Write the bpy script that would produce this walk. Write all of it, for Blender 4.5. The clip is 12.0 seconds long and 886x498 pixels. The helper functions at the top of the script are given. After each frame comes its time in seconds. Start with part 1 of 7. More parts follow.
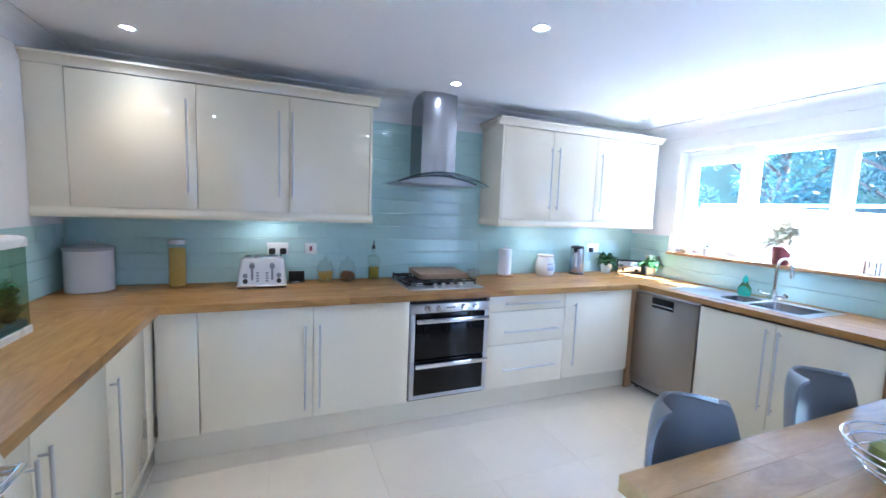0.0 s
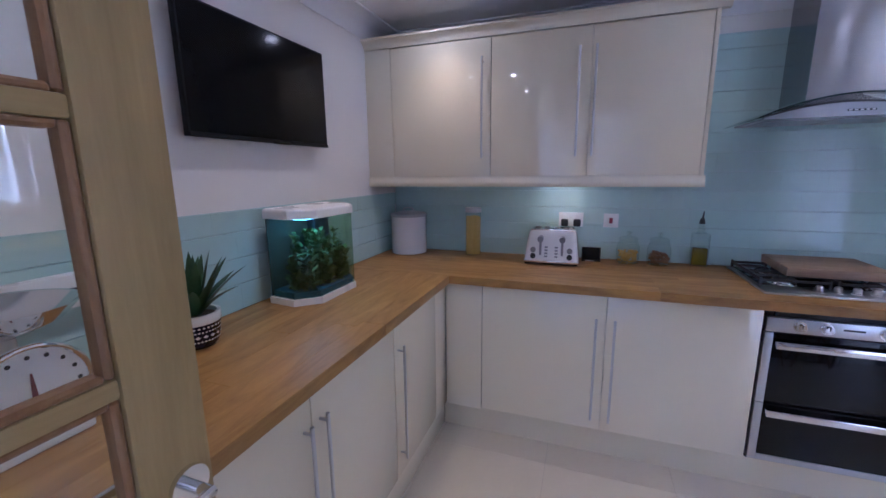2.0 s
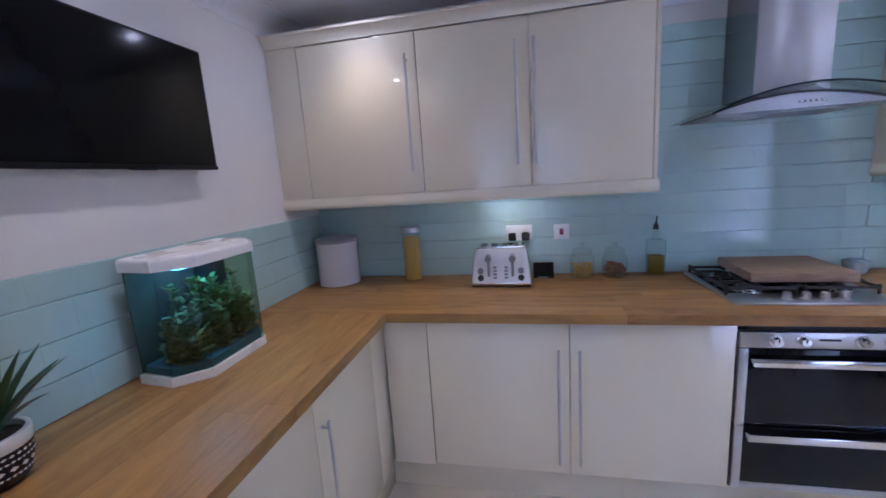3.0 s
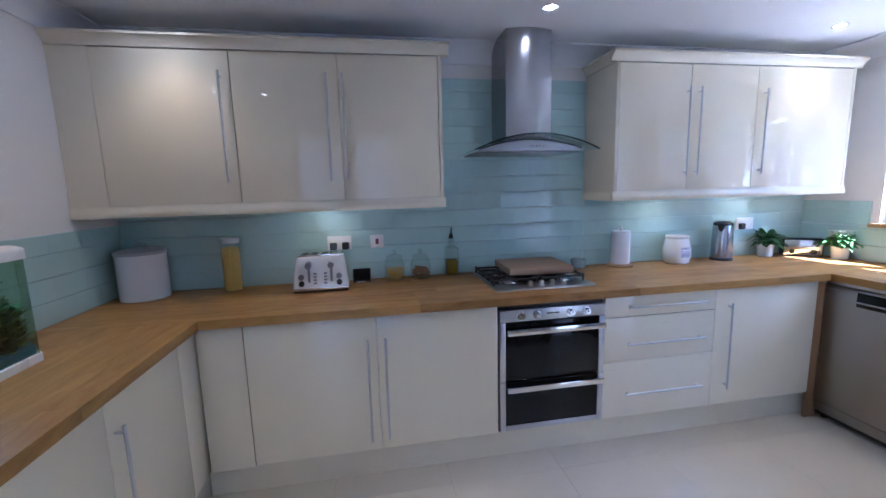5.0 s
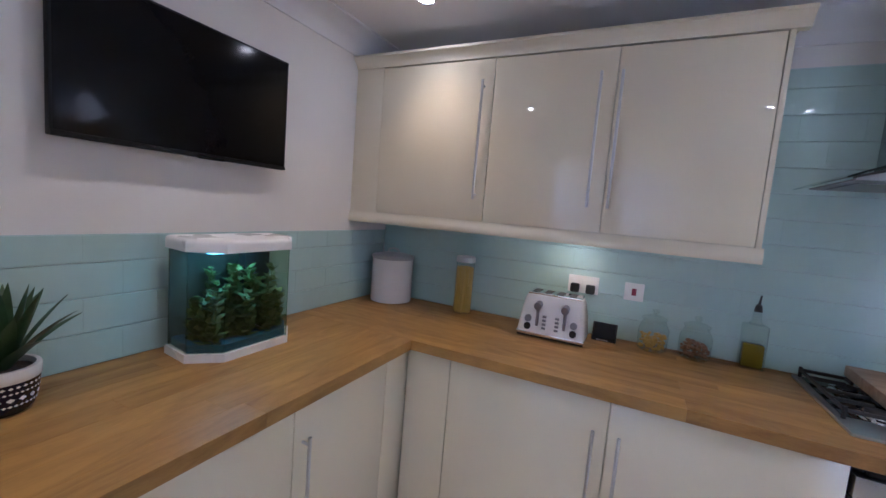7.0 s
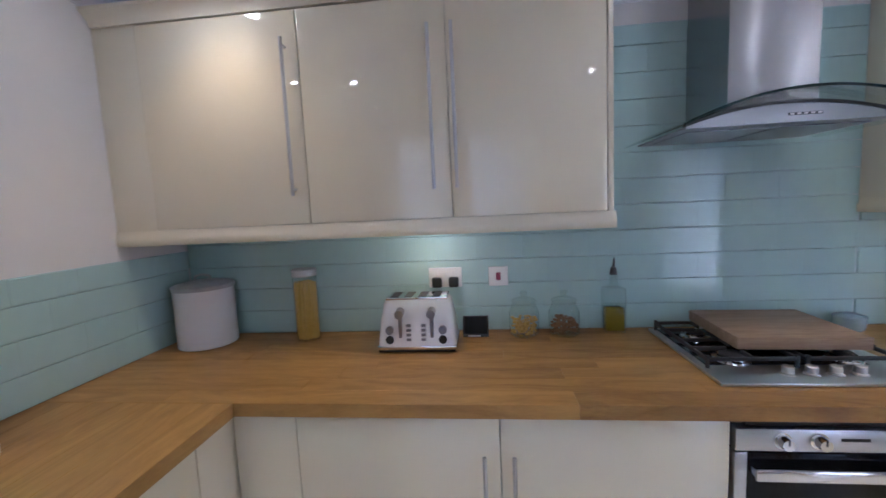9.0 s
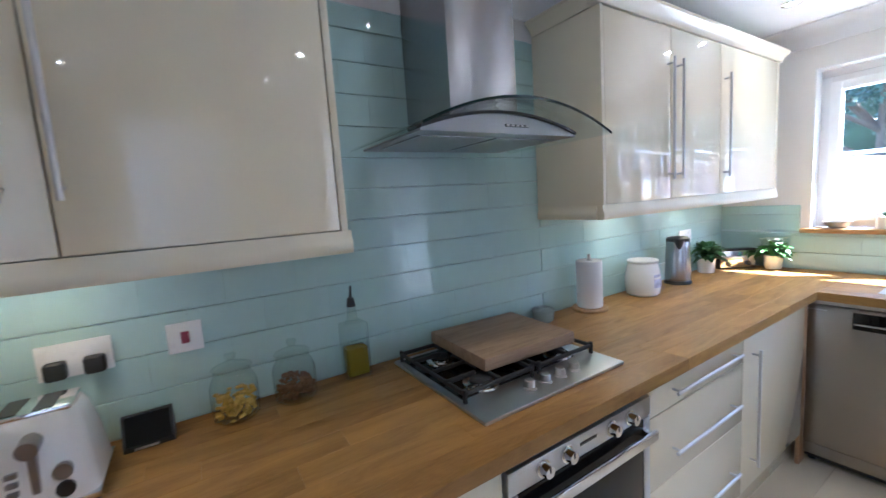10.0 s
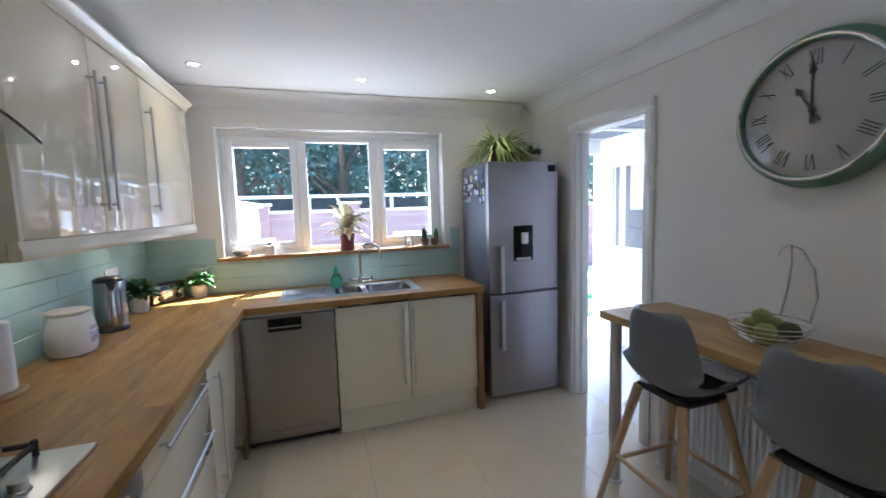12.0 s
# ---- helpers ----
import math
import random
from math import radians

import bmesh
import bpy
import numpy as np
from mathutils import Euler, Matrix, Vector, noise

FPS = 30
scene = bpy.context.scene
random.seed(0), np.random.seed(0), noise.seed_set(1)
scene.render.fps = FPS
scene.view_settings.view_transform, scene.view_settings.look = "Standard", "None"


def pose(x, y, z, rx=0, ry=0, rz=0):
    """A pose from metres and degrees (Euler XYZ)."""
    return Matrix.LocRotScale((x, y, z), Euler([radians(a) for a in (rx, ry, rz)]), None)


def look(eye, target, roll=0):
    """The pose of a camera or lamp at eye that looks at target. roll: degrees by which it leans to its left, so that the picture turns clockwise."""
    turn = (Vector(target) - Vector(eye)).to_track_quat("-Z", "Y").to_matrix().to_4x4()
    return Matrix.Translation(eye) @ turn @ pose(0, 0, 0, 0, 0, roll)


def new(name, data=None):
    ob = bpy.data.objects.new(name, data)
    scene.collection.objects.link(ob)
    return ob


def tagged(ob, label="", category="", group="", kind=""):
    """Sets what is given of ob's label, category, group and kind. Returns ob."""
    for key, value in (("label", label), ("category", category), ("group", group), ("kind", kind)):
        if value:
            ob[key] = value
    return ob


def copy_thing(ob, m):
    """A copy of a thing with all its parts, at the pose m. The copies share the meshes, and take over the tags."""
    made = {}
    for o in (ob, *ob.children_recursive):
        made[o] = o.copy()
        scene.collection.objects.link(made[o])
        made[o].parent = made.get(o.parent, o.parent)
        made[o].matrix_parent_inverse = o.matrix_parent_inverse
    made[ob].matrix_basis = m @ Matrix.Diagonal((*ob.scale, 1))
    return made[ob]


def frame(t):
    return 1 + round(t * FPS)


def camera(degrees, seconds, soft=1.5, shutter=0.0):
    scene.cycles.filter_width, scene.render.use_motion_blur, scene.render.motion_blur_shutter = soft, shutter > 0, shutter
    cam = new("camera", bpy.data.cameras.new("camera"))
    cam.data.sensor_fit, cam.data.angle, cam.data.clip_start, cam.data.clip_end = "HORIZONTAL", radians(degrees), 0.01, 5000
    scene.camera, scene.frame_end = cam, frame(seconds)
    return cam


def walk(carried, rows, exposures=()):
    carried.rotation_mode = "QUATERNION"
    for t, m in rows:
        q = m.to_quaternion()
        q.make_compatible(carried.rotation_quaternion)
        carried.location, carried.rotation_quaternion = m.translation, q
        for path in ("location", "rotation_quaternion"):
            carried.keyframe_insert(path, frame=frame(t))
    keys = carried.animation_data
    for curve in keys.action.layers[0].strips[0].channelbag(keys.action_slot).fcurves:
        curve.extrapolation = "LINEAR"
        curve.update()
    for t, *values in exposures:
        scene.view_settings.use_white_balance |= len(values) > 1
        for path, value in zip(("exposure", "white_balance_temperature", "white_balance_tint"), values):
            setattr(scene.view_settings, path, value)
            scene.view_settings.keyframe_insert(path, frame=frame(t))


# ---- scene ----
cam = camera(95.9, 12.0, shutter=0.15)
EXPOSURES = [(0.0, 4.62, 4450, 13), (0.6, 4.04, 4450, 18), (1.2, 3.76, 4500, 25), (2.5, 3.91, 4600, 31), (3.6, 4.06, 4500, 24), (5.5, 3.74, 4550, 21), (6.5, 3.89, 4850, 24), (8.5, 4.08, 4950, 24), (9.5, 4.11, 4850, 15), (10.0, 4.04, 4950, 14), (10.5, 3.84, 4950, 14), (11.0, 3.61, 5050, 15), (11.5, 3.31, 5200, 14), (12.0, 3.17, 5250, 13)]
PATH = [
    (0, (0.127, 0.024, 1.53), (0.883, 1.865, 1.33), 2.2),
    (0.5, (0.1, 0.187, 1.511), (0.607, 2.11, 1.302), 0.6),
    (1, (0.135, 0.357, 1.491), (0.289, 2.323, 1.16), 0.3),
    (1.5, (0.187, 0.494, 1.518), (-0.097, 2.436, 1.133), -0.9),
    (2, (0.188, 0.568, 1.492), (-0.468, 2.419, 1.115), -0.6),
    (2.5, (0.132, 0.776, 1.493), (-0.528, 2.632, 1.144), -1.0),
    (3, (0.149, 0.913, 1.531), (-0.257, 2.839, 1.179), -3.8),
    (3.5, (0.271, 0.825, 1.548), (0.389, 2.787, 1.182), -4.9),
    (3.7, (0.278, 0.76, 1.526), (0.56, 2.713, 1.2), -4.8),
    (5.3, (0.339, 0.632, 1.502), (0.646, 2.589, 1.224), -0.8),
    (5.5, (0.324, 0.723, 1.508), (0.497, 2.698, 1.247), 0.6),
    (6, (0.255, 0.942, 1.531), (0.142, 2.922, 1.272), 2.3),
    (6.5, (0.268, 1.051, 1.537), (-0.33, 2.946, 1.313), 4.8),
    (6.7, (0.293, 1.075, 1.521), (-0.52, 2.889, 1.3), 6.3),
    (8.3, (0.455, 1.173, 1.496), (-0.448, 2.952, 1.354), 2.2),
    (8.5, (0.427, 1.237, 1.482), (-0.363, 3.068, 1.338), 1.4),
    (9, (0.297, 1.465, 1.504), (0.084, 3.442, 1.295), -2.7),
    (9.5, (0.277, 1.634, 1.521), (0.758, 3.559, 1.268), -4.4),
    (10, (0.388, 1.887, 1.52), (1.451, 3.565, 1.287), -3.9),
    (10.5, (0.446, 1.994, 1.551), (1.985, 3.255, 1.342), -2.7),
    (11, (0.483, 2.105, 1.548), (2.384, 2.705, 1.39), -1.2),
    (11.5, (0.481, 2.133, 1.531), (2.471, 2.03, 1.36), -2.8),
    (12, (0.36, 2.087, 1.522), (2.258, 1.489, 1.317), -1.8),
]
walk(cam, [(t, look(eye, target, roll)) for t, eye, target, roll in PATH], EXPOSURES)

# ---------- world and sun ----------
SUN_WAY = Vector((0.52, -0.62, 1.22)).normalized()  # towards the sun
world = bpy.data.worlds.new("world")
scene.world = world
world.use_nodes = True
sky = world.node_tree.nodes.new("ShaderNodeTexSky")
sky.sky_type, sky.sun_disc = "NISHITA", False
sky.sun_elevation = math.asin(SUN_WAY.z)
sky.sun_rotation = math.atan2(SUN_WAY.x, SUN_WAY.y)
world.node_tree.links.new(sky.outputs[0], world.node_tree.nodes["Background"].inputs[0])
world.node_tree.nodes["Background"].inputs[1].default_value = 0.15
sun = new("sun", bpy.data.lights.new("sun", "SUN"))
sun.data.energy, sun.data.angle, sun.data.color = 5.0, radians(0.5), (1.0, 0.95, 0.87)
sun.matrix_world = look((0, 0, 20), Vector((0, 0, 20)) - SUN_WAY)

# room, in metres
W, E, S, N, TOP = -1.13, 3.64, 0.19, 3.24, 2.40
WT = 0.945           # worktop height
BF, UF = 2.577, 2.88  # fronts of base and wall units on the hob wall
WF, EF = -0.515, 3.04  # fronts of base units on the other two walls
DB, DT = 0.175, 0.895  # base door bottom and top
WIN = (1.03, 2.75, 1.205, 2.155)  # window opening: y, y, z, z
DOOR = (2.29, 3.00, 2.06)  # doorway to the porch: x, x, top
HALL = (-0.40, 0.82, 2.06)  # opening to the hall


# ---------- materials ----------
def node(nt, kind, **values):
    n = nt.nodes.new(kind)
    for k, v in values.items():
        n.inputs[k].default_value = v
    return n


def material(name, colour, rough=0.5, metal=0.0, vary=0.08, scale=6.0, bump=0.0, fine=180.0, rough_vary=0.06, coat=0.0, piece=0.0):
    m = bpy.data.materials.new(name)
    m.use_nodes = True
    nt = m.node_tree
    b = nt.nodes["Principled BSDF"]
    b.inputs["Roughness"].default_value, b.inputs["Metallic"].default_value = rough, metal
    b.inputs["Coat Weight"].default_value = coat
    b.inputs["Coat Roughness"].default_value = 0.05
    geo = nt.nodes.new("ShaderNodeTexCoord")
    big = node(nt, "ShaderNodeTexNoise", Scale=scale, Detail=5.0)
    small = node(nt, "ShaderNodeTexNoise", Scale=fine, Detail=3.0)
    for n in (big, small):
        nt.links.new(geo.outputs["Object"], n.inputs["Vector"])
    mix = nt.nodes.new("ShaderNodeMath")
    mix.operation = "MULTIPLY_ADD"
    nt.links.new(small.outputs["Fac"], mix.inputs[0])
    mix.inputs[1].default_value = 0.35
    nt.links.new(big.outputs["Fac"], mix.inputs[2])
    ramp = nt.nodes.new("ShaderNodeMapRange")
    ramp.inputs["From Min"].default_value, ramp.inputs["From Max"].default_value = 0.4, 0.95
    ramp.inputs["To Min"].default_value, ramp.inputs["To Max"].default_value = 1 - vary, 1 + vary
    nt.links.new(mix.outputs[0], ramp.inputs["Value"])
    level = ramp.outputs[0]
    if piece:
        info = nt.nodes.new("ShaderNodeObjectInfo")
        pr = nt.nodes.new("ShaderNodeMapRange")
        pr.inputs["To Min"].default_value, pr.inputs["To Max"].default_value = 1 - piece, 1 + piece
        nt.links.new(info.outputs["Random"], pr.inputs["Value"])
        mu = nt.nodes.new("ShaderNodeMath")
        mu.operation = "MULTIPLY"
        nt.links.new(level, mu.inputs[0])
        nt.links.new(pr.outputs[0], mu.inputs[1])
        level = mu.outputs[0]
    col = nt.nodes.new("ShaderNodeVectorMath")
    col.operation = "SCALE"
    col.inputs[0].default_value = colour
    nt.links.new(level, col.inputs["Scale"])
    nt.links.new(col.outputs[0], b.inputs["Base Color"])
    rr = nt.nodes.new("ShaderNodeMapRange")
    rr.inputs["To Min"].default_value, rr.inputs["To Max"].default_value = max(0.0, rough - rough_vary), min(1.0, rough + rough_vary)
    nt.links.new(big.outputs["Fac"], rr.inputs["Value"])
    nt.links.new(rr.outputs[0], b.inputs["Roughness"])
    if bump:
        bn = node(nt, "ShaderNodeBump", Strength=bump, Distance=0.002)
        nt.links.new(mix.outputs[0], bn.inputs["Height"])
        nt.links.new(bn.outputs[0], b.inputs["Normal"])
    return m


def oak(name, light, dark, along, stave=0.0, rough=0.35, warp=1.0, single=False, gloss=0.35):
    """Oak with its grain along axis 0, 1 or 2; stave: width of glued staves, laid flat; single: each object is one stave with its own figure."""
    m = bpy.data.materials.new(name)
    m.use_nodes = True
    nt = m.node_tree
    b = nt.nodes["Principled BSDF"]
    tc = nt.nodes.new("ShaderNodeTexCoord")
    shift = tc.outputs["Object"]
    tone = None
    if stave:
        turn = nt.nodes.new("ShaderNodeMapping")
        turn.inputs["Rotation"].default_value = (0, 0, 0 if along == 0 else radians(90))
        nt.links.new(tc.outputs["Object"], turn.inputs["Vector"])
        br = node(nt, "ShaderNodeTexBrick", Scale=1.0)
        br.inputs["Color1"].default_value, br.inputs["Color2"].default_value = (0, 0, 0, 1), (1, 1, 1, 1)
        br.inputs["Mortar"].default_value = (0.5, 0.5, 0.5, 1)
        br.inputs["Mortar Size"].default_value = 0.0006
        br.inputs["Brick Width"].default_value, br.inputs["Row Height"].default_value = 0.94, stave
        br.offset, br.squash = 0.37, 1.0
        nt.links.new(turn.outputs[0], br.inputs["Vector"])
        tone = br.outputs["Color"]
        sc = nt.nodes.new("ShaderNodeVectorMath")
        sc.operation = "MULTIPLY_ADD"
        nt.links.new(tone, sc.inputs[0])
        sc.inputs[1].default_value = (3.1, 2.3, 1.7)
        nt.links.new(tc.outputs["Object"], sc.inputs[2])
        shift = sc.outputs[0]
    if single:
        info = nt.nodes.new("ShaderNodeObjectInfo")
        tone = info.outputs["Random"]
        sc = nt.nodes.new("ShaderNodeVectorMath")
        sc.operation = "MULTIPLY_ADD"
        nt.links.new(tone, sc.inputs[0])
        sc.inputs[1].default_value = (31.0, 23.0, 17.0)
        nt.links.new(tc.outputs["Object"], sc.inputs[2])
        shift = sc.outputs[0]
        stave = 1.0
    mp = nt.nodes.new("ShaderNodeMapping")
    stretch = [1.0, 1.0, 1.0]
    stretch[along] = 0.2 if stave else 0.09
    mp.inputs["Scale"].default_value = stretch
    nt.links.new(shift, mp.inputs["Vector"])
    g1 = node(nt, "ShaderNodeTexNoise", Scale=13.0 if stave else 17.0, Detail=7.0, Roughness=0.62, Distortion=warp * 1.6)
    g2 = node(nt, "ShaderNodeTexNoise", Scale=220.0, Detail=3.0)
    for g in (g1, g2):
        nt.links.new(mp.outputs[0], g.inputs["Vector"])
    add = nt.nodes.new("ShaderNodeMath")
    add.operation = "MULTIPLY_ADD"
    nt.links.new(g2.outputs["Fac"], add.inputs[0])
    add.inputs[1].default_value = 0.22 if stave else 0.4
    nt.links.new(g1.outputs["Fac"], add.inputs[2])
    fac = add.outputs[0]
    if tone:
        a2 = nt.nodes.new("ShaderNodeMath")
        a2.operation = "MULTIPLY_ADD"
        nt.links.new(tone, a2.inputs[0])
        a2.inputs[1].default_value = 0.22
        nt.links.new(fac, a2.inputs[2])
        fac = a2.outputs[0]
    ramp = nt.nodes.new("ShaderNodeMapRange")
    ramp.inputs["From Min"].default_value, ramp.inputs["From Max"].default_value = (0.50, 1.04) if stave else (0.42, 0.98)
    nt.links.new(fac, ramp.inputs["Value"])
    mix = nt.nodes.new("ShaderNodeMix")
    mix.data_type = "RGBA"
    mix.inputs["A"].default_value, mix.inputs["B"].default_value = (*light, 1), (*dark, 1)
    nt.links.new(ramp.outputs[0], mix.inputs["Factor"])
    nt.links.new(mix.outputs["Result"], b.inputs["Base Color"])
    rr = nt.nodes.new("ShaderNodeMapRange")
    rr.inputs["To Min"].default_value, rr.inputs["To Max"].default_value = rough - 0.08, rough + 0.12
    nt.links.new(g1.outputs["Fac"], rr.inputs["Value"])
    nt.links.new(rr.outputs[0], b.inputs["Roughness"])
    bn = node(nt, "ShaderNodeBump", Strength=0.12, Distance=0.001)
    nt.links.new(g2.outputs["Fac"], bn.inputs["Height"])
    nt.links.new(bn.outputs[0], b.inputs["Normal"])
    b.inputs["Specular IOR Level"].default_value = gloss
    return m


def brushed(name, colour, rough, along):
    m = material(name, colour, rough, 1.0, vary=0.05, scale=3.0)
    nt = m.node_tree
    b = nt.nodes["Principled BSDF"]
    tc = nt.nodes.new("ShaderNodeTexCoord")
    mp = nt.nodes.new("ShaderNodeMapping")
    stretch = [600.0, 600.0, 600.0]
    stretch[along] = 3.0
    mp.inputs["Scale"].default_value = stretch
    nt.links.new(tc.outputs["Object"], mp.inputs["Vector"])
    n = node(nt, "ShaderNodeTexNoise", Scale=1.0, Detail=2.0)
    nt.links.new(mp.outputs[0], n.inputs["Vector"])
    rs = nt.nodes.new("ShaderNodeMapRange")
    rs.inputs["To Min"].default_value, rs.inputs["To Max"].default_value = rough - 0.012, rough + 0.012
    nt.links.new(n.outputs["Fac"], rs.inputs["Value"])
    nt.links.new(rs.outputs[0], b.inputs["Roughness"])
    return m


def glass(name, colour=(1, 1, 1), rough=0.0, ior=1.45):
    m = bpy.data.materials.new(name)
    m.use_nodes = True
    b = m.node_tree.nodes["Principled BSDF"]
    b.inputs["Base Color"].default_value = (*colour, 1)
    b.inputs["Transmission Weight"].default_value = 1.0
    b.inputs["Roughness"].default_value, b.inputs["IOR"].default_value = rough, ior
    return m


def pane_glass(name, colour=(0.97, 0.99, 0.98), ior=1.45, gain=1.0):
    """Thin sheet: straight through, with gloss by Fresnel."""
    m = bpy.data.materials.new(name)
    m.use_nodes = True
    nt = m.node_tree
    out = nt.nodes["Material Output"]
    clear = nt.nodes.new("ShaderNodeBsdfTransparent")
    clear.inputs[0].default_value = (*colour, 1)
    gloss = nt.nodes.new("ShaderNodeBsdfGlossy")
    gloss.inputs["Roughness"].default_value = 0.02
    lw = nt.nodes.new("ShaderNodeLayerWeight")
    lw.inputs["Blend"].default_value = 0.5
    pw5 = nt.nodes.new("ShaderNodeMath")
    pw5.operation = "POWER"
    nt.links.new(lw.outputs["Facing"], pw5.inputs[0])
    pw5.inputs[1].default_value = 5.0
    mx = nt.nodes.new("ShaderNodeMixShader")
    gn = nt.nodes.new("ShaderNodeMath")
    gn.operation = "MULTIPLY_ADD"
    gn.use_clamp = True
    nt.links.new(pw5.outputs[0], gn.inputs[0])
    f0 = ((ior - 1) / (ior + 1)) ** 2
    gn.inputs[1].default_value = (1 - f0) * gain
    gn.inputs[2].default_value = f0 * gain
    nt.links.new(gn.outputs[0], mx.inputs[0])
    nt.links.new(clear.outputs[0], mx.inputs[1])
    nt.links.new(gloss.outputs[0], mx.inputs[2])
    nt.links.new(mx.outputs[0], out.inputs[0])
    return m


def glow(name, colour, strength):
    m = bpy.data.materials.new(name)
    m.use_nodes = True
    b = m.node_tree.nodes["Principled BSDF"]
    b.inputs["Base Color"].default_value = (*colour, 1)
    b.inputs["Emission Color"].default_value = (*colour, 1)
    b.inputs["Emission Strength"].default_value = strength
    return m


M_WALL = material("painted_plaster", (0.76, 0.735, 0.70), 0.75, vary=0.03, scale=2.0, bump=0.15, fine=260)
M_CEIL = material("ceiling_paint", (0.84, 0.835, 0.83), 0.8, vary=0.02, scale=1.5, bump=0.1, fine=200)
M_COVE = material("white_coving", (0.80, 0.80, 0.80), 0.55, vary=0.02)
M_GLOSS = material("cream_gloss_door", (0.79, 0.71, 0.53), 0.04, vary=0.012, scale=1.2, rough_vary=0.02, coat=0.8)
M_CARC = material("white_carcass", (0.76, 0.70, 0.545), 0.35, vary=0.02)
M_CORN = material("cream_trim", (0.75, 0.685, 0.53), 0.22, vary=0.015)
M_TILE = material("aqua_glazed_tile", (0.445, 0.605, 0.585), 0.06, vary=0.04, scale=5.0, bump=0.02, fine=18, rough_vary=0.02, piece=0.015)
M_GROUT = material("pale_grout", (0.50, 0.62, 0.63), 0.85, vary=0.08, scale=30)
M_FLOOR = material("cream_porcelain", (0.65, 0.58, 0.445), 0.125, vary=0.035, scale=4.0, bump=0.015, fine=60, rough_vary=0.06, piece=0.015)
M_FGROUT = material("floor_grout", (0.49, 0.44, 0.34), 0.85, vary=0.08, scale=30)
M_OAKX = oak("oak_worktop_x", (0.445, 0.243, 0.062), (0.20, 0.094, 0.022), 0, rough=0.37, single=True, gloss=0.42)
M_OAKY = oak("oak_worktop_y", (0.445, 0.243, 0.062), (0.20, 0.094, 0.022), 1, rough=0.37, single=True, gloss=0.42)
M_OAKT = oak("oak_bar_top", (0.44, 0.285, 0.11), (0.24, 0.135, 0.042), 0, rough=0.33, single=True, gloss=0.5)
M_DOOROAK = oak("oak_veneer_upright", (0.44, 0.315, 0.13), (0.34, 0.235, 0.09), 2, rough=0.42)
M_DOOROAKY = oak("oak_veneer_level", (0.44, 0.315, 0.13), (0.34, 0.235, 0.09), 1, rough=0.42)
M_PANELOAK = oak("oak_end_panel", (0.34, 0.195, 0.085), (0.22, 0.11, 0.045), 2, rough=0.45)
M_SILLOAK = oak("oak_sill", (0.44, 0.27, 0.12), (0.26, 0.14, 0.055), 1, rough=0.4)
M_BOARD = oak("chopping_board_wood", (0.40, 0.275, 0.175), (0.22, 0.14, 0.085), 0, rough=0.55)
M_LEGWOOD = oak("beech_leg", (0.52, 0.36, 0.20), (0.36, 0.22, 0.11), 2, rough=0.45)
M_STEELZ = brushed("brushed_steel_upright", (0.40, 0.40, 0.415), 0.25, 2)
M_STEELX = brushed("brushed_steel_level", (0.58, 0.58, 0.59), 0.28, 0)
# sink steel darkened for the bowls, their inner shade put into the colour
M_BOWLSHADE = brushed("shaded_bowl_steel", (0.36, 0.36, 0.37), 0.22, 0)
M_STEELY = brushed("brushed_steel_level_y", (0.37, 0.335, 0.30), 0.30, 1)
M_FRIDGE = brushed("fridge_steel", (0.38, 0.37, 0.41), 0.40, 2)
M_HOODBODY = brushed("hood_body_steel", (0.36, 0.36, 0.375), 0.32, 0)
M_CHROME = material("chrome", (0.78, 0.78, 0.79), 0.08, 1.0, vary=0.01)
M_SATIN = material("satin_nickel", (0.58, 0.565, 0.55), 0.36, 1.0, vary=0.02)
M_IRON = material("cast_iron", (0.025, 0.025, 0.027), 0.55, vary=0.15, bump=0.2)
M_BLACK = material("black_plastic", (0.018, 0.018, 0.02), 0.35, vary=0.1)
M_BLACKGL = material("black_oven_glass", (0.006, 0.006, 0.007), 0.05, vary=0.05, rough_vary=0.02)
M_SCREEN = material("tv_screen", (0.004, 0.004, 0.005), 0.16, vary=0.05, rough_vary=0.03)
M_SCREEN.node_tree.nodes["Principled BSDF"].inputs["Specular IOR Level"].default_value = 0.14
M_BLACKGL.node_tree.nodes["Principled BSDF"].inputs["Specular IOR Level"].default_value = 0.28
M_TVCASE = material("tv_casing", (0.006, 0.006, 0.007), 0.5, vary=0.1)
M_TVCASE.node_tree.nodes["Principled BSDF"].inputs["Specular IOR Level"].default_value = 0.2
M_DKCHROME = material("dark_chrome", (0.30, 0.30, 0.32), 0.36, 1.0, vary=0.02)
M_FRSIDE = material("fridge_side_paint", (0.15, 0.15, 0.175), 0.42, vary=0.05)
M_WHITE = material("white_plastic", (0.80, 0.80, 0.80), 0.28, vary=0.015)
M_UPVC = material("white_upvc", (0.87, 0.87, 0.87), 0.22, vary=0.01)
M_GLOSSPAINT = material("white_gloss_paint", (0.80, 0.80, 0.79), 0.25, vary=0.015)
M_CERAM = material("white_ceramic", (0.80, 0.79, 0.77), 0.14, vary=0.03)
M_GREYSH = material("grey_moulded_plastic", (0.145, 0.15, 0.165), 0.30, vary=0.05, bump=0.05)
M_CUSH = material("dark_seat_pad", (0.03, 0.03, 0.035), 0.7, vary=0.15, bump=0.3)
M_PANE = pane_glass("window_glass")
M_HOODGL = pane_glass("hood_glass", (0.94, 0.965, 0.955))
M_TANKGL = pane_glass("tank_glass", (0.84, 0.90, 0.84), 1.4, 0.8)
M_GLASSEDGE = material("glass_edge", (0.01, 0.025, 0.025), 0.1)
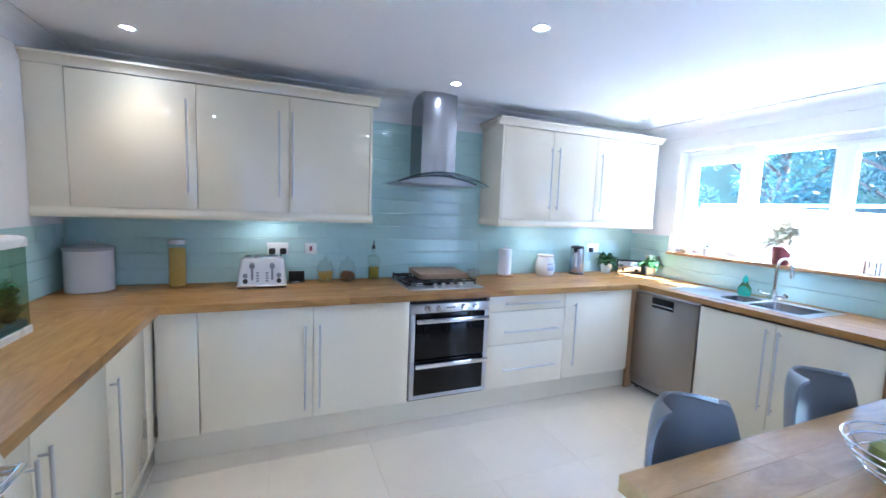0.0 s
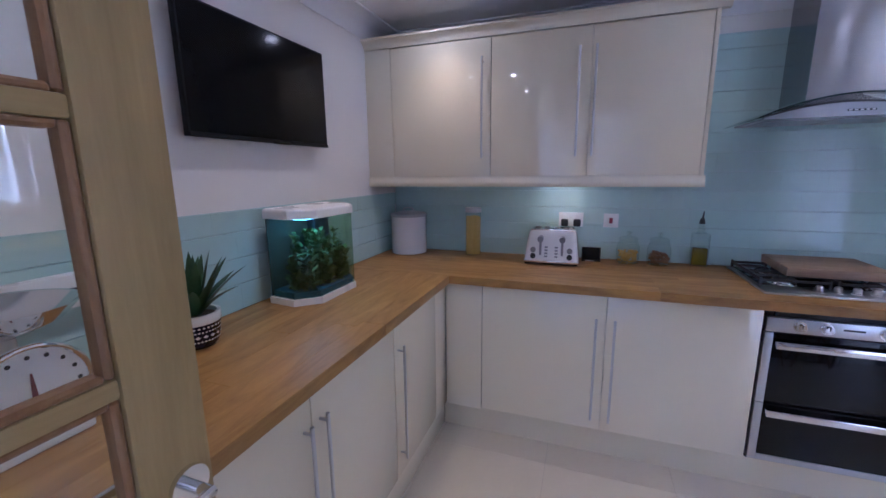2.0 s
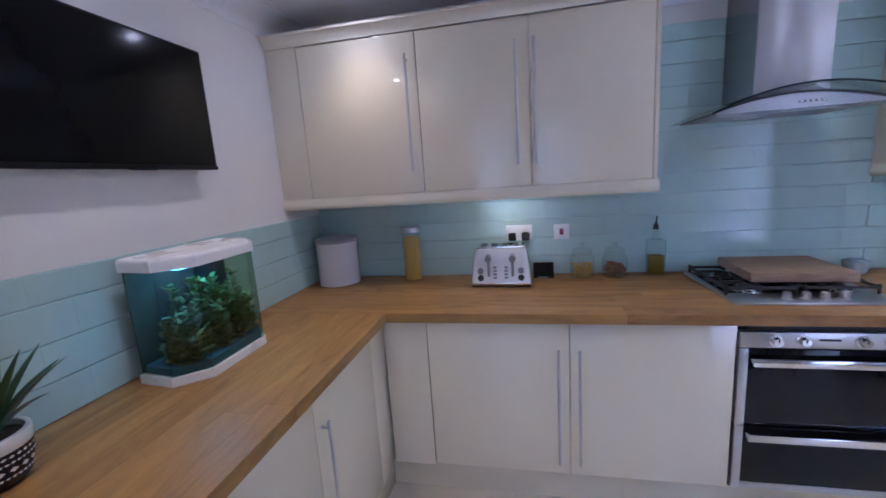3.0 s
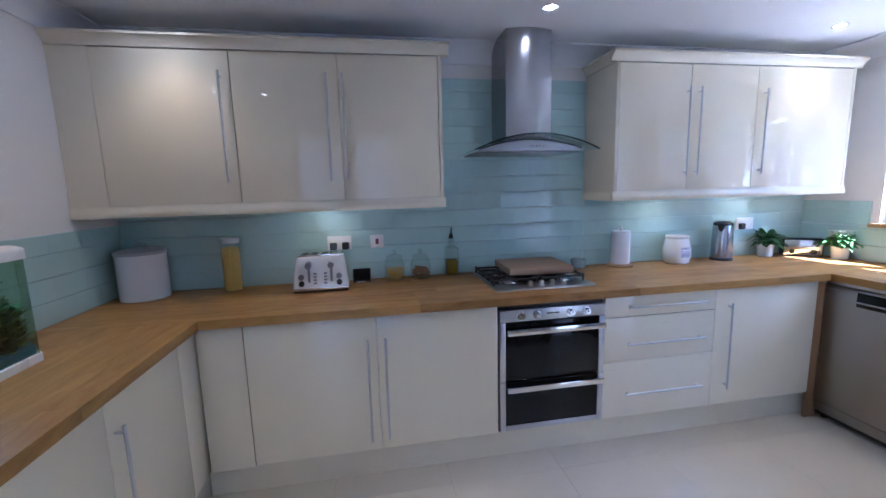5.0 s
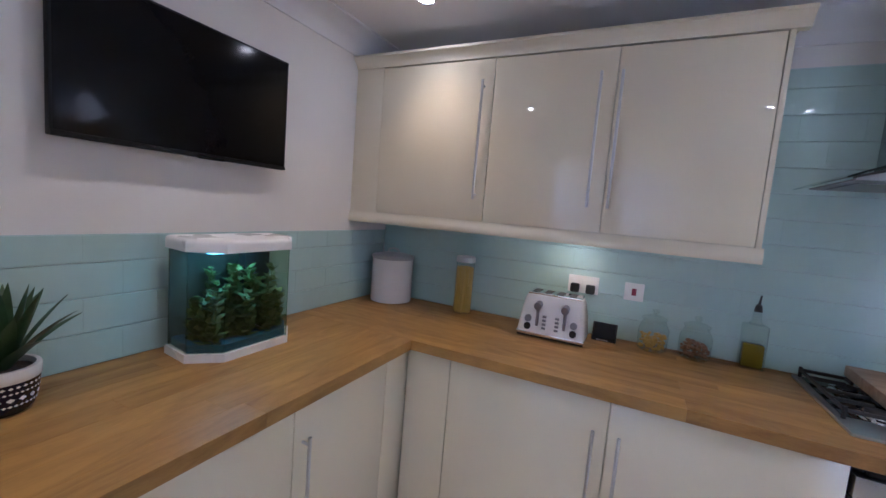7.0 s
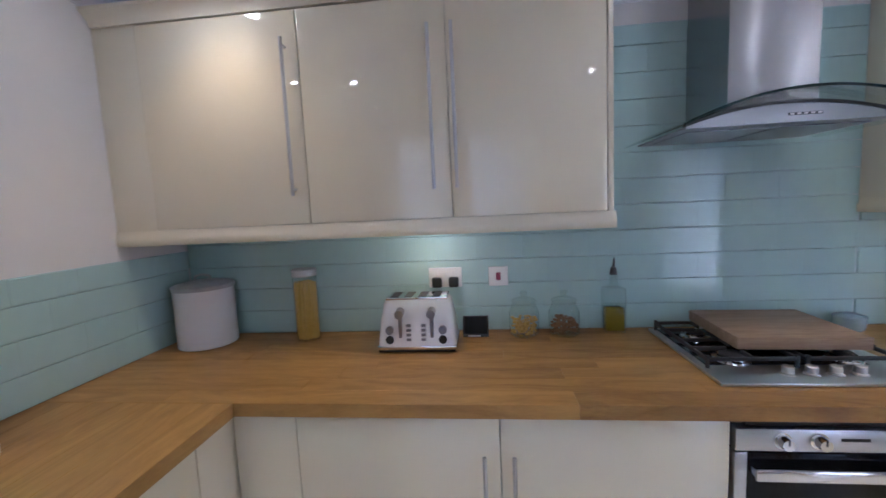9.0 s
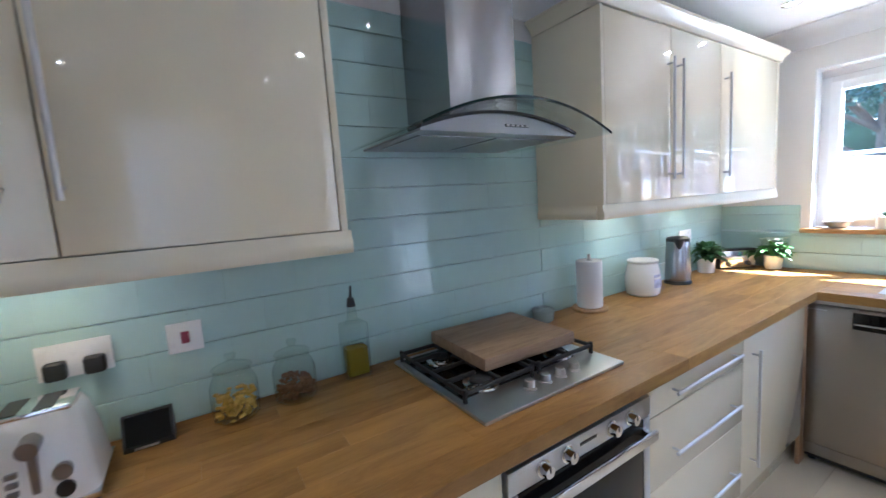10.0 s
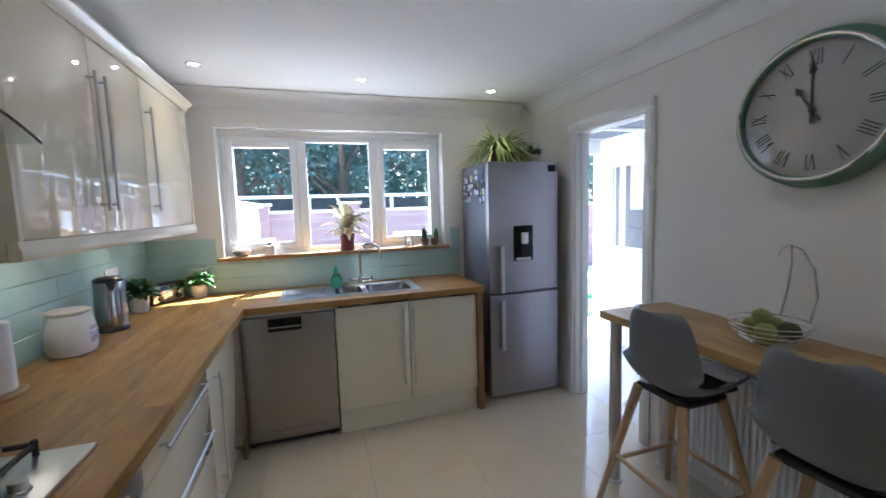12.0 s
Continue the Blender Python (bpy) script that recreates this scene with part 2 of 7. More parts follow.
M_JAR = pane_glass("jar_glass", (0.94, 0.965, 0.96), 1.5, 1.6)
M_CABLAMP = glow("cabinet_lamp_face", (1.0, 0.86, 0.62), 2.5)
M_LAMP = glow("lamp_face", (1.0, 0.90, 0.75), 7.0)


# ---------- geometry helpers ----------
HOME = {}


def box(bm, x0, x1, y0, y1, z0, z1, bevel=0.0, segments=2):
    m = Matrix.Translation(((x0 + x1) / 2, (y0 + y1) / 2, (z0 + z1) / 2)) @ Matrix.Diagonal((abs(x1 - x0), abs(y1 - y0), abs(z1 - z0), 1))
    made = bmesh.ops.create_cube(bm, size=1, matrix=m)["verts"]
    if bevel:
        edges = list({e for v in made for e in v.link_edges})
        bmesh.ops.bevel(bm, geom=edges, offset=bevel, segments=segments, affect="EDGES", profile=0.6)
    return bm


def rod(bm, a, b, r, r2=None, sides=12):
    a, b = Vector(a), Vector(b)
    m = Matrix.Translation((a + b) / 2) @ (b - a).to_track_quat("Z", "Y").to_matrix().to_4x4()
    bmesh.ops.create_cone(bm, cap_ends=True, segments=sides, radius1=r, radius2=r if r2 is None else r2, depth=(b - a).length, matrix=m)
    return bm


def ball(bm, c, r, squash=(1, 1, 1), u=14, v=9):
    bmesh.ops.create_uvsphere(bm, u_segments=u, v_segments=v, radius=r, matrix=Matrix.Translation(c) @ Matrix.Diagonal((*squash, 1)))
    return bm


def lathe(bm, c, profile, sides=28, close=False):
    """Turns (radius, height) steps about the upright axis through c."""
    rings = []
    for r, z in profile:
        rings.append([bm.verts.new((c[0] + max(r, 1e-4) * math.cos(2 * math.pi * k / sides), c[1] + max(r, 1e-4) * math.sin(2 * math.pi * k / sides), c[2] + z)) for k in range(sides)])
    for a, b in zip(rings, rings[1:]):
        for k in range(sides):
            bm.faces.new((a[k], a[(k + 1) % sides], b[(k + 1) % sides], b[k]))
    if close:
        bm.faces.new(list(reversed(rings[0])))
        bm.faces.new(rings[-1])
    return bm


def tube(bm, points, r, sides=10, closed=False):
    """A round wire along points."""
    pts = [Vector(p) for p in points]
    rings = []
    up = None
    for k, p in enumerate(pts):
        if closed:
            way = pts[(k + 1) % len(pts)] - pts[k - 1]
        else:
            way = pts[min(k + 1, len(pts) - 1)] - pts[max(k - 1, 0)]
        way.normalize()
        if up is None:
            up = way.orthogonal().normalized()
        up = (up - way * up.dot(way)).normalized()
        side = way.cross(up)
        rings.append([bm.verts.new(p + r * (math.cos(2 * math.pi * s / sides) * up + math.sin(2 * math.pi * s / sides) * side)) for s in range(sides)])
    for k in range(len(rings) if closed else len(rings) - 1):
        a, b = rings[k], rings[(k + 1) % len(rings)]
        for s in range(sides):
            bm.faces.new((a[s], a[(s + 1) % sides], b[(s + 1) % sides], b[s]))
    if not closed:
        bm.faces.new(list(reversed(rings[0])))
        bm.faces.new(rings[-1])
    return bm


def prism(bm, outline, z0, z1):
    """Upright solid over a flat (x, y) outline."""
    low = [bm.verts.new((x, y, z0)) for x, y in outline]
    high = [bm.verts.new((x, y, z1)) for x, y in outline]
    n = len(outline)
    for k in range(n):
        bm.faces.new((low[k], low[(k + 1) % n], high[(k + 1) % n], high[k]))
    bm.faces.new(list(reversed(low)))
    bm.faces.new(high)
    return bm


def sweep(bm, section, a, b, axis):
    """A moulding: a (depth, height) section carried from a to b along axis 'x' or 'y'; section gives world coordinates of the other two."""
    ends = []
    for t in (a, b):
        ends.append([bm.verts.new((t, u, w) if axis == "x" else (u, t, w)) for u, w in section])
    n = len(section)
    for k in range(n):
        bm.faces.new((ends[0][k], ends[0][(k + 1) % n], ends[1][(k + 1) % n], ends[1][k]))
    bm.faces.new(list(reversed(ends[0])))
    bm.faces.new(ends[1])
    return bm


def spin(bm, centre, deg):
    bmesh.ops.rotate(bm, cent=centre, matrix=Matrix.Rotation(radians(deg), 3, "Z"), verts=bm.verts)
    return bm


def mesh_of(name, bm, mat, smooth=True):
    bmesh.ops.recalc_face_normals(bm, faces=bm.faces)
    me = bpy.data.meshes.new(name)
    bm.to_mesh(me)
    bm.free()
    me.materials.append(mat)
    if smooth:
        me.shade_smooth()
        me.set_sharp_from_angle(angle=radians(35))
    return me


def thing(name, at, label, category, group="", kind=""):
    ob = new(name)
    ob.empty_display_size = 0.05
    ob.location = at
    HOME[ob.name] = Vector(at)
    return tagged(ob, label, category, group, kind)


def part(name, bm, mat, parent, label="", smooth=True):
    """One mesh, drawn in world places, under a thing or a part."""
    home = HOME[parent.name]
    bmesh.ops.translate(bm, vec=-home, verts=bm.verts)
    ob = new(name, mesh_of(name, bm, mat, smooth))
    ob.parent = parent
    HOME[ob.name] = home
    return tagged(ob, label)


def solid(name, bm, mat, label, category, group="", kind="", smooth=True):
    """A thing of a single mesh, its origin at its base."""
    xs, ys, zs = zip(*[v.co for v in bm.verts])
    at = Vector(((min(xs) + max(xs)) / 2, (min(ys) + max(ys)) / 2, min(zs)))
    bmesh.ops.translate(bm, vec=-at, verts=bm.verts)
    ob = new(name, mesh_of(name, bm, mat, smooth))
    ob.location = at
    HOME[ob.name] = at
    return tagged(ob, label, category, group, kind)


def B():
    return bmesh.new()


def bar_handle(parent, a, b, out):
    """A round bar handle from a to b, on two posts that stand out from the door."""
    a, b, out = Vector(a), Vector(b), Vector(out)
    way = (b - a).normalized()
    bm = B()
    rod(bm, a - way * 0.012, b + way * 0.012, 0.006, sides=12)
    for p in (a + way * 0.012, b - way * 0.012):
        rod(bm, p, p - out, 0.0045, sides=8)
    return part("handle", bm, M_SATIN, parent, "satin steel bar handle")


# ---------- setting ----------
bm = B()
box(bm, W - 0.14, HALL[0], S - 0.12, S, 0, TOP)
box(bm, HALL[0], HALL[1], S - 0.12, S, HALL[2], TOP)
box(bm, HALL[1], DOOR[0], S - 0.12, S, 0, TOP)
box(bm, DOOR[0], DOOR[1], S - 0.12, S, DOOR[2], TOP)
box(bm, DOOR[1], E + 0.19, S - 0.12, S, 0, TOP)
wall_south = solid("wall_south", bm, M_WALL, "off-white painted plaster wall with two openings", "wall", kind="structure", smooth=False)
wall_north = solid("wall_north", box(B(), W - 0.14, E + 0.19, N, N + 0.14, 0, TOP), M_WALL, "off-white painted wall behind the hob", "wall", kind="structure", smooth=False)
wall_west = solid("wall_west", box(B(), W - 0.14, W, S, N, 0, TOP), M_WALL, "off-white painted wall behind the television", "wall", kind="structure", smooth=False)
bm = B()
box(bm, E, E + 0.19, S, WIN[0], 0, TOP)
box(bm, E, E + 0.19, WIN[1], N, 0, TOP)
box(bm, E, E + 0.19, WIN[0], WIN[1], 0, WIN[2] - 0.03)
box(bm, E, E + 0.19, WIN[0], WIN[1], WIN[3], TOP)
wall_east = solid("wall_east", bm, M_WALL, "off-white painted wall with the kitchen window", "wall", kind="structure", smooth=False)
ceiling = solid("ceiling", box(B(), W - 0.14, E + 0.3, S - 0.12, N + 0.14, TOP, TOP + 0.1), M_CEIL, "white painted plaster ceiling", "ceiling", kind="structure", smooth=False)
floor = solid("floor", box(B(), W - 0.14, E + 0.3, S - 0.12, N + 0.14, -0.12, -0.006), M_FGROUT, "cream polished porcelain tile floor", "floor", kind="structure", smooth=False)

# coving: a concave section along each wall
def cove(wall, sign):
    steps = [(wall, TOP - 0.115), (wall + sign * 0.008, TOP - 0.115), (wall + sign * 0.010, TOP - 0.10)]
    for k in range(7):
        a = math.pi / 2 * k / 6
        steps.append((wall + sign * (0.095 - 0.083 * math.cos(a)), TOP - 0.095 + 0.083 * math.sin(a)))
    steps += [(wall + sign * 0.11, TOP - 0.010), (wall + sign * 0.11, TOP), (wall, TOP)]
    return steps


for side, (wall, sign, axis, a, b) in {"north": (N, -1, "x", W, E), "south": (S, 1, "x", W, E), "west": (W, 1, "y", S + 0.11, N - 0.11), "east": (E, -1, "y", S + 0.11, N - 0.11)}.items():
    solid("trim", sweep(B(), cove(wall, sign), a, b, axis), M_COVE, "white plaster coving under the ceiling", "coving", kind="structure")

# ---------- window in the east wall ----------
y0, y1, z0, z1 = WIN
win = thing("window_1", (E + 0.1, (y0 + y1) / 2, z0), "white three-light uPVC window over the sink", "window", kind="structure")
FX0, FX1 = E + 0.10, E + 0.17
bm = B()
box(bm, FX0, FX1, y0, y0 + 0.05, z0, z1, 0.006)
box(bm, FX0, FX1, y1 - 0.05, y1, z0, z1, 0.006)
box(bm, FX0, FX1, y0 + 0.05, y1 - 0.05, z0, z0 + 0.04, 0.006)
box(bm, FX0, FX1, y0 + 0.05, y1 - 0.05, z1 - 0.085, z1, 0.006)
box(bm, FX0 - 0.012, FX0 + 0.004, y0 + 0.01, y1 - 0.01, z1 - 0.05, z1 - 0.004, 0.004)
M1, M2 = 2.165, 1.605
for c in (M1, M2):
    box(bm, FX0 - 0.004, FX1 - 0.004, c - 0.035, c + 0.035, z0 + 0.04, z1 - 0.085, 0.008)
part("window_frame", bm, M_UPVC, win)
for a, b in ((M1 + 0.035, y1 - 0.05), (y0 + 0.05, M2 - 0.035)):
    bm = B()
    for q in ((a, a + 0.05, z0 + 0.04, z1 - 0.085), (b - 0.05, b, z0 + 0.04, z1 - 0.085)):
        box(bm, FX0 - 0.018, FX1 - 0.02, *q, 0.007)
    for q in ((z0 + 0.04, z0 + 0.09), (z1 - 0.135, z1 - 0.085)):
        box(bm, FX0 - 0.016, FX1 - 0.02, a + 0.05, b - 0.05, *q, 0.007)
    sash = part("sash", bm, M_UPVC, win, "white opening sash")
    bm = B()
    hy = a + 0.025 if a > 2 else b - 0.025
    box(bm, FX0 - 0.03, FX0 - 0.018, hy - 0.012, hy + 0.012, 1.62, 1.69, 0.004)
    box(bm, FX0 - 0.042, FX0 - 0.03, hy - 0.008, hy + 0.008, 1.54, 1.68, 0.004)
    part("handle", bm, M_UPVC, sash)
    pane = part("pane", box(B(), FX0 + 0.02, FX0 + 0.026, a + 0.05, b - 0.05, z0 + 0.09, z1 - 0.135), M_PANE, win, "clear window pane", smooth=False)
    pane.visible_shadow = False
pane = part("pane", box(B(), FX0 + 0.02, FX0 + 0.026, M2 + 0.035, M1 - 0.035, z0 + 0.04, z1 - 0.085), M_PANE, win, "clear window pane", smooth=False)
pane.visible_shadow = False
bm = box(B(), E - 0.035, E + 0.10, y0 - 0.03, y1 + 0.04, z0 - 0.028, z0, 0.006)
solid("windowsill", bm, M_SILLOAK, "oak windowsill with a rounded front edge", "windowsill", kind="structure")
bm = B()
box(bm, E - 0.004, E + 0.10, y0, y0 + 0.008, z0, z1)
box(bm, E - 0.004, E + 0.10, y1 - 0.008, y1, z0, z1)
box(bm, E - 0.004, E + 0.10, y0 + 0.008, y1 - 0.008, z1 - 0.008, z1)
solid("trim_window_reveal", bm, M_GLOSSPAINT, "white painted window reveal", "window reveal", kind="structure", smooth=False)
portal = new("window_light", bpy.data.lights.new("window_light", "AREA"))
portal.data.shape, portal.data.size, portal.data.size_y = "RECTANGLE", z1 - z0, y1 - y0
portal.data.cycles.is_portal = True
portal.matrix_world = look((E + 0.2, (y0 + y1) / 2, (z0 + z1) / 2), (E - 1, (y0 + y1) / 2, (z0 + z1) / 2))

# ---------- doorway to the porch ----------
d0, d1, dz = DOOR
frame_thing = thing("door_1", ((d0 + d1) / 2, S, 0), "white glossy door lining and architrave of an open doorway", "doorway", kind="structure")
bm = B()
box(bm, d0, d0 + 0.02, S - 0.122, S + 0.002, 0, dz, 0.002)
box(bm, d1 - 0.02, d1, S - 0.122, S + 0.002, 0, dz, 0.002)
box(bm, d0 + 0.02, d1 - 0.02, S - 0.122, S + 0.002, dz - 0.02, dz, 0.002)
box(bm, d0 + 0.02, d0 + 0.032, S - 0.09, S - 0.05, 0, dz - 0.02, 0.002)
box(bm, d1 - 0.032, d1 - 0.02, S - 0.09, S - 0.05, 0, dz - 0.02, 0.002)
part("lining", bm, M_GLOSSPAINT, frame_thing)
for a, b in ((d0 - 0.062, d0 + 0.008), (d1 - 0.008, d1 + 0.062)):
    bm = box(B(), a, b, S, S + 0.018, 0, dz - 0.008, 0.005)
    box(bm, a + 0.012, b - 0.012, S + 0.016, S + 0.024, 0, dz - 0.008, 0.004)
    part("architrave", bm, M_GLOSSPAINT, frame_thing)
bm = box(B(), d0 - 0.062, d1 + 0.062, S, S + 0.018, dz - 0.008, dz + 0.062, 0.005)
box(bm, d0 - 0.05, d1 + 0.05, S + 0.016, S + 0.024, dz + 0.004, dz + 0.05, 0.004)
part("architrave", bm, M_GLOSSPAINT, frame_thing)

# hall opening lining
h0, h1, hz = HALL
bm = B()
box(bm, h0, h0 + 0.02, S - 0.122, S + 0.002, 0, hz)
box(bm, h1 - 0.02, h1, S - 0.122, S + 0.002, 0, hz)
box(bm, h0 + 0.02, h1 - 0.02, S - 0.122, S + 0.002, hz - 0.02, hz)
solid("trim_hall_opening", bm, M_DOOROAK, "oak lining of the opening to the hall", "door lining", kind="structure", smooth=False)

# ---------- glazed oak door, open into the room ----------
DX, DY0, DY1, DH = -0.372, 0.215, 0.975, 2.02
door = thing("glazed_door", (DX, DY0, 0), "oak glazed door with ten panes, standing open", "door")
T = 0.019
bm = B()
box(bm, DX - T, DX + T, DY0, DY0 + 0.105, 0.01, DH, 0.003)
part("stile", bm, M_DOOROAK, door)
part("stile", box(B(), DX - T, DX + T, DY1 - 0.105, DY1, 0.01, DH, 0.003), M_DOOROAK, door)
part("rail", box(B(), DX - T, DX + T, DY0 + 0.105, DY1 - 0.105, DH - 0.11, DH, 0.003), M_DOOROAKY, door)
part("rail", box(B(), DX - T, DX + T, DY0 + 0.105, DY1 - 0.105, 0.01, 0.20, 0.003), M_DOOROAKY, door)
rows = [0.20 + k * (DH - 0.11 - 0.20) / 5 for k in range(6)]
mid = (DY0 + DY1) / 2
for z in rows[1:-1]:
    part("glazing_bar", box(B(), DX - T + 0.003, DX + T - 0.003, DY0 + 0.105, DY1 - 0.105, z - 0.014, z + 0.014, 0.006), M_DOOROAKY, door)
part("glazing_bar", box(B(), DX - T + 0.004, DX + T - 0.004, mid - 0.014, mid + 0.014, 0.20, DH - 0.11, 0.006), M_DOOROAK, door)
for a, b in zip(rows, rows[1:]):
    for c, d in ((DY0 + 0.105, mid - 0.014), (mid + 0.014, DY1 - 0.105)):
        p = part("pane", box(B(), DX - 0.002, DX + 0.002, c, d, a, b), M_PANE, door, "clear door pane", smooth=False)
        bm = B()
        for q in ((c, c + 0.012, a + 0.014, b - 0.014), (d - 0.012, d, a + 0.014, b - 0.014)):
            box(bm, DX - T + 0.005, DX + T - 0.005, *q, 0.004, 1)
        for q in ((a + 0.012, a + 0.024), (b - 0.024, b - 0.012)):
            box(bm, DX - T + 0.006, DX + T - 0.006, c + 0.012, d - 0.012, *q, 0.004, 1)
        part("bead", bm, M_PANELOAK, p, "darker oak glazing bead")
bm = B()
hy, hz0 = DY1 - 0.042, 1.035
for sgn in (1, -1):
    rod(bm, (DX + sgn * T, hy, hz0), (DX + sgn * (T + 0.009), hy, hz0), 0.030, sides=28)
    rod(bm, (DX + sgn * T, hy, hz0), (DX + sgn * (T + 0.048), hy, hz0), 0.009)
    tube(bm, [(DX + sgn * (T + 0.046), hy + 0.004, hz0), (DX + sgn * (T + 0.05), hy - 0.03, hz0 + 0.002), (DX + sgn * (T + 0.05), hy - 0.075, hz0 + 0.004), (DX + sgn * (T + 0.044), hy - 0.115, hz0)], 0.0085, 12)
part("handle", bm, M_CHROME, door, "polished chrome lever handle")
for z in (0.25, 1.0, 1.8):
    part("hinge", box(B(), DX - 0.012, DX + 0.012, DY0 - 0.012, DY0 + 0.002, z, z + 0.1, 0.003), M_CHROME, door)


# ---------- kitchen units ----------
def slab(parent, x0, x1, yf, z0, z1, mat=M_GLOSS, name="door", side="n"):
    """A slab front 20 mm thick with its face at yf, spanning x0..x1 along its wall."""
    g = 0.0018
    if side == "n":
        bm = box(B(), x0 + g, x1 - g, yf, yf + 0.02, z0 + g, z1 - g, 0.0022)
    elif side == "w":
        bm = box(B(), yf - 0.02, yf, x0 + g, x1 - g, z0 + g, z1 - g, 0.0022)
    else:
        bm = box(B(), yf, yf + 0.02, x0 + g, x1 - g, z0 + g, z1 - g, 0.0022)
    return part(name, bm, mat, parent)


H = 0.03  # how far a handle stands off


def upright(door_part, x, face, z0, z1, side="n"):
    if side == "n":
        bar_handle(door_part, (x, face - H, z0), (x, face - H, z1), (0, -H - 0.002, 0))
    elif side == "w":
        bar_handle(door_part, (face + H, x, z0), (face + H, x, z1), (H + 0.002, 0, 0))
    else:
        bar_handle(door_part, (face - H, x, z0), (face - H, x, z1), (-H - 0.002, 0, 0))


UB, UT = 1.465, 2.216  # wall doors


def wall_unit(x0, x1, doors, label, hz=(1.58, 2.102)):
    u = thing("wall_cabinet", ((x0 + x1) / 2, (UF + N) / 2, UB), label, "kitchen cabinet", "wall cabinets")
    bm = B()
    bm = box(bm, x0 + 0.001, x1 - 0.001, UF + 0.022, N - 0.012, UB - 0.002, UT + 0.002)
    part("body", bm, M_CARC, u, smooth=False)
    for a, b, hx in doors:
        d = slab(u, a, b, UF, UB, UT)
        if hx is not None:
            upright(d, hx, UF, *hz)
    return u


wall_unit(-0.955, -0.338, [(-0.955, -0.338, -0.384)], "cream high-gloss wall cabinet with one wide door")
wall_unit(-0.338, 0.715, [(-0.338, 0.187, 0.127), (0.187, 0.715, 0.207)], "cream high-gloss wall cabinet with two doors beside the hood")
wall_unit(1.80, 2.755, [(1.80, 2.28, 2.254), (2.28, 2.755, 2.332)], "cream high-gloss two-door wall cabinet reflecting the window", (1.565, 2.068))
wall_unit(2.755, 3.48, [(2.755, 3.48, 2.80)], "cream high-gloss corner wall cabinet near the window", (1.565, 2.062))
solid("filler_panel", box(B(), W + 0.001, -0.957, UF + 0.004, UF + 0.024, UB - 0.06, UT + 0.02, 0.001), M_CORN, "narrow cream filler panel beside the wall cabinets", "filler panel")
for x0, x1 in ((0.716, 0.734), (1.781, 1.799), (3.481, 3.499)):
    solid("end_panel", box(B(), x0, x1, UF - 0.001, N - 0.01, UB - 0.002, UT + 0.002, 0.001), M_CORN, "cream end panel of a wall cabinet run", "end panel")


def trim_run(x0, x1, left, right):
    """Light pelmet below and cornice above a run of wall units, with returns."""
    pel = [(UF - 0.004, UB - 0.058), (UF - 0.008, UB - 0.05), (UF - 0.008, UB - 0.028), (UF - 0.002, UB - 0.018), (UF - 0.002, UB - 0.0005), (UF + 0.024, UB - 0.0005), (UF + 0.024, UB - 0.058)]
    cor = [(UF + 0.03, UT + 0.004), (UF - 0.004, UT + 0.004), (UF - 0.006, UT + 0.016), (UF - 0.016, UT + 0.03), (UF - 0.034, UT + 0.046), (UF - 0.04, UT + 0.05), (UF - 0.04, UT + 0.062), (UF + 0.03, UT + 0.062)]
    for nm, sec, lab in (("pelmet", pel, "cream light pelmet under the wall cabinets"), ("cornice", cor, "cream cornice moulding on top of the wall cabinets")):
        out = UF - min(u for u, w in sec)
        bm = sweep(B(), sec, x0 - (out if left else 0), x1 + (out if right else 0), "x")
        for on, edge, sg in ((left, x0, -1), (right, x1, 1)):
            if on:
                ret = [(edge + sg * (UF - u), w) for u, w in sec]
                sweep(bm, ret, UF + 0.0305, N - 0.012, "y")
        solid(nm, bm, M_CORN, lab, nm)


trim_run(W + 0.002, 0.734, False, True)
trim_run(1.781, 3.499, True, True)


def base_unit(x0, x1, label, side="n"):
    if side == "n":
        at, bm = ((x0 + x1) / 2, (BF + N) / 2, 0.165), box(B(), x0 + 0.001, x1 - 0.001, BF + 0.022, N - 0.05, 0.165, 0.899)
    elif side == "w":
        at, bm = ((W + WF) / 2, (x0 + x1) / 2, 0.165), box(B(), W + 0.01, WF - 0.022, x0 + 0.001, x1 - 0.001, 0.165, 0.899)
    else:
        at, bm = ((E + EF) / 2, (x0 + x1) / 2, 0.165), box(B(), EF + 0.022, E - 0.01, x0 + 0.001, x1 - 0.001, 0.165, 0.74)
    u = thing("base_cabinet", at, label, "kitchen cabinet", "base cabinets")
    part("body", bm, M_CARC, u, smooth=False)
    return u


u = base_unit(-0.304, 0.948, "cream gloss base cabinet with two wide doors")
upright(slab(u, -0.304, 0.318, BF, DB, DT), 0.272, BF, 0.255, 0.771)
upright(slab(u, 0.318, 0.948, BF, DB, DT), 0.357, BF, 0.255, 0.771)
solid("filler_panel", box(B(), WF + 0.004, -0.307, BF + 0.004, BF + 0.022, 0.165, 0.897, 0.001), M_GLOSS, "cream corner filler panel between base cabinets", "filler panel")
u = base_unit(1.560, 2.262, "cream gloss drawer cabinet with three drawers")
for za, zb, zh in ((0.775, DT, 0.836), (0.515, 0.775, 0.622), (DB, 0.515, 0.325)):
    d = slab(u, 1.560, 2.262, BF, za, zb, name="drawer")
    bar_handle(d, (1.70, BF - H, zh), (2.17, BF - H, zh), (0, -H - 0.002, 0))
u = base_unit(2.262, 2.975, "cream gloss base cabinet with a single door")
upright(slab(u, 2.262, 2.975, BF, DB, DT), 2.352, BF, 0.295, 0.80)
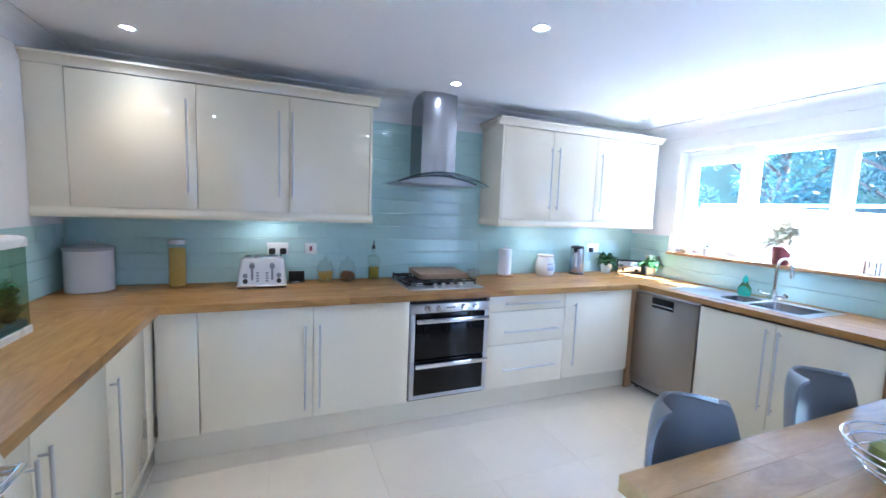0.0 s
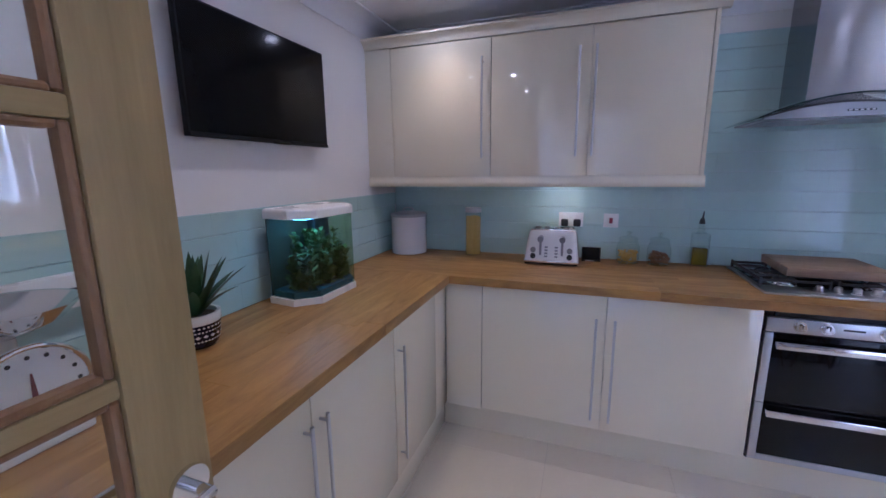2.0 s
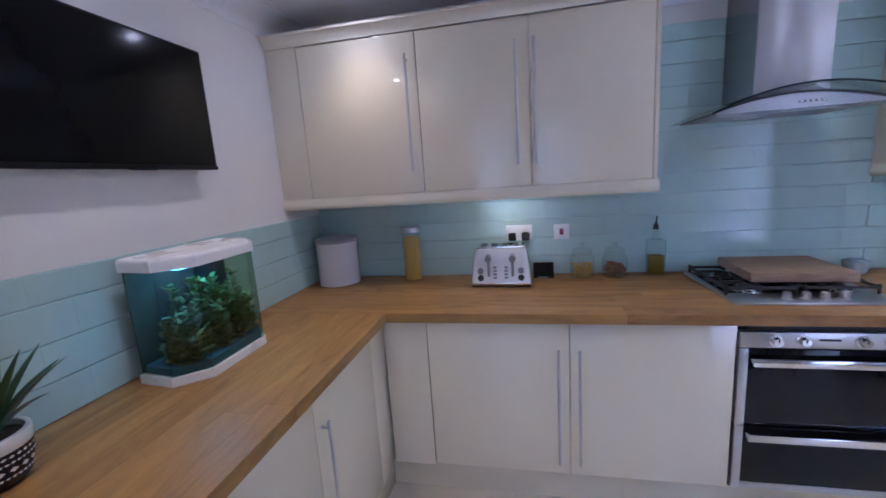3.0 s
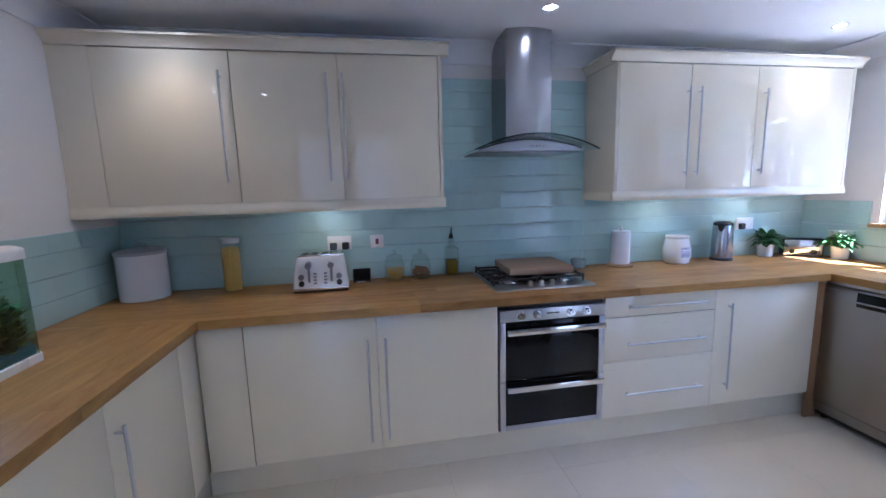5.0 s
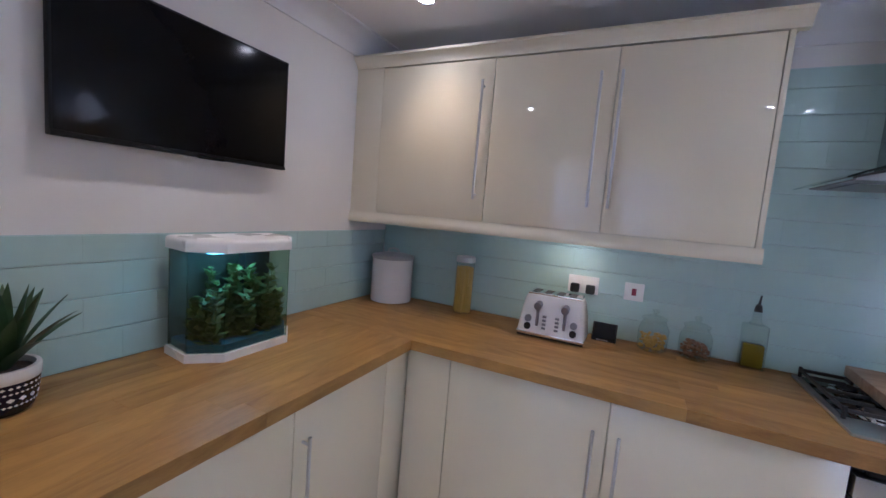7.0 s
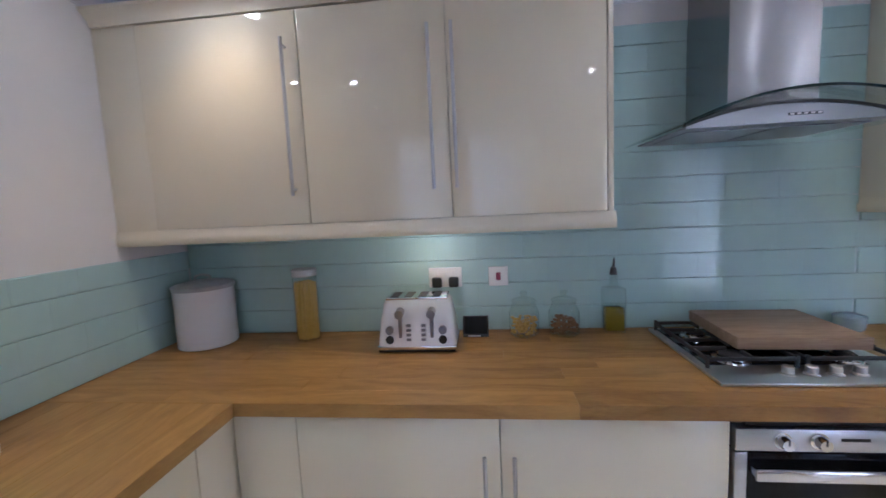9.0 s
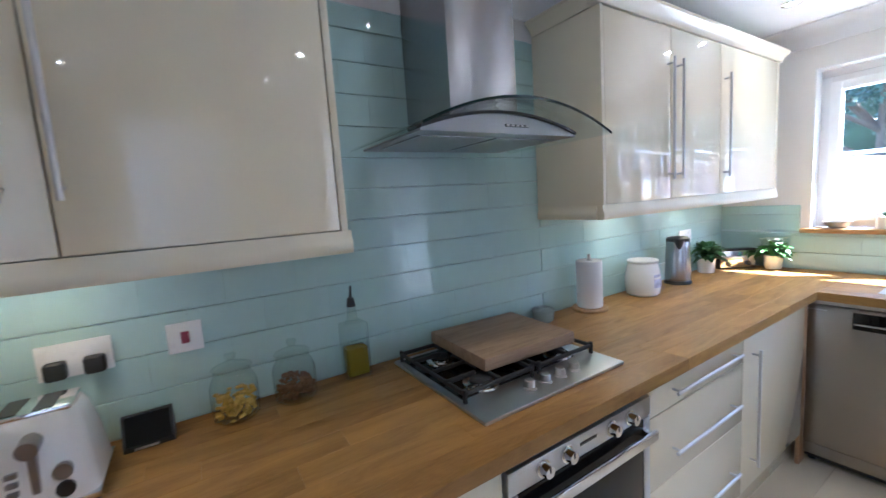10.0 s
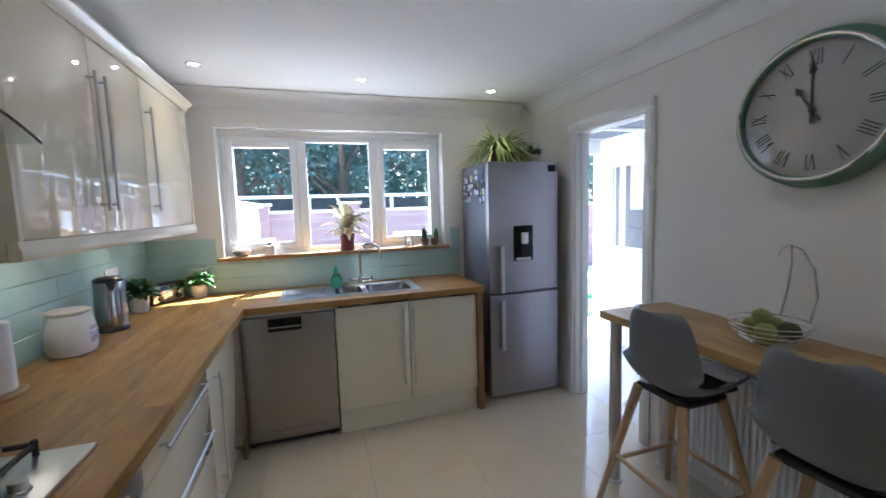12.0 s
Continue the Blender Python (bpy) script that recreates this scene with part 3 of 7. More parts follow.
solid("filler_panel", box(B(), 2.979, EF + 0.02, BF + 0.004, BF + 0.022, 0.0, 0.897, 0.001), M_PANELOAK, "oak corner panel beside the dishwasher", "filler panel")
u = base_unit(0.22, 1.412, "cream gloss base cabinet with two doors", "w")
upright(slab(u, 0.80, 1.412, WF, DB, DT, side="w"), 1.376, WF, 0.29, 0.795, "w")
slab(u, 0.22, 0.80, WF, DB, DT, side="w")
u = base_unit(1.412, 2.42, "cream gloss base cabinet with two doors under the aquarium", "w")
upright(slab(u, 1.412, 1.938, WF, DB, DT, side="w"), 1.448, WF, 0.29, 0.795, "w")
upright(slab(u, 1.938, 2.42, WF, DB, DT, side="w"), 1.974, WF, 0.275, 0.776, "w")
solid("filler_panel", box(B(), WF - 0.02, WF - 0.002, 2.424, BF + 0.02, 0.165, 0.897, 0.001), M_GLOSS, "cream filler panel in the corner", "filler panel")
u = base_unit(1.0, 2.004, "cream gloss sink cabinet with two doors", "e")
upright(slab(u, 1.508, 2.004, EF, DB, DT - 0.01, side="e"), 1.548, EF, 0.31, 0.83, "e")
upright(slab(u, 1.0, 1.508, EF, DB, DT - 0.01, side="e"), 1.478, EF, 0.31, 0.83, "e")
solid("end_panel", box(B(), EF - 0.012, E - 0.004, 0.952, 0.997, 0, 0.901, 0.002), M_PANELOAK, "oak end panel of the sink run", "end panel")

bm = B()
box(bm, WF - 0.029, EF + 0.02, BF + 0.06, BF + 0.076, 0, 0.163, 0.001)
solid("plinth", bm, M_GLOSS, "cream plinth under the base cabinets", "plinth", "plinths")
solid("plinth", box(B(), WF - 0.046, WF - 0.03, S + 0.002, BF + 0.094, 0, 0.163, 0.001), M_GLOSS, "cream plinth under the base cabinets", "plinth", "plinths")
solid("plinth", box(B(), EF + 0.03, EF + 0.046, 1.0, 2.004, 0, 0.163, 0.001), M_GLOSS, "cream plinth under the sink cabinet", "plinth", "plinths")

# worktops: a run along the hob wall, one along each side, mitred joints at the corners
WB = 0.902
SK = (3.13, 3.53, 1.40, 2.34)  # sink cut-out: x, x, y, y


def staves(top, x0, x1, y0, y1, z0, z1, along, mat, seed, hole=None):
    """A board glued up from staves of uneven length; hole: a cut-out x, x, y, y."""
    q = random.Random(seed)
    lo, hi = ((y0, y1), (x0, x1)) if along == 0 else ((x0, x1), (y0, y1))
    n = max(1, round((lo[1] - lo[0]) / 0.088))
    step = (lo[1] - lo[0]) / n
    for k in range(n):
        a, b = lo[0] + k * step, lo[0] + (k + 1) * step
        at, end = hi[0], 0.0
        cut = at + q.uniform(0.3, 1.1)
        while at < hi[1] - 0.001:
            end = hi[1] if hi[1] - cut < 0.25 else cut
            cut = end + q.uniform(0.75, 1.35)
            spans = [(at, end, a, b)]
            if hole:
                h0, h1, w0, w1 = (hole[0], hole[1], hole[2], hole[3]) if along == 0 else (hole[2], hole[3], hole[0], hole[1])
                if b > w0 and a < w1 and end > h0 and at < h1:
                    spans = [(at, min(end, h0), a, b), (max(at, h1), end, a, b), (max(at, h0), min(end, h1), a, min(b, w0)), (max(at, h0), min(end, h1), max(a, w1), b)]
            for p, e, c, d in spans:
                if e - p > 0.004 and d - c > 0.004:
                    g = 0.0001
                    bm = box(B(), p + g, e - g, c + g, d - g, z0, z1, 0.0007, 1) if along == 0 else box(B(), c + g, d - g, p + g, e - g, z0, z1, 0.0007, 1)
                    part("stave", bm, mat, top)
            at = end


def stave_top(x0, x1, y0, y1, along, mat, label, seed, hole=None):
    top = thing("worktop", ((x0 + x1) / 2, (y0 + y1) / 2, WB), label, "worktop", "worktops")
    staves(top, x0, x1, y0, y1, WB, WT, along, mat, seed, hole)


stave_top(W + 0.002, E - 0.002, BF - 0.035, N - 0.010, 0, M_OAKX, "oiled oak stave worktop along the hob wall", 1)
stave_top(W + 0.002, WF + 0.037, S + 0.002, BF - 0.0355, 1, M_OAKY, "oiled oak stave worktop along the television wall", 2)
stave_top(EF - 0.03, E - 0.002, 0.945, BF - 0.0355, 1, M_OAKY, "oiled oak stave worktop with the sink under the window", 3, SK)

# ---------- oven ----------
ov = thing("double_oven", (1.249, BF, 0.17), "stainless steel built-under double oven with black glass doors", "oven")
ox0, ox1 = 0.955, 1.556
part("body", box(B(), ox0 + 0.004, ox1 - 0.004, BF + 0.02, N - 0.06, 0.168, 0.898), M_BLACK, ov, smooth=False)
part("control_panel", box(B(), ox0, ox1, BF - 0.012, BF + 0.02, 0.805, 0.868, 0.003), M_STEELX, ov, "brushed steel control panel")
part("vent_strip", box(B(), ox0 + 0.03, ox1 - 0.01, BF + 0.002, BF + 0.02, 0.870, 0.897, 0.002), M_BLACK, ov)
for kx in (1.07, 1.16, 1.35, 1.44):
    bm = rod(B(), (kx, BF - 0.012, 0.838), (kx, BF - 0.018, 0.838), 0.023, sides=24)
    rod(bm, (kx, BF - 0.016, 0.838), (kx, BF - 0.040, 0.838), 0.018, 0.0155, 24)
    k = part("knob", bm, M_CHROME, ov, "round chrome control knob")
    part("pointer", box(B(), kx - 0.0015, kx + 0.0015, BF - 0.0412, BF - 0.0398, 0.838, 0.853), M_BLACK, k, smooth=False)
part("nameplate", box(B(), 1.215, 1.285, BF - 0.0135, BF - 0.0118, 0.836, 0.844), M_BLACK, ov, smooth=False)
for za, zb, hz1 in ((0.472, 0.80, 0.755), (0.187, 0.468, 0.437)):
    dr = part("oven_door", box(B(), ox0 + 0.0325, ox1 - 0.0325, BF - 0.008, BF + 0.018, za + (0.0285 if za < 0.3 else 0.002), zb - 0.002, 0.002), M_BLACKGL, ov, "black glass oven door")
    for ta, tb_ in ((ox0, ox0 + 0.032), (ox1 - 0.032, ox1)):
        part("side_trim", box(B(), ta, tb_, BF - 0.010, BF + 0.02, za, zb, 0.003), M_STEELX, dr, "brushed steel side trim")
    if za < 0.3:
        part("bottom_trim", box(B(), ox0 + 0.0322, ox1 - 0.0322, BF - 0.010, BF + 0.02, za, za + 0.028, 0.003), M_STEELX, dr, "brushed steel bottom trim")
    bm = box(B(), ox0 + 0.035, ox1 - 0.012, BF - 0.046, BF - 0.034, hz1 - 0.016, hz1 + 0.016, 0.005)
    for hx in (ox0 + 0.05, ox1 - 0.03):
        box(bm, hx - 0.012, hx + 0.012, BF - 0.038, BF - 0.008, hz1 - 0.010, hz1 + 0.010, 0.003)
    part("handle", bm, M_CHROME, dr, "flat polished bar handle")

# ---------- dishwasher ----------
dw = thing("dishwasher", (EF + 0.3, 2.31, 0), "brushed stainless steel freestanding dishwasher under the worktop", "dishwasher")
a, b = 2.012, 2.612
part("body", box(B(), EF + 0.022, E - 0.03, a + 0.004, b - 0.004, 0.03, 0.896), M_BLACK, dw, smooth=False)
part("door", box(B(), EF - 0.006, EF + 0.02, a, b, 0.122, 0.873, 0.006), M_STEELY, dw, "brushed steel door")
part("top_strip", box(B(), EF + 0.002, EF + 0.02, a, b, 0.877, 0.898, 0.003), M_SATIN, dw)
part("kick_panel", box(B(), EF + 0.004, EF + 0.02, a, b, 0.055, 0.116, 0.004), M_STEELY, dw)
part("display", box(B(), EF - 0.009, EF - 0.004, 2.215, 2.415, 0.775, 0.858, 0.003), M_BLACKGL, dw, "black display with a recessed grip")
part("grip", box(B(), EF - 0.016, EF - 0.008, 2.22, 2.41, 0.798, 0.806, 0.003), M_SATIN, dw)
part("nameplate", box(B(), EF - 0.0075, EF - 0.0055, 2.51, 2.585, 0.848, 0.853), M_SATIN, dw, smooth=False)
for fy in (a + 0.05, b - 0.05):
    part("foot", rod(B(), (EF + 0.07, fy, 0.0), (EF + 0.07, fy, 0.035), 0.018), M_BLACK, dw)

# ---------- fridge ----------
fx, fa, fb, fz = 3.085, 0.272, 0.868, 1.85
fr = thing("fridge_freezer", ((fx + E) / 2, (fa + fb) / 2, 0), "tall silver fridge-freezer with a water dispenser, in the corner", "fridge")
part("body", box(B(), fx + 0.062, E - 0.004, fa + 0.003, fb - 0.003, 0.03, fz, 0.006), M_FRSIDE, fr, "grey painted cabinet")
up = part("door", box(B(), fx, fx + 0.058, fa, fb, 0.858, fz, 0.012), M_FRIDGE, fr, "fridge door")
lo = part("door", box(B(), fx, fx + 0.058, fa, fb, 0.04, 0.846, 0.012), M_FRIDGE, fr, "freezer door")
for d, za, zb in ((up, 0.868, 1.225), (lo, 0.425, 0.812)):
    bm = box(B(), fx - 0.05, fx - 0.036, fb - 0.105, fb - 0.073, za, zb, 0.005)
    for z in (za + 0.012, zb - 0.03):
        box(bm, fx - 0.04, fx + 0.002, fb - 0.10, fb - 0.078, z, z + 0.018, 0.003)
    part("handle", bm, M_SATIN, d, "flat satin metal pull handle")
part("dispenser", box(B(), fx - 0.003, fx + 0.01, 0.498, 0.665, 1.10, 1.37, 0.006), M_BLACKGL, up, "black water dispenser recess")
part("lever", box(B(), fx - 0.016, fx - 0.002, 0.545, 0.60, 1.23, 1.315, 0.004), M_SATIN, up, "grey dispenser lever")
part("drip_tray", box(B(), fx - 0.010, fx - 0.002, 0.52, 0.645, 1.105, 1.125, 0.003), M_SATIN, up)
part("badge", box(B(), fx - 0.003, fx + 0.002, 0.30, 0.365, 1.775, 1.825, 0.002), M_BLACK, up, smooth=False)
part("nameplate", box(B(), fx - 0.002, fx + 0.002, 0.30, 0.365, 0.868, 0.876), M_SATIN, up, smooth=False)
for fy in (fa + 0.06, fb - 0.06):
    part("foot", rod(B(), (fx + 0.09, fy, 0.0), (fx + 0.09, fy, 0.035), 0.02), M_BLACK, fr)

# ---------- hob ----------
hb = thing("gas_hob", (1.2785, 2.9275, WT), "stainless steel four-burner gas hob with black pan supports", "hob")
bm = box(B(), 0.965, 1.592, 2.67, 3.185, WT, WT + 0.012, 0.005)
part("plate", bm, M_STEELX, hb, "brushed steel hob plate")
# shade of the pan supports on the steel, drawn as a thin black sheet
part("support_shade", box(B(), 0.99, 1.50, 2.80, 3.165, WT + 0.010, WT + 0.0135, 0.001), M_BLACKGL, hb, "black sheet for the shade under the pan supports", smooth=False)
for bx, by, r in ((1.10, 2.845, 0.042), (1.46, 2.845, 0.034), (1.10, 3.07, 0.036), (1.46, 3.07, 0.044)):
    bm = lathe(B(), (bx, by, WT + 0.0135), [(r + 0.018, 0), (r + 0.016, 0.006), (r, 0.008), (r, 0.016), (0, 0.016)], 24)
    bn = part("burner", bm, M_CHROME, hb, "bright burner ring")
    part("burner_cap", lathe(B(), (bx, by, WT + 0.0295), [(r - 0.006, 0), (r - 0.006, 0.006), (r - 0.012, 0.009), (0, 0.009)], 24), M_IRON, bn)
for gx0, gx1 in ((0.98, 1.27), (1.29, 1.575)):
    bm = B()
    zg0, zg1 = WT + 0.034, WT + 0.046
    for q in ((gx0, gx0 + 0.011, 2.775, 3.165), (gx1 - 0.011, gx1, 2.775, 3.165), (gx0 + 0.011, gx1 - 0.011, 2.775, 2.786), (gx0 + 0.011, gx1 - 0.011, 3.154, 3.165), (gx0 + 0.011, gx1 - 0.011, 2.954, 2.965)):
        box(bm, *q, zg0, zg1, 0.002, 1)
    cx = (gx0 + gx1) / 2
    for cy in (2.865, 3.06):
        for q in ((gx0, cx - 0.03, cy - 0.005, cy + 0.005), (cx + 0.03, gx1, cy - 0.005, cy + 0.005), (cx - 0.005, cx + 0.005, cy - 0.085, cy - 0.03), (cx - 0.005, cx + 0.005, cy + 0.03, cy + 0.085)):
            box(bm, *q, zg0 + 0.003, WT + 0.0505, 0.002, 1)
    for q in ((gx0 + 0.006, 2.781), (gx1 - 0.006, 2.781), (gx0 + 0.006, 3.159), (gx1 - 0.006, 3.159)):
        rod(bm, (*q, WT + 0.012), (*q, WT + 0.052), 0.007, sides=8)
    part("pan_support", bm, M_IRON, hb, "black cast-iron pan support")
for kx in (1.198, 1.268, 1.338, 1.408):
    bm = lathe(B(), (kx, 2.732, WT + 0.012), [(0.021, 0), (0.021, 0.004), (0.0165, 0.006), (0.0155, 0.024), (0.013, 0.026), (0, 0.026)], 20)
    part("knob", bm, M_SATIN, hb, "round satin metal burner knob")

hb.location, hb.scale = (1.259, 2.917, WT), (0.94, 1.03, 1.0)

# ---------- extractor hood ----------
hd = thing("extractor_hood", (1.2, N - 0.2, 1.66), "chimney extractor hood with a curved glass canopy", "extractor hood")
CX = 1.262
out = [(CX - 0.14, N - 0.012), (CX - 0.14, 2.945)]
out += [(CX + 0.14 * math.sin(a), 2.915 + 0.03 * (1 - math.cos(math.pi / 2 * math.sin(a)))) for a in [math.pi / 2 * k / 8 for k in range(-7, 8)]]
out += [(CX + 0.14, 2.945), (CX + 0.14, N - 0.012)]
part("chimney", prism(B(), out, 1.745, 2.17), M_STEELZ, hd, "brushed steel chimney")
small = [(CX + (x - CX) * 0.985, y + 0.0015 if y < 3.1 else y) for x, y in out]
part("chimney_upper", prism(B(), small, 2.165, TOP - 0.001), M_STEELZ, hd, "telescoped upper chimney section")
GX0, GX1, GY0 = 0.87, 1.575, 2.70
HC = (GX0 + GX1) / 2


def arch(x):
    return 1.702 + 0.083 * (1 - ((x - HC) / (0.5 * (GX1 - GX0))) ** 2)


xs = [GX0 + (GX1 - GX0) * k / 28 for k in range(29)]
bm = sweep(B(), [(x, arch(x)) for x in xs] + [(x, arch(x) + 0.006) for x in reversed(xs)], GY0, N - 0.06, "y")
cn = part("canopy", bm, M_HOODGL, hd, "curved clear glass canopy")
bm = sweep(B(), [(x, arch(x) - 0.0006) for x in xs] + [(x, arch(x) + 0.0066) for x in reversed(xs)], GY0 - 0.0035, GY0 - 0.0005, "y")
part("glass_edge", bm, M_GLASSEDGE, cn, "dark glass front edge")
FY = GY0 + 0.10  # front of the steel body, set back under the glass
bx = [HC - 0.30 + 0.60 * k / 24 for k in range(25)]


def body_top(x):
    return 1.712 + 0.052 * (1 - ((x - HC) / 0.305) ** 2)


bm = sweep(B(), [(HC - 0.30, 1.708), (HC + 0.30, 1.708)] + [(x, body_top(x)) for x in reversed(bx)], FY, N - 0.05, "y")
bd = part("motor_body", bm, M_HOODBODY, hd, "flat steel body under the glass")
bm = sweep(B(), [(x, body_top(x) + 0.0005) for x in bx] + [(x, body_top(x) + 0.009) for x in reversed(bx)], FY - 0.006, FY + 0.02, "y")
part("gasket", bm, M_BLACK, bd, "dark seal between body and glass")
for q in (HC - 0.27, HC + 0.005):
    bm = box(B(), q, q + 0.265, 2.86, 3.12, 1.704, 1.7075, 0.001)
    part("grease_filter", bm, M_HOODBODY, bd, smooth=False)
sw = part("switch_strip", box(B(), HC - 0.01, HC + 0.085, FY - 0.002, FY + 0.001, 1.728, 1.736, 0.001), M_BLACK, bd, "thin dark switch strip", smooth=False)
for k in range(5):
    part("button", box(B(), HC - 0.006 + k * 0.019, HC + 0.005 + k * 0.019, FY - 0.005, FY - 0.0015, 1.7295, 1.7345, 0.001), M_SATIN, sw)

# ---------- ceiling downlights ----------
for lx, ly in ((-0.60, 2.66), (-0.57, 1.80), (-0.55, 0.90), (1.265, 2.67), (1.275, 1.70), (1.24, 0.92), (3.10, 2.71), (3.19, 1.74), (3.26, 0.75)):
    dl = thing("downlight", (lx, ly, TOP - 0.006), "round recessed ceiling downlight, switched on", "downlight", "ceiling downlights")
    part("bezel", lathe(B(), (lx, ly, TOP), [(0.042, 0.0), (0.041, -0.005), (0.033, -0.006), (0.031, -0.001)], 28), M_CHROME, dl)
    part("bulb", lathe(B(), (lx, ly, TOP - 0.002), [(0.0305, 0.001), (0.02, -0.001), (0.0, -0.0015)], 24), M_LAMP, dl, "glowing lamp face")
    sp = new("downlight_lamp", bpy.data.lights.new("downlight_lamp", "SPOT"))
    sp.data.energy, sp.data.color, sp.data.spot_size, sp.data.spot_blend, sp.data.shadow_soft_size = 0.72, (1.0, 0.72, 0.40), radians(100), 0.9, 0.025
    sp.matrix_world = look((lx, ly, TOP - 0.012), (lx, ly + 0.0001, 0))
# lamps under the wall cabinets
for lx, power, tint in ((0.06, 0.06, (1.0, 0.56, 0.06)), (2.30, 0.15, (1.0, 0.84, 0.56)), (3.0, 0.15, (1.0, 0.84, 0.56))):
    solid("under_cabinet_light", lathe(B(), (lx, 3.06, UB - 0.014), [(0.0, 0.0), (0.032, 0.0), (0.034, 0.003), (0.034, 0.011), (0.0, 0.011)], 24), M_CABLAMP, "small round light under the wall cabinets", "cabinet light", "under-cabinet lights")
    sp = new("cabinet_lamp", bpy.data.lights.new("cabinet_lamp", "SPOT"))
    sp.data.energy, sp.data.color, sp.data.spot_size, sp.data.spot_blend, sp.data.shadow_soft_size = power, tint, radians(140), 0.8, 0.03
    sp.matrix_world = look((lx, 3.06, UB - 0.02), (lx, 3.06 + 0.0001, 0))

# ================= things on the television side =================
tv = thing("television", (W, 1.965, 1.63), "black wall-mounted flat television, switched off", "television")
tx = -1.06
part("casing", box(B(), tx - 0.028, tx - 0.003, 1.598, 2.366, 1.632, 2.078, 0.004), M_TVCASE, tv)
part("screen", box(B(), tx - 0.006, tx, 1.606, 2.358, 1.648, 2.070, 0.001), M_SCREEN, tv, "dark glossy screen")
part("bezel", box(B(), tx - 0.008, tx + 0.002, 1.599, 2.365, 1.632, 1.646, 0.002), M_TVCASE, tv)
part("logo_bar", box(B(), tx - 0.002, tx + 0.004, 1.985, 2.085, 1.628, 1.640, 0.003), M_BLACKGL, tv, smooth=False)
part("bracket", box(B(), W + 0.0005, tx - 0.026, 1.85, 2.08, 1.72, 2.0, 0.004), M_BLACK, tv)

tv.location += Vector((0, -0.012, -0.011))

M_WEED = material("water_plant", (0.13, 0.185, 0.042), 0.6, vary=0.4, scale=20)
M_GRAVEL = material("blue_gravel", (0.02, 0.10, 0.17), 0.6, vary=0.4, scale=150, bump=0.6)
M_DARKBACK = material("dark_backdrop", (0.035, 0.038, 0.024), 0.7, vary=0.6, scale=9)
M_TANKLED = glow("tank_lamp", (0.25, 0.75, 1.0), 0.5)


def tank_line(grow):
    g = grow
    return [(-1.064 - g, 1.885 - g), (-0.935 + g * 0.4, 1.868 - g), (-0.852 + g, 1.945 - g * 0.4), (-0.852 + g, 2.205 + g * 0.4), (-0.935 + g * 0.4, 2.282 + g), (-1.064 - g, 2.282 + g)]


tank = thing("aquarium", (-1.0, 2.08, WT), "small bow-fronted aquarium with white lid and green plants", "aquarium")
part("base", prism(B(), tank_line(0.006), WT, WT + 0.028), M_WHITE, tank, "white plastic base")
line = tank_line(0.0)
for k in range(5):
    (xa, ya), (xb, yb) = line[k], line[k + 1]
    way = Vector((xb - xa, yb - ya, 0)).normalized()
    nrm = Vector((way.y, -way.x, 0)) * 0.004
    bm = prism(B(), [(xa, ya), (xb, yb), (xb - nrm.x, yb - nrm.y), (xa - nrm.x, ya - nrm.y)], WT + 0.0285, WT + 0.365)
    p = part("glass_side", bm, M_TANKGL, tank, "clear tank glass", smooth=False)
    p.visible_shadow = False
part("backdrop", box(B(), -1.069, -1.0645, 1.89, 2.277, WT + 0.029, WT + 0.365), M_DARKBACK, tank, "dark back panel", smooth=False)
part("gravel", prism(B(), tank_line(-0.008), WT + 0.0285, WT + 0.055), M_GRAVEL, tank, "blue gravel bed")
part("filter", box(B(), -1.058, -1.015, 2.14, 2.255, WT + 0.12, WT + 0.35, 0.008), M_BLACK, tank, "black filter box")
bm = prism(B(), tank_line(0.007), WT + 0.3655, WT + 0.408)
bmesh.ops.bevel(bm, geom=[e for e in bm.edges if all(v.co.z > WT + 0.4 for v in e.verts)], offset=0.018, segments=4, affect="EDGES", profile=0.6)
lid = part("lid", bm, M_WHITE, tank, "white plastic lid")
part("lamp", box(B(), -1.0, -0.90, 1.93, 2.14, WT + 0.357, WT + 0.3645, 0.002), M_TANKLED, lid, "lit aquarium lamp")
rnd = random.Random(7)
for k in range(52):
    px, py = rnd.uniform(-1.04, -0.89), rnd.uniform(1.905, 2.24)
    h = rnd.choice((0.06, 0.10, 0.15, 0.19, 0.24))
    bm = B()
    for j in range(70):
        t = rnd.random()
        c = Vector((px, py, WT + 0.05 + h * t))
        a = rnd.uniform(0, 6.28)
        ln = rnd.uniform(0.022, 0.05) * (1.15 - 0.4 * t)
        d = Vector((math.cos(a), math.sin(a), rnd.uniform(0.1, 0.9))).normalized() * ln
        s = Vector((-math.sin(a), math.cos(a), 0)) * 0.011
        tip = c + d
        tip.x = min(max(tip.x, -1.055), -0.862)
        tip.y = min(max(tip.y, 1.895), 2.27)
        vs = [bm.verts.new(q) for q in (c - s * 0.5, c + d * 0.5 - s, tip, c + d * 0.5 + s, c + s * 0.5)]
        bm.faces.new(vs)
    rod(bm, (px, py, WT + 0.05), (px, py, WT + 0.05 + h), 0.002, sides=6)
    part("water_plant", bm, M_WEED, tank, "feathery green water plant")
for gx, gy in ((-0.935, 2.15), (-1.0, 1.95)):
    part("pebble", ball(B(), (gx, gy, WT + 0.062), 0.016, (1, 1.3, 0.8)), M_CERAM, tank)

tl = new("aquarium_lamp", bpy.data.lights.new("aquarium_lamp", "AREA"))
tl.data.shape, tl.data.size, tl.data.size_y, tl.data.energy, tl.data.color = "RECTANGLE", 0.20, 0.08, 0.0028, (0.95, 0.95, 1.0)
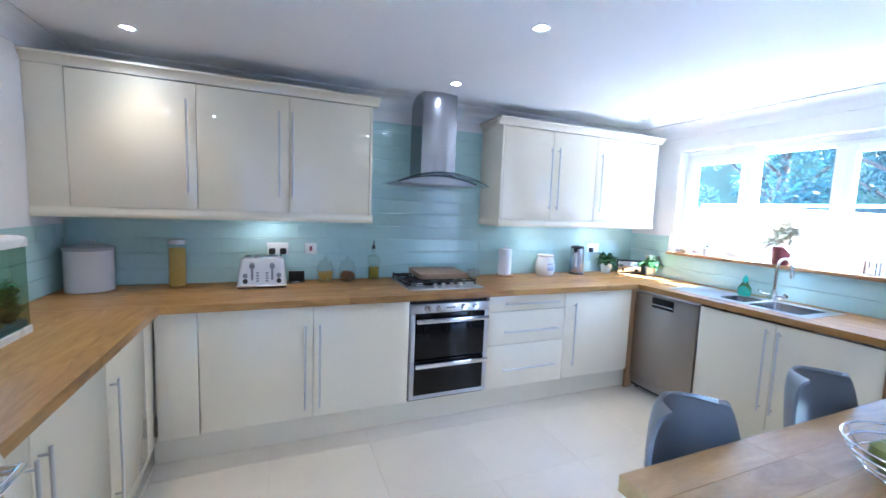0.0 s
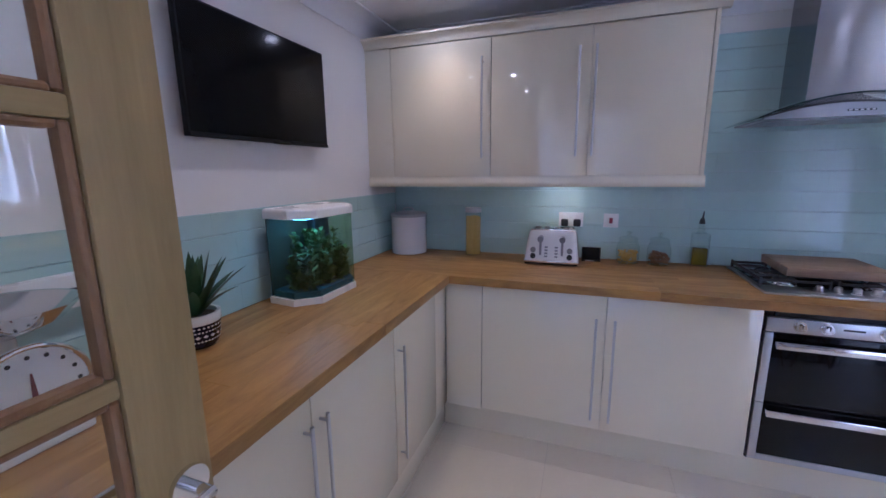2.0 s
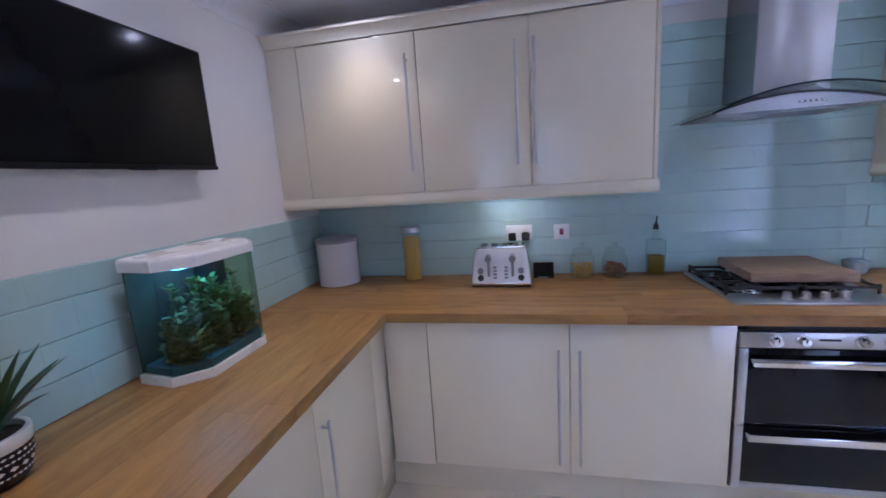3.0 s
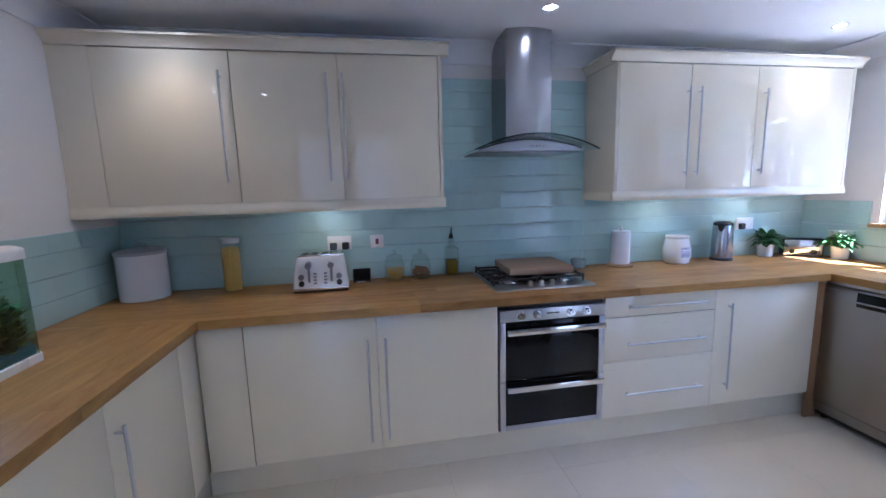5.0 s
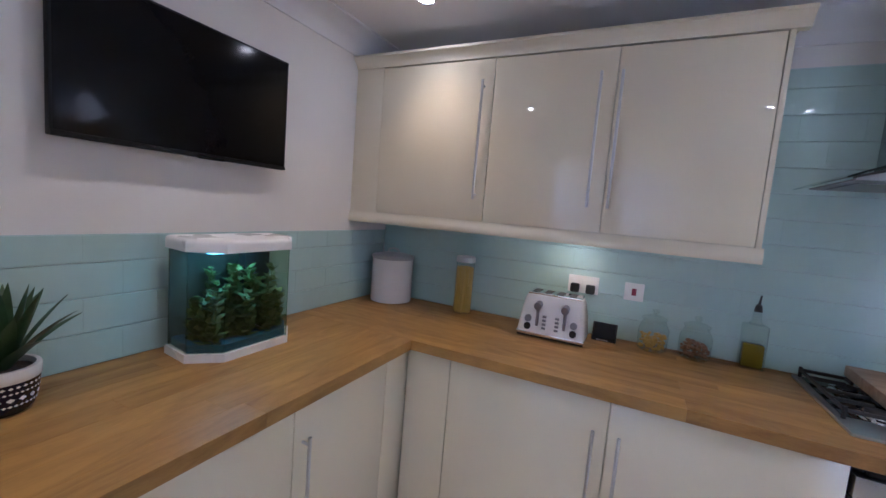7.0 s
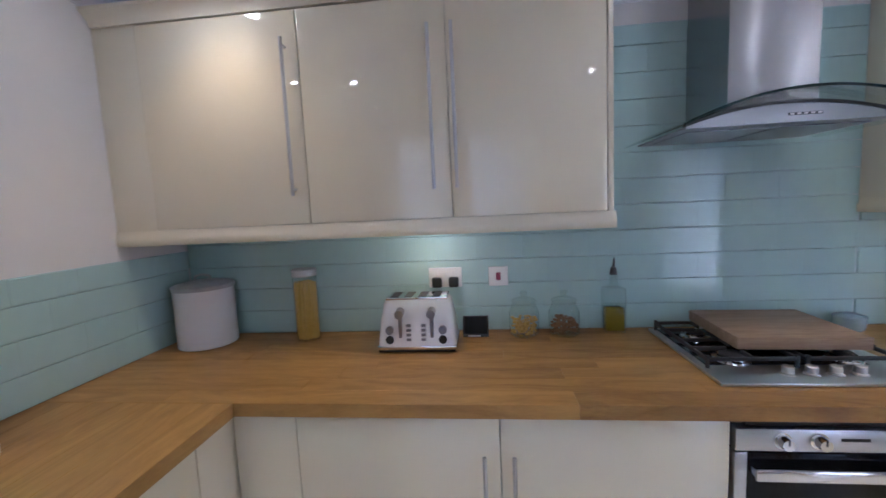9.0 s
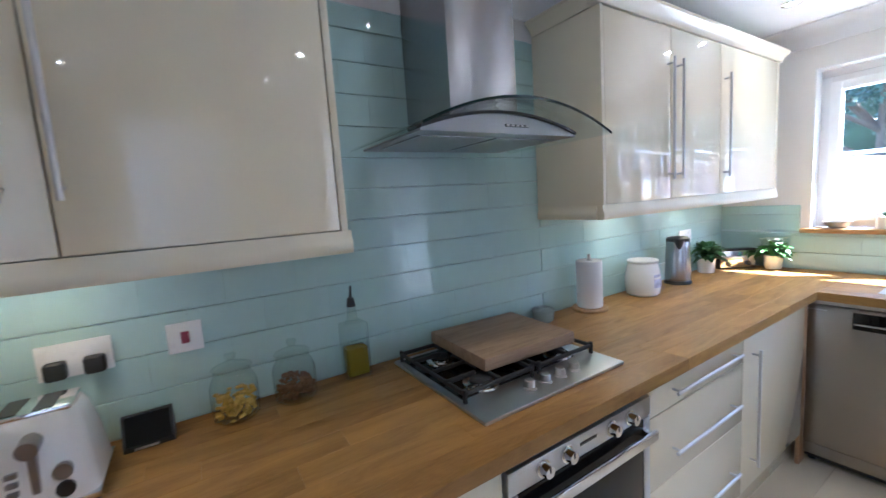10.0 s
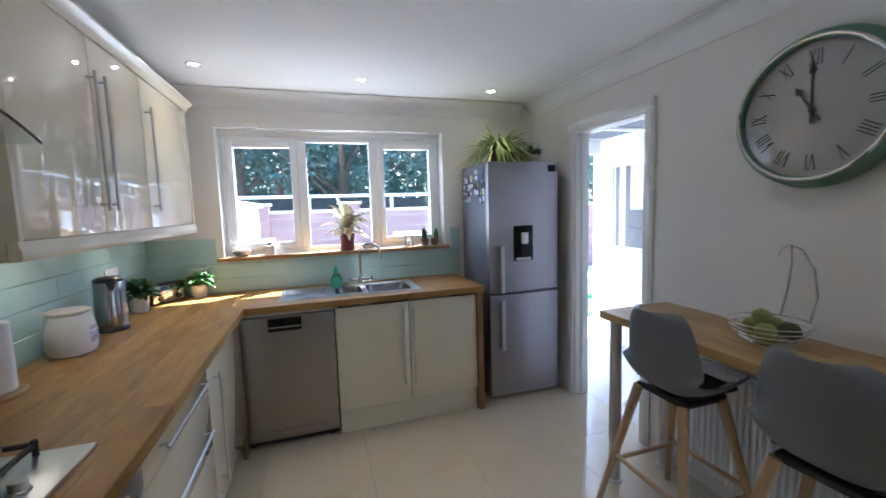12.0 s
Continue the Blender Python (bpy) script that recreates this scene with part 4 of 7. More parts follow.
tl.matrix_world = look((-0.95, 2.08, WT + 0.355), (-0.95, 2.0801, WT))

# aloe in a patterned pot
M_ALOE = material("aloe_leaf", (0.035, 0.085, 0.035), 0.4, vary=0.3, scale=25)
M_SOIL = material("potting_soil", (0.07, 0.055, 0.045), 0.95, vary=0.4, scale=90, bump=1.0)
M_NAVY = material("navy_glaze", (0.012, 0.014, 0.035), 0.25, vary=0.2)
ax, ay = -0.985, 1.46
al = thing("potted_aloe", (ax, ay, WT), "spiky green aloe in a black and white patterned pot", "potted plant")
pot = part("pot", lathe(B(), (ax, ay, WT), [(0.0, 0.0), (0.052, 0.0), (0.062, 0.012), (0.071, 0.05), (0.074, 0.082), (0.0745, 0.084)], 40), M_NAVY, al, "dark navy glazed pot")
part("rim", lathe(B(), (ax, ay, WT), [(0.0747, 0.083), (0.0765, 0.086), (0.077, 0.110), (0.075, 0.113), (0.066, 0.113), (0.064, 0.095)], 40), M_CERAM, pot, "white glazed rim")
part("soil", lathe(B(), (ax, ay, WT), [(0.065, 0.099), (0.03, 0.103), (0.0, 0.104)], 20), M_SOIL, al)
for z, n, w in ((0.073, 34, 0.0035), (0.060, 44, 0.0028), (0.044, 20, 0.0055), (0.028, 40, 0.003)):
    for half in (0, 1):
        bm = B()
        for k in range(half, n, 2):
            a = 2 * math.pi * k / n
            r = 0.0735 if z > 0.05 else (0.0710 if z > 0.03 else 0.0675)
            c = Vector((ax + r * math.cos(a), ay + r * math.sin(a), WT + z))
            tang, up = Vector((-math.sin(a), math.cos(a), 0)), Vector((0, 0, 1))
            w2 = w * 1.5
            vs = [bm.verts.new(c + q) for q in (tang * w2, up * w, -tang * w2, -up * w)]
            bm.faces.new(vs)
        part("pattern_band", bm, M_CERAM, pot, "white diamond pattern band", smooth=False)["kind"] = "stuff"
rnd = random.Random(3)
for k in range(24):
    a = k * 2.39996 + rnd.uniform(-0.2, 0.2)
    lean = 0.08 + 0.92 * (k / 24) ** 0.9
    ln = rnd.uniform(0.175, 0.225)
    bm = B()
    rings = []
    for j in range(9):
        t = j / 8
        e = lean * (0.75 + 0.35 * t)
        c = Vector((ax + math.cos(a) * (0.012 + ln * t * math.sin(e)), ay + math.sin(a) * (0.012 + ln * t * math.sin(e)), WT + 0.10 + ln * t * math.cos(e)))
        c.x = max(c.x, W + 0.014)
        w = 0.019 * (0.75 + 1.3 * t) * (1 - t ** 1.5) + 0.0006
        side = Vector((-math.sin(a), math.cos(a), 0))
        out = Vector((math.cos(a) * math.cos(e), math.sin(a) * math.cos(e), -math.sin(e)))
        rings.append([bm.verts.new(c + side * w + out * w * 0.12), bm.verts.new(c + out * w * 0.40), bm.verts.new(c - side * w + out * w * 0.12), bm.verts.new(c - out * w * 0.10)])
    for p, q in zip(rings, rings[1:]):
        for i in range(4):
            bm.faces.new((p[i], p[(i + 1) % 4], q[(i + 1) % 4], q[i]))
    part("leaf", bm, M_ALOE, al)

# kitchen scale seen through the door
sx, sy = -0.90, 0.985
sc = thing("kitchen_scale", (sx, sy, WT), "white retro kitchen scale with round dial and steel bowl", "kitchen scale")
bm = box(B(), sx - 0.085, sx + 0.085, sy - 0.085, sy + 0.085, WT, WT + 0.028, 0.008)
part("base", bm, M_CERAM, sc, "cream enamelled base")
bm = prism(B(), [(sx - 0.07, sy - 0.055), (sx + 0.045, sy - 0.075), (sx + 0.045, sy + 0.075), (sx - 0.07, sy + 0.055)], WT + 0.028, WT + 0.15)
part("body", bm, M_CERAM, sc)
dc = Vector((sx + 0.048, sy, WT + 0.118))
dial = part("dial", rod(B(), dc, dc + Vector((0.02, 0, 0)), 0.098, sides=48), M_WHITE, sc, "white round dial")
part("dial_ring", tube(B(), [dc + Vector((0.021, 0.098 * math.cos(a), 0.098 * math.sin(a))) for a in [2 * math.pi * k / 40 for k in range(40)]], 0.006, closed=True), M_CHROME, dial, "chrome ring")
for k in range(16):
    a = 2 * math.pi * k / 16
    part("mark", rod(B(), dc + Vector((0.0202, 0.078 * math.cos(a), 0.078 * math.sin(a))), dc + Vector((0.0212, 0.078 * math.cos(a), 0.078 * math.sin(a))), 0.0045, sides=10), M_IRON, dial, smooth=False)
bm = B()
tip = dc + Vector((0.0225, -0.006, -0.045))
vs = [bm.verts.new(dc + Vector((0.0225, q[0], q[1]))) for q in ((-0.010, -0.048), (0.010, -0.048), (0.006, -0.018), (0.002, 0.045), (-0.002, 0.045), (-0.006, -0.018))]
bm.faces.new(vs)
part("needle", bm, material("needle_red", (0.20, 0.05, 0.05), 0.5), dial, "dark red needle", smooth=False)
part("post", rod(B(), (sx, sy, WT + 0.15), (sx, sy, WT + 0.235), 0.018), M_CERAM, sc)
part("bowl", lathe(B(), (sx, sy, WT + 0.232), [(0.0, 0.0), (0.05, 0.003), (0.10, 0.028), (0.128, 0.060), (0.131, 0.062), (0.126, 0.061), (0.098, 0.031), (0.05, 0.007), (0.0, 0.004)], 40), M_CHROME, sc, "polished steel weighing bowl")
cb = thing("control_box", (W + 0.03, 1.13, 1.14), "white wall-mounted heating programmer with a small display", "wall control")
part("casing", box(B(), W + 0.0105, W + 0.045, 1.02, 1.262, 1.145, 1.238, 0.006), M_WHITE, cb)
part("display", box(B(), W + 0.044, W + 0.0465, 1.172, 1.238, 1.172, 1.200, 0.001), M_BLACK, cb, smooth=False)

# ================= along the hob wall =================
M_ENAMEL = material("white_enamel", (0.72, 0.71, 0.72), 0.22, vary=0.03, scale=4)
bx, by = -0.96, 3.10
bn = thing("bread_bin", (bx, by, WT), "round white enamel bread bin with a grey lid", "bread bin")
part("body", lathe(B(), (bx, by, WT), [(0.0, 0.0), (0.118, 0.0), (0.121, 0.004), (0.121, 0.25), (0.123, 0.253), (0.119, 0.256)], 44), M_ENAMEL, bn)
ld = part("lid", lathe(B(), (bx, by, WT), [(0.124, 0.252), (0.125, 0.268), (0.12, 0.272), (0.07, 0.283), (0.0, 0.287)], 44), material("grey_enamel", (0.36, 0.36, 0.38), 0.3), bn, "grey domed lid")
part("knob", tube(B(), [(bx - 0.04, by, WT + 0.284), (bx - 0.032, by, WT + 0.305), (bx, by, WT + 0.312), (bx + 0.032, by, WT + 0.305), (bx + 0.04, by, WT + 0.284)], 0.005), M_SATIN, ld)

M_SPAG = material("dry_spaghetti", (0.66, 0.45, 0.10), 0.45, vary=0.15, scale=60)
px, py = -0.507, 3.14
pj = thing("spaghetti_jar", (px, py, WT), "tall glass jar of dry spaghetti with a steel lid", "storage jar")
g = part("jar", lathe(B(), (px, py, WT), [(0.0, 0.0), (0.049, 0.0), (0.051, 0.004), (0.051, 0.285), (0.044, 0.292)], 32), M_JAR, pj, "clear glass jar")
g.visible_shadow = False
bm = B()
rnd = random.Random(5)
for k in range(170):
    a, r = rnd.uniform(0, 6.28), 0.047 * math.sqrt(rnd.random())
    a2 = a + rnd.uniform(0.2, 0.45)
    rod(bm, (px + r * math.cos(a), py + r * math.sin(a), WT + 0.006), (px + r * math.cos(a2), py + r * math.sin(a2), WT + rnd.uniform(0.245, 0.262)), 0.0022, sides=5)
sp = part("spaghetti", bm, M_SPAG, pj, "bundle of dry spaghetti")
sp["kind"] = "stuff"
part("lid", lathe(B(), (px, py, WT), [(0.045, 0.284), (0.053, 0.286), (0.054, 0.290), (0.0525, 0.293), (0.0535, 0.312), (0.050, 0.317), (0.0, 0.319)], 32), M_STEELX, pj, "brushed steel lid")


def toaster():
    x0, x1, yf, yb = -0.138, 0.172, 2.943, 3.140
    cx, cy = (x0 + x1) / 2, (yf + yb) / 2
    th = thing("toaster", (cx, cy, WT), "white retro four-slice toaster with chrome top", "toaster")
    th.scale = (1.0, 1.0, 1.06)
    bm = B()
    levels = []
    for z, ix, iy in ((0.018, 0.0, 0.0), (0.05, 0.002, 0.004), (0.12, 0.010, 0.018), (0.175, 0.020, 0.036), (0.190, 0.028, 0.044)):
        pts = []
        hx, hy, r = (x1 - x0) / 2 - ix, (yb - yf) / 2 - iy, 0.028
        for sx_, sy_, a0 in ((1, 1, 0), (-1, 1, 90), (-1, -1, 180), (1, -1, 270)):
            for q in range(5):
                a = radians(a0 + 22.5 * q)
                pts.append(bm.verts.new((cx + sx_ * (hx - r) + r * math.cos(a), cy + sy_ * (hy - r) + r * math.sin(a), WT + z)))
        levels.append(pts)
    n = len(levels[0])
    for p, q in zip(levels, levels[1:]):
        for k in range(n):
            bm.faces.new((p[k], p[(k + 1) % n], q[(k + 1) % n], q[k]))
    bm.faces.new(levels[-1])
    bm.faces.new(list(reversed(levels[0])))
    part("body", bm, M_CERAM, th, "glossy white body")
    part("base", box(B(), x0 + 0.004, x1 - 0.004, yf + 0.002, yb - 0.004, WT + 0.004, WT + 0.0125, 0.003), M_BLACK, th, "black underside")
    part("base_strip", box(B(), x0 - 0.001, x1 + 0.001, yf - 0.001, yb + 0.001, WT + 0.012, WT + 0.026, 0.004), M_CHROME, th, "polished chrome base band")
    tp = part("top", box(B(), x0 + 0.032, x1 - 0.032, yf + 0.045, yb - 0.045, WT + 0.188, WT + 0.199, 0.005), M_CHROME, th, "polished chrome top")
    for k in range(4):
        sx0 = x0 + 0.050 + k * 0.056
        part("slot", box(B(), sx0, sx0 + 0.032, yf + 0.052, yb - 0.052, WT + 0.196, WT + 0.2005, 0.001), M_BLACK, tp, smooth=False)
    for sx0 in (cx - 0.062, cx + 0.062):
        f = yf + 0.012
        bm = box(B(), sx0 - 0.007, sx0 + 0.007, f - 0.008, f + 0.03, WT + 0.055, WT + 0.165, 0.004)
        part("lever_track", bm, M_DKCHROME, th)
        part("lever", rod(B(), (sx0, f + 0.016, WT + 0.150), (sx0, f - 0.022, WT + 0.146), 0.017, sides=24), M_DKCHROME, th, "round chrome lever")
        for q in range(4):
            ins = -1 if sx0 > cx else 1
            bxx = sx0 + ins * 0.033
            part("button", box(B(), bxx - 0.009, bxx + 0.009, f - 0.010 + 0.0015 * q, f + 0.014, WT + 0.045 + 0.017 * q, WT + 0.055 + 0.017 * q, 0.002), M_DKCHROME, th)
        ox = sx0 - ins * 0.042
        for z, mm in ((0.050, M_IRON), (0.085, M_DKCHROME)):
            part("dial", rod(B(), (ox, f + 0.01, WT + z), (ox, f - 0.012, WT + z), 0.0155, sides=24), mm, th, "round browning dial" if z < 0.06 else "")
    for q in ((x0 + 0.03, yf + 0.03), (x1 - 0.03, yf + 0.03), (x0 + 0.03, yb - 0.03), (x1 - 0.03, yb - 0.03)):
        part("foot", rod(B(), (*q, WT), (*q, WT + 0.006), 0.012), M_BLACK, th)


toaster()
bx = thing("black_box", (0.25, 3.19, WT), "small black plastic box beside the toaster", "box")
part("case", sweep(B(), [(3.128, WT), (3.20, WT), (3.20, WT + 0.02), (3.172, WT + 0.082), (3.162, WT + 0.082), (3.128, WT + 0.012)], 0.187, 0.297, "x"), M_BLACK, bx)
part("front_panel", sweep(B(), [(3.1255, WT + 0.016), (3.1285, WT + 0.014), (3.1615, WT + 0.078), (3.159, WT + 0.080)], 0.194, 0.290, "x"), M_BLACKGL, bx, "dark sloping screen", smooth=False)
part("edge_strip", box(B(), 0.21, 0.262, 3.1235, 3.1275, WT + 0.003, WT + 0.008, 0.001), M_SATIN, bx, smooth=False)

M_PASTA = material("pasta_shapes", (0.58, 0.37, 0.07), 0.6, vary=0.3, scale=50, bump=0.6)
M_NUTS = material("brown_nuts", (0.24, 0.12, 0.05), 0.6, vary=0.35, scale=50, bump=0.6)


def glass_jar(x, y, fill, label, seed):
    th = thing("glass_jar", (x, y, WT), label, "storage jar", "glass jars")
    g = part("jar", lathe(B(), (x, y, WT), [(0.0, 0.001), (0.055, 0.001), (0.062, 0.010), (0.064, 0.06), (0.063, 0.10), (0.052, 0.125), (0.046, 0.135), (0.048, 0.142)], 36), M_JAR, th, "clear glass jar")
    g.visible_shadow = False
    ld = part("lid", lathe(B(), (x, y, WT), [(0.052, 0.143), (0.054, 0.147), (0.050, 0.152), (0.03, 0.160), (0.010, 0.164), (0.009, 0.170), (0.015, 0.180), (0.015, 0.187), (0.0, 0.192)], 32), M_JAR, th, "glass lid with a knob")
    ld.visible_shadow = False
    r = random.Random(seed)
    bm = B()
    for k in range(120):
        z = r.uniform(0.008, 0.072)
        a, q = r.uniform(0, 6.28), 0.053 * math.sqrt(r.random())
        c = Vector((x + q * math.cos(a), y + q * math.sin(a), WT + z))
        ball(bm, c, r.uniform(0.006, 0.010), (1, r.uniform(0.5, 1), r.uniform(0.5, 1)), 6, 4)
    f = part("filling", bm, fill, th)
    f["kind"] = "stuff"


glass_jar(0.448, 3.155, M_PASTA, "glass jar half full of yellow pasta", 1)
glass_jar(0.615, 3.155, M_NUTS, "glass jar half full of brown nuts", 2)
ox, oy = 0.825, 3.185
ol = thing("oil_bottle", (ox, oy, WT), "square glass bottle of olive oil with a black pourer", "oil bottle")
bm = box(B(), ox - 0.043, ox + 0.043, oy - 0.036, oy + 0.036, WT, WT + 0.19, 0.01)
lathe(bm, (ox, oy, WT + 0.188), [(0.030, 0.0), (0.016, 0.02), (0.014, 0.06), (0.017, 0.064)], 20)
g = part("bottle", bm, M_JAR, ol, "clear glass bottle")
g.visible_shadow = False
part("oil", box(B(), ox - 0.037, ox + 0.037, oy - 0.030, oy + 0.030, WT + 0.008, WT + 0.105, 0.008), material("olive_oil", (0.22, 0.17, 0.01), 0.1, vary=0.05), ol, "yellow-green oil")
bm = rod(B(), (ox, oy, WT + 0.245), (ox, oy, WT + 0.275), 0.016, 0.011)
rod(bm, (ox, oy, WT + 0.272), (ox + 0.004, oy, WT + 0.315), 0.0055, 0.003)
part("pourer", bm, M_BLACK, ol, "black pourer")

# sockets and switch on the tiles
TF = N - 0.0105


def plate(name, x0, x1, z0, z1, label):
    th = thing(name, ((x0 + x1) / 2, TF, z0), label, "socket" if "socket" in name else "switch")
    part("plate", box(B(), x0, x1, TF - 0.009, TF, z0, z1, 0.003), M_WHITE, th)
    return th


so = plate("double_socket", 0.038, 0.186, 1.146, 1.234, "white double socket with two black plugs")
for qx in (0.075, 0.150):
    bm = box(B(), qx - 0.022, qx + 0.022, TF - 0.036, TF - 0.0085, 1.148, 1.194, 0.010, 3)
    part("plug", bm, M_BLACK, so, "black mains plug")
    part("rocker", box(B(), qx - 0.006, qx + 0.006, TF - 0.0115, TF - 0.0085, 1.206, 1.222, 0.001), M_WHITE, so)
sw = plate("cooker_switch", 0.304, 0.390, 1.146, 1.232, "white cooker switch with a red rocker")
part("rocker", box(B(), 0.337, 0.357, TF - 0.013, TF - 0.0085, 1.172, 1.206, 0.002), material("switch_red", (0.25, 0.03, 0.07), 0.4), sw, "dark red rocker")
so = plate("double_socket", 3.03, 3.178, 1.146, 1.234, "white double socket behind the kettle")
for qx in (3.067, 3.142):
    part("rocker", box(B(), qx - 0.006, qx + 0.006, TF - 0.0115, TF - 0.0085, 1.206, 1.222, 0.001), M_WHITE, so)
part("plug", box(B(), 3.045, 3.089, TF - 0.036, TF - 0.0085, 1.148, 1.194, 0.010, 3), M_BLACK, so, "black mains plug")

# chopping board on the hob
bm = box(B(), 1.105, 1.495, 2.805, 3.15, WT + 0.052, WT + 0.094, 0.006)
spin(bm, (1.3, 2.98, 0), -2.5)
solid("chopping_board", bm, M_BOARD, "thick wooden chopping board resting on the hob", "chopping board")
qx, qy = 1.715, 3.16
st = thing("ramekin_stack", (qx, qy, WT), "nest of small pale blue dishes beside the hob", "dishes")
M_DISH = material("pale_blue_glaze", (0.42, 0.50, 0.51), 0.2, vary=0.1, scale=20)
for k in range(4):
    r = 0.052 - 0.008 * k
    part("dish", lathe(B(), (qx, qy, WT + 0.006 * k + 0.0004), [(0.0, 0.0), (r * 0.7, 0.0), (r * 0.86, 0.008), (r, 0.058 - 0.003 * k), (r - 0.003, 0.059 - 0.003 * k), (r * 0.86 - 0.003, 0.010), (0.0, 0.005)], 28), M_DISH, st)

# paper towel
qx, qy = 2.015, 3.135
pt = thing("paper_towel_holder", (qx, qy, WT), "white paper towel roll upright on a round wooden holder", "paper towel")
part("base", lathe(B(), (qx, qy, WT), [(0.0, 0.0), (0.083, 0.0), (0.085, 0.004), (0.085, 0.012), (0.080, 0.016), (0.0, 0.016)], 36), M_LEGWOOD, pt, "round wooden base")
part("pole", rod(B(), (qx, qy, WT + 0.016), (qx, qy, WT + 0.275), 0.008), M_SATIN, pt)
part("roll", lathe(B(), (qx, qy, WT), [(0.02, 0.018), (0.058, 0.018), (0.061, 0.022), (0.061, 0.242), (0.058, 0.246), (0.02, 0.246), (0.02, 0.018)], 36), material("paper", (0.80, 0.80, 0.82), 0.9, vary=0.03, bump=0.5, fine=90), pt, "white paper roll")

# ceramic jar with a wooden lid
qx, qy = 2.445, 3.12
cj = thing("ceramic_jar", (qx, qy, WT), "white ceramic storage jar with blue motif and pale lid", "storage jar")
cj.scale = (0.88, 0.88, 1.0)
cb = part("body", lathe(B(), (qx, qy, WT), [(0.0, 0.0), (0.080, 0.0), (0.094, 0.010), (0.103, 0.05), (0.102, 0.10), (0.090, 0.155), (0.082, 0.178)], 40), M_CERAM, cj)
part("lid", lathe(B(), (qx, qy, WT), [(0.083, 0.177), (0.088, 0.180), (0.089, 0.190), (0.084, 0.194), (0.0, 0.198)], 40), material("pale_lid", (0.60, 0.56, 0.51), 0.5), cj, "pale wooden lid")
bm = B()
rings = []
for z in (0.05, 0.085, 0.12):
    r = {0.05: 0.1038, 0.085: 0.1034, 0.12: 0.0990}[z]
    rings.append([bm.verts.new((qx + r * math.cos(a), qy + r * math.sin(a), WT + z)) for a in [radians(-112 + 9 * k) for k in range(6)]])
for p, q in zip(rings, rings[1:]):
    for k in range(5):
        bm.faces.new((p[k], p[k + 1], q[k + 1], q[k]))
part("motif", bm, material("blue_motif", (0.50, 0.52, 0.66), 0.2, vary=0.4, scale=40), cb, "faded blue motif")

# kettle
qx, qy = 2.82, 3.125
kt = thing("electric_kettle", (qx, qy, WT), "brushed steel jug kettle with black lid and handle", "kettle")
part("stand", lathe(B(), (qx, qy, WT), [(0.0, 0.0), (0.082, 0.0), (0.084, 0.008), (0.078, 0.018), (0.0, 0.018)], 36), M_BLACK, kt, "black power base")
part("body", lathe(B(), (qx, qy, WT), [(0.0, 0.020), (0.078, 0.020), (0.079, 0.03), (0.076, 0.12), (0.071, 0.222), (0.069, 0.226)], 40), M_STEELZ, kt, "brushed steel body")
part("lid", lathe(B(), (qx, qy, WT), [(0.071, 0.224), (0.070, 0.238), (0.055, 0.246), (0.0, 0.250)], 36), M_BLACK, kt, "black lid")
bm = B()
lathe(bm, (qx - 0.056, qy - 0.012, WT + 0.165), [(0.004, 0.0), (0.020, 0.03), (0.032, 0.068)], 20)
part("spout", bm, M_BLACK, kt, "dark pouring spout")
part("handle", tube(B(), [(qx + 0.055, qy + 0.01, WT + 0.232), (qx + 0.125, qy + 0.006, WT + 0.232), (qx + 0.148, qy + 0.006, WT + 0.20), (qx + 0.144, qy + 0.006, WT + 0.12), (qx + 0.118, qy + 0.006, WT + 0.085), (qx + 0.07, qy + 0.006, WT + 0.082)], 0.011, 12), M_BLACK, kt, "black handle")

kt.scale, kt.rotation_euler = (0.88, 0.88, 1.13), (0, 0, radians(22))

# plants and radio in the corner
M_LEAF = material("house_plant_leaf", (0.045, 0.12, 0.035), 0.45, vary=0.35, scale=30)
M_BLOOM = material("white_bloom", (0.72, 0.78, 0.66), 0.6, vary=0.1)


def leaf_shape(bm, base, way, length, width, droop):
    """A pointed leaf, folded a little along its middle."""
    way = Vector(way).normalized()
    side = way.cross(Vector((0, 0, 1)))
    side = side.normalized() if side.length > 1e-4 else Vector((1, 0, 0))
    left, mid, right = [], [], []
    n = 5
    for j in range(n + 1):
        t = j / n
        c = Vector(base) + way * length * t - Vector((0, 0, droop * length * t * t))
        w = width * math.sin(math.pi * min(0.98, 0.08 + 0.92 * t)) ** 0.8
        left.append(bm.verts.new(c + side * w + Vector((0, 0, w * 0.35))))
        mid.append(bm.verts.new(c))
        right.append(bm.verts.new(c - side * w + Vector((0, 0, w * 0.35))))
    for j in range(n):
        bm.faces.new((left[j], mid[j], mid[j + 1], left[j + 1]))
        bm.faces.new((mid[j], right[j], right[j + 1], mid[j + 1]))


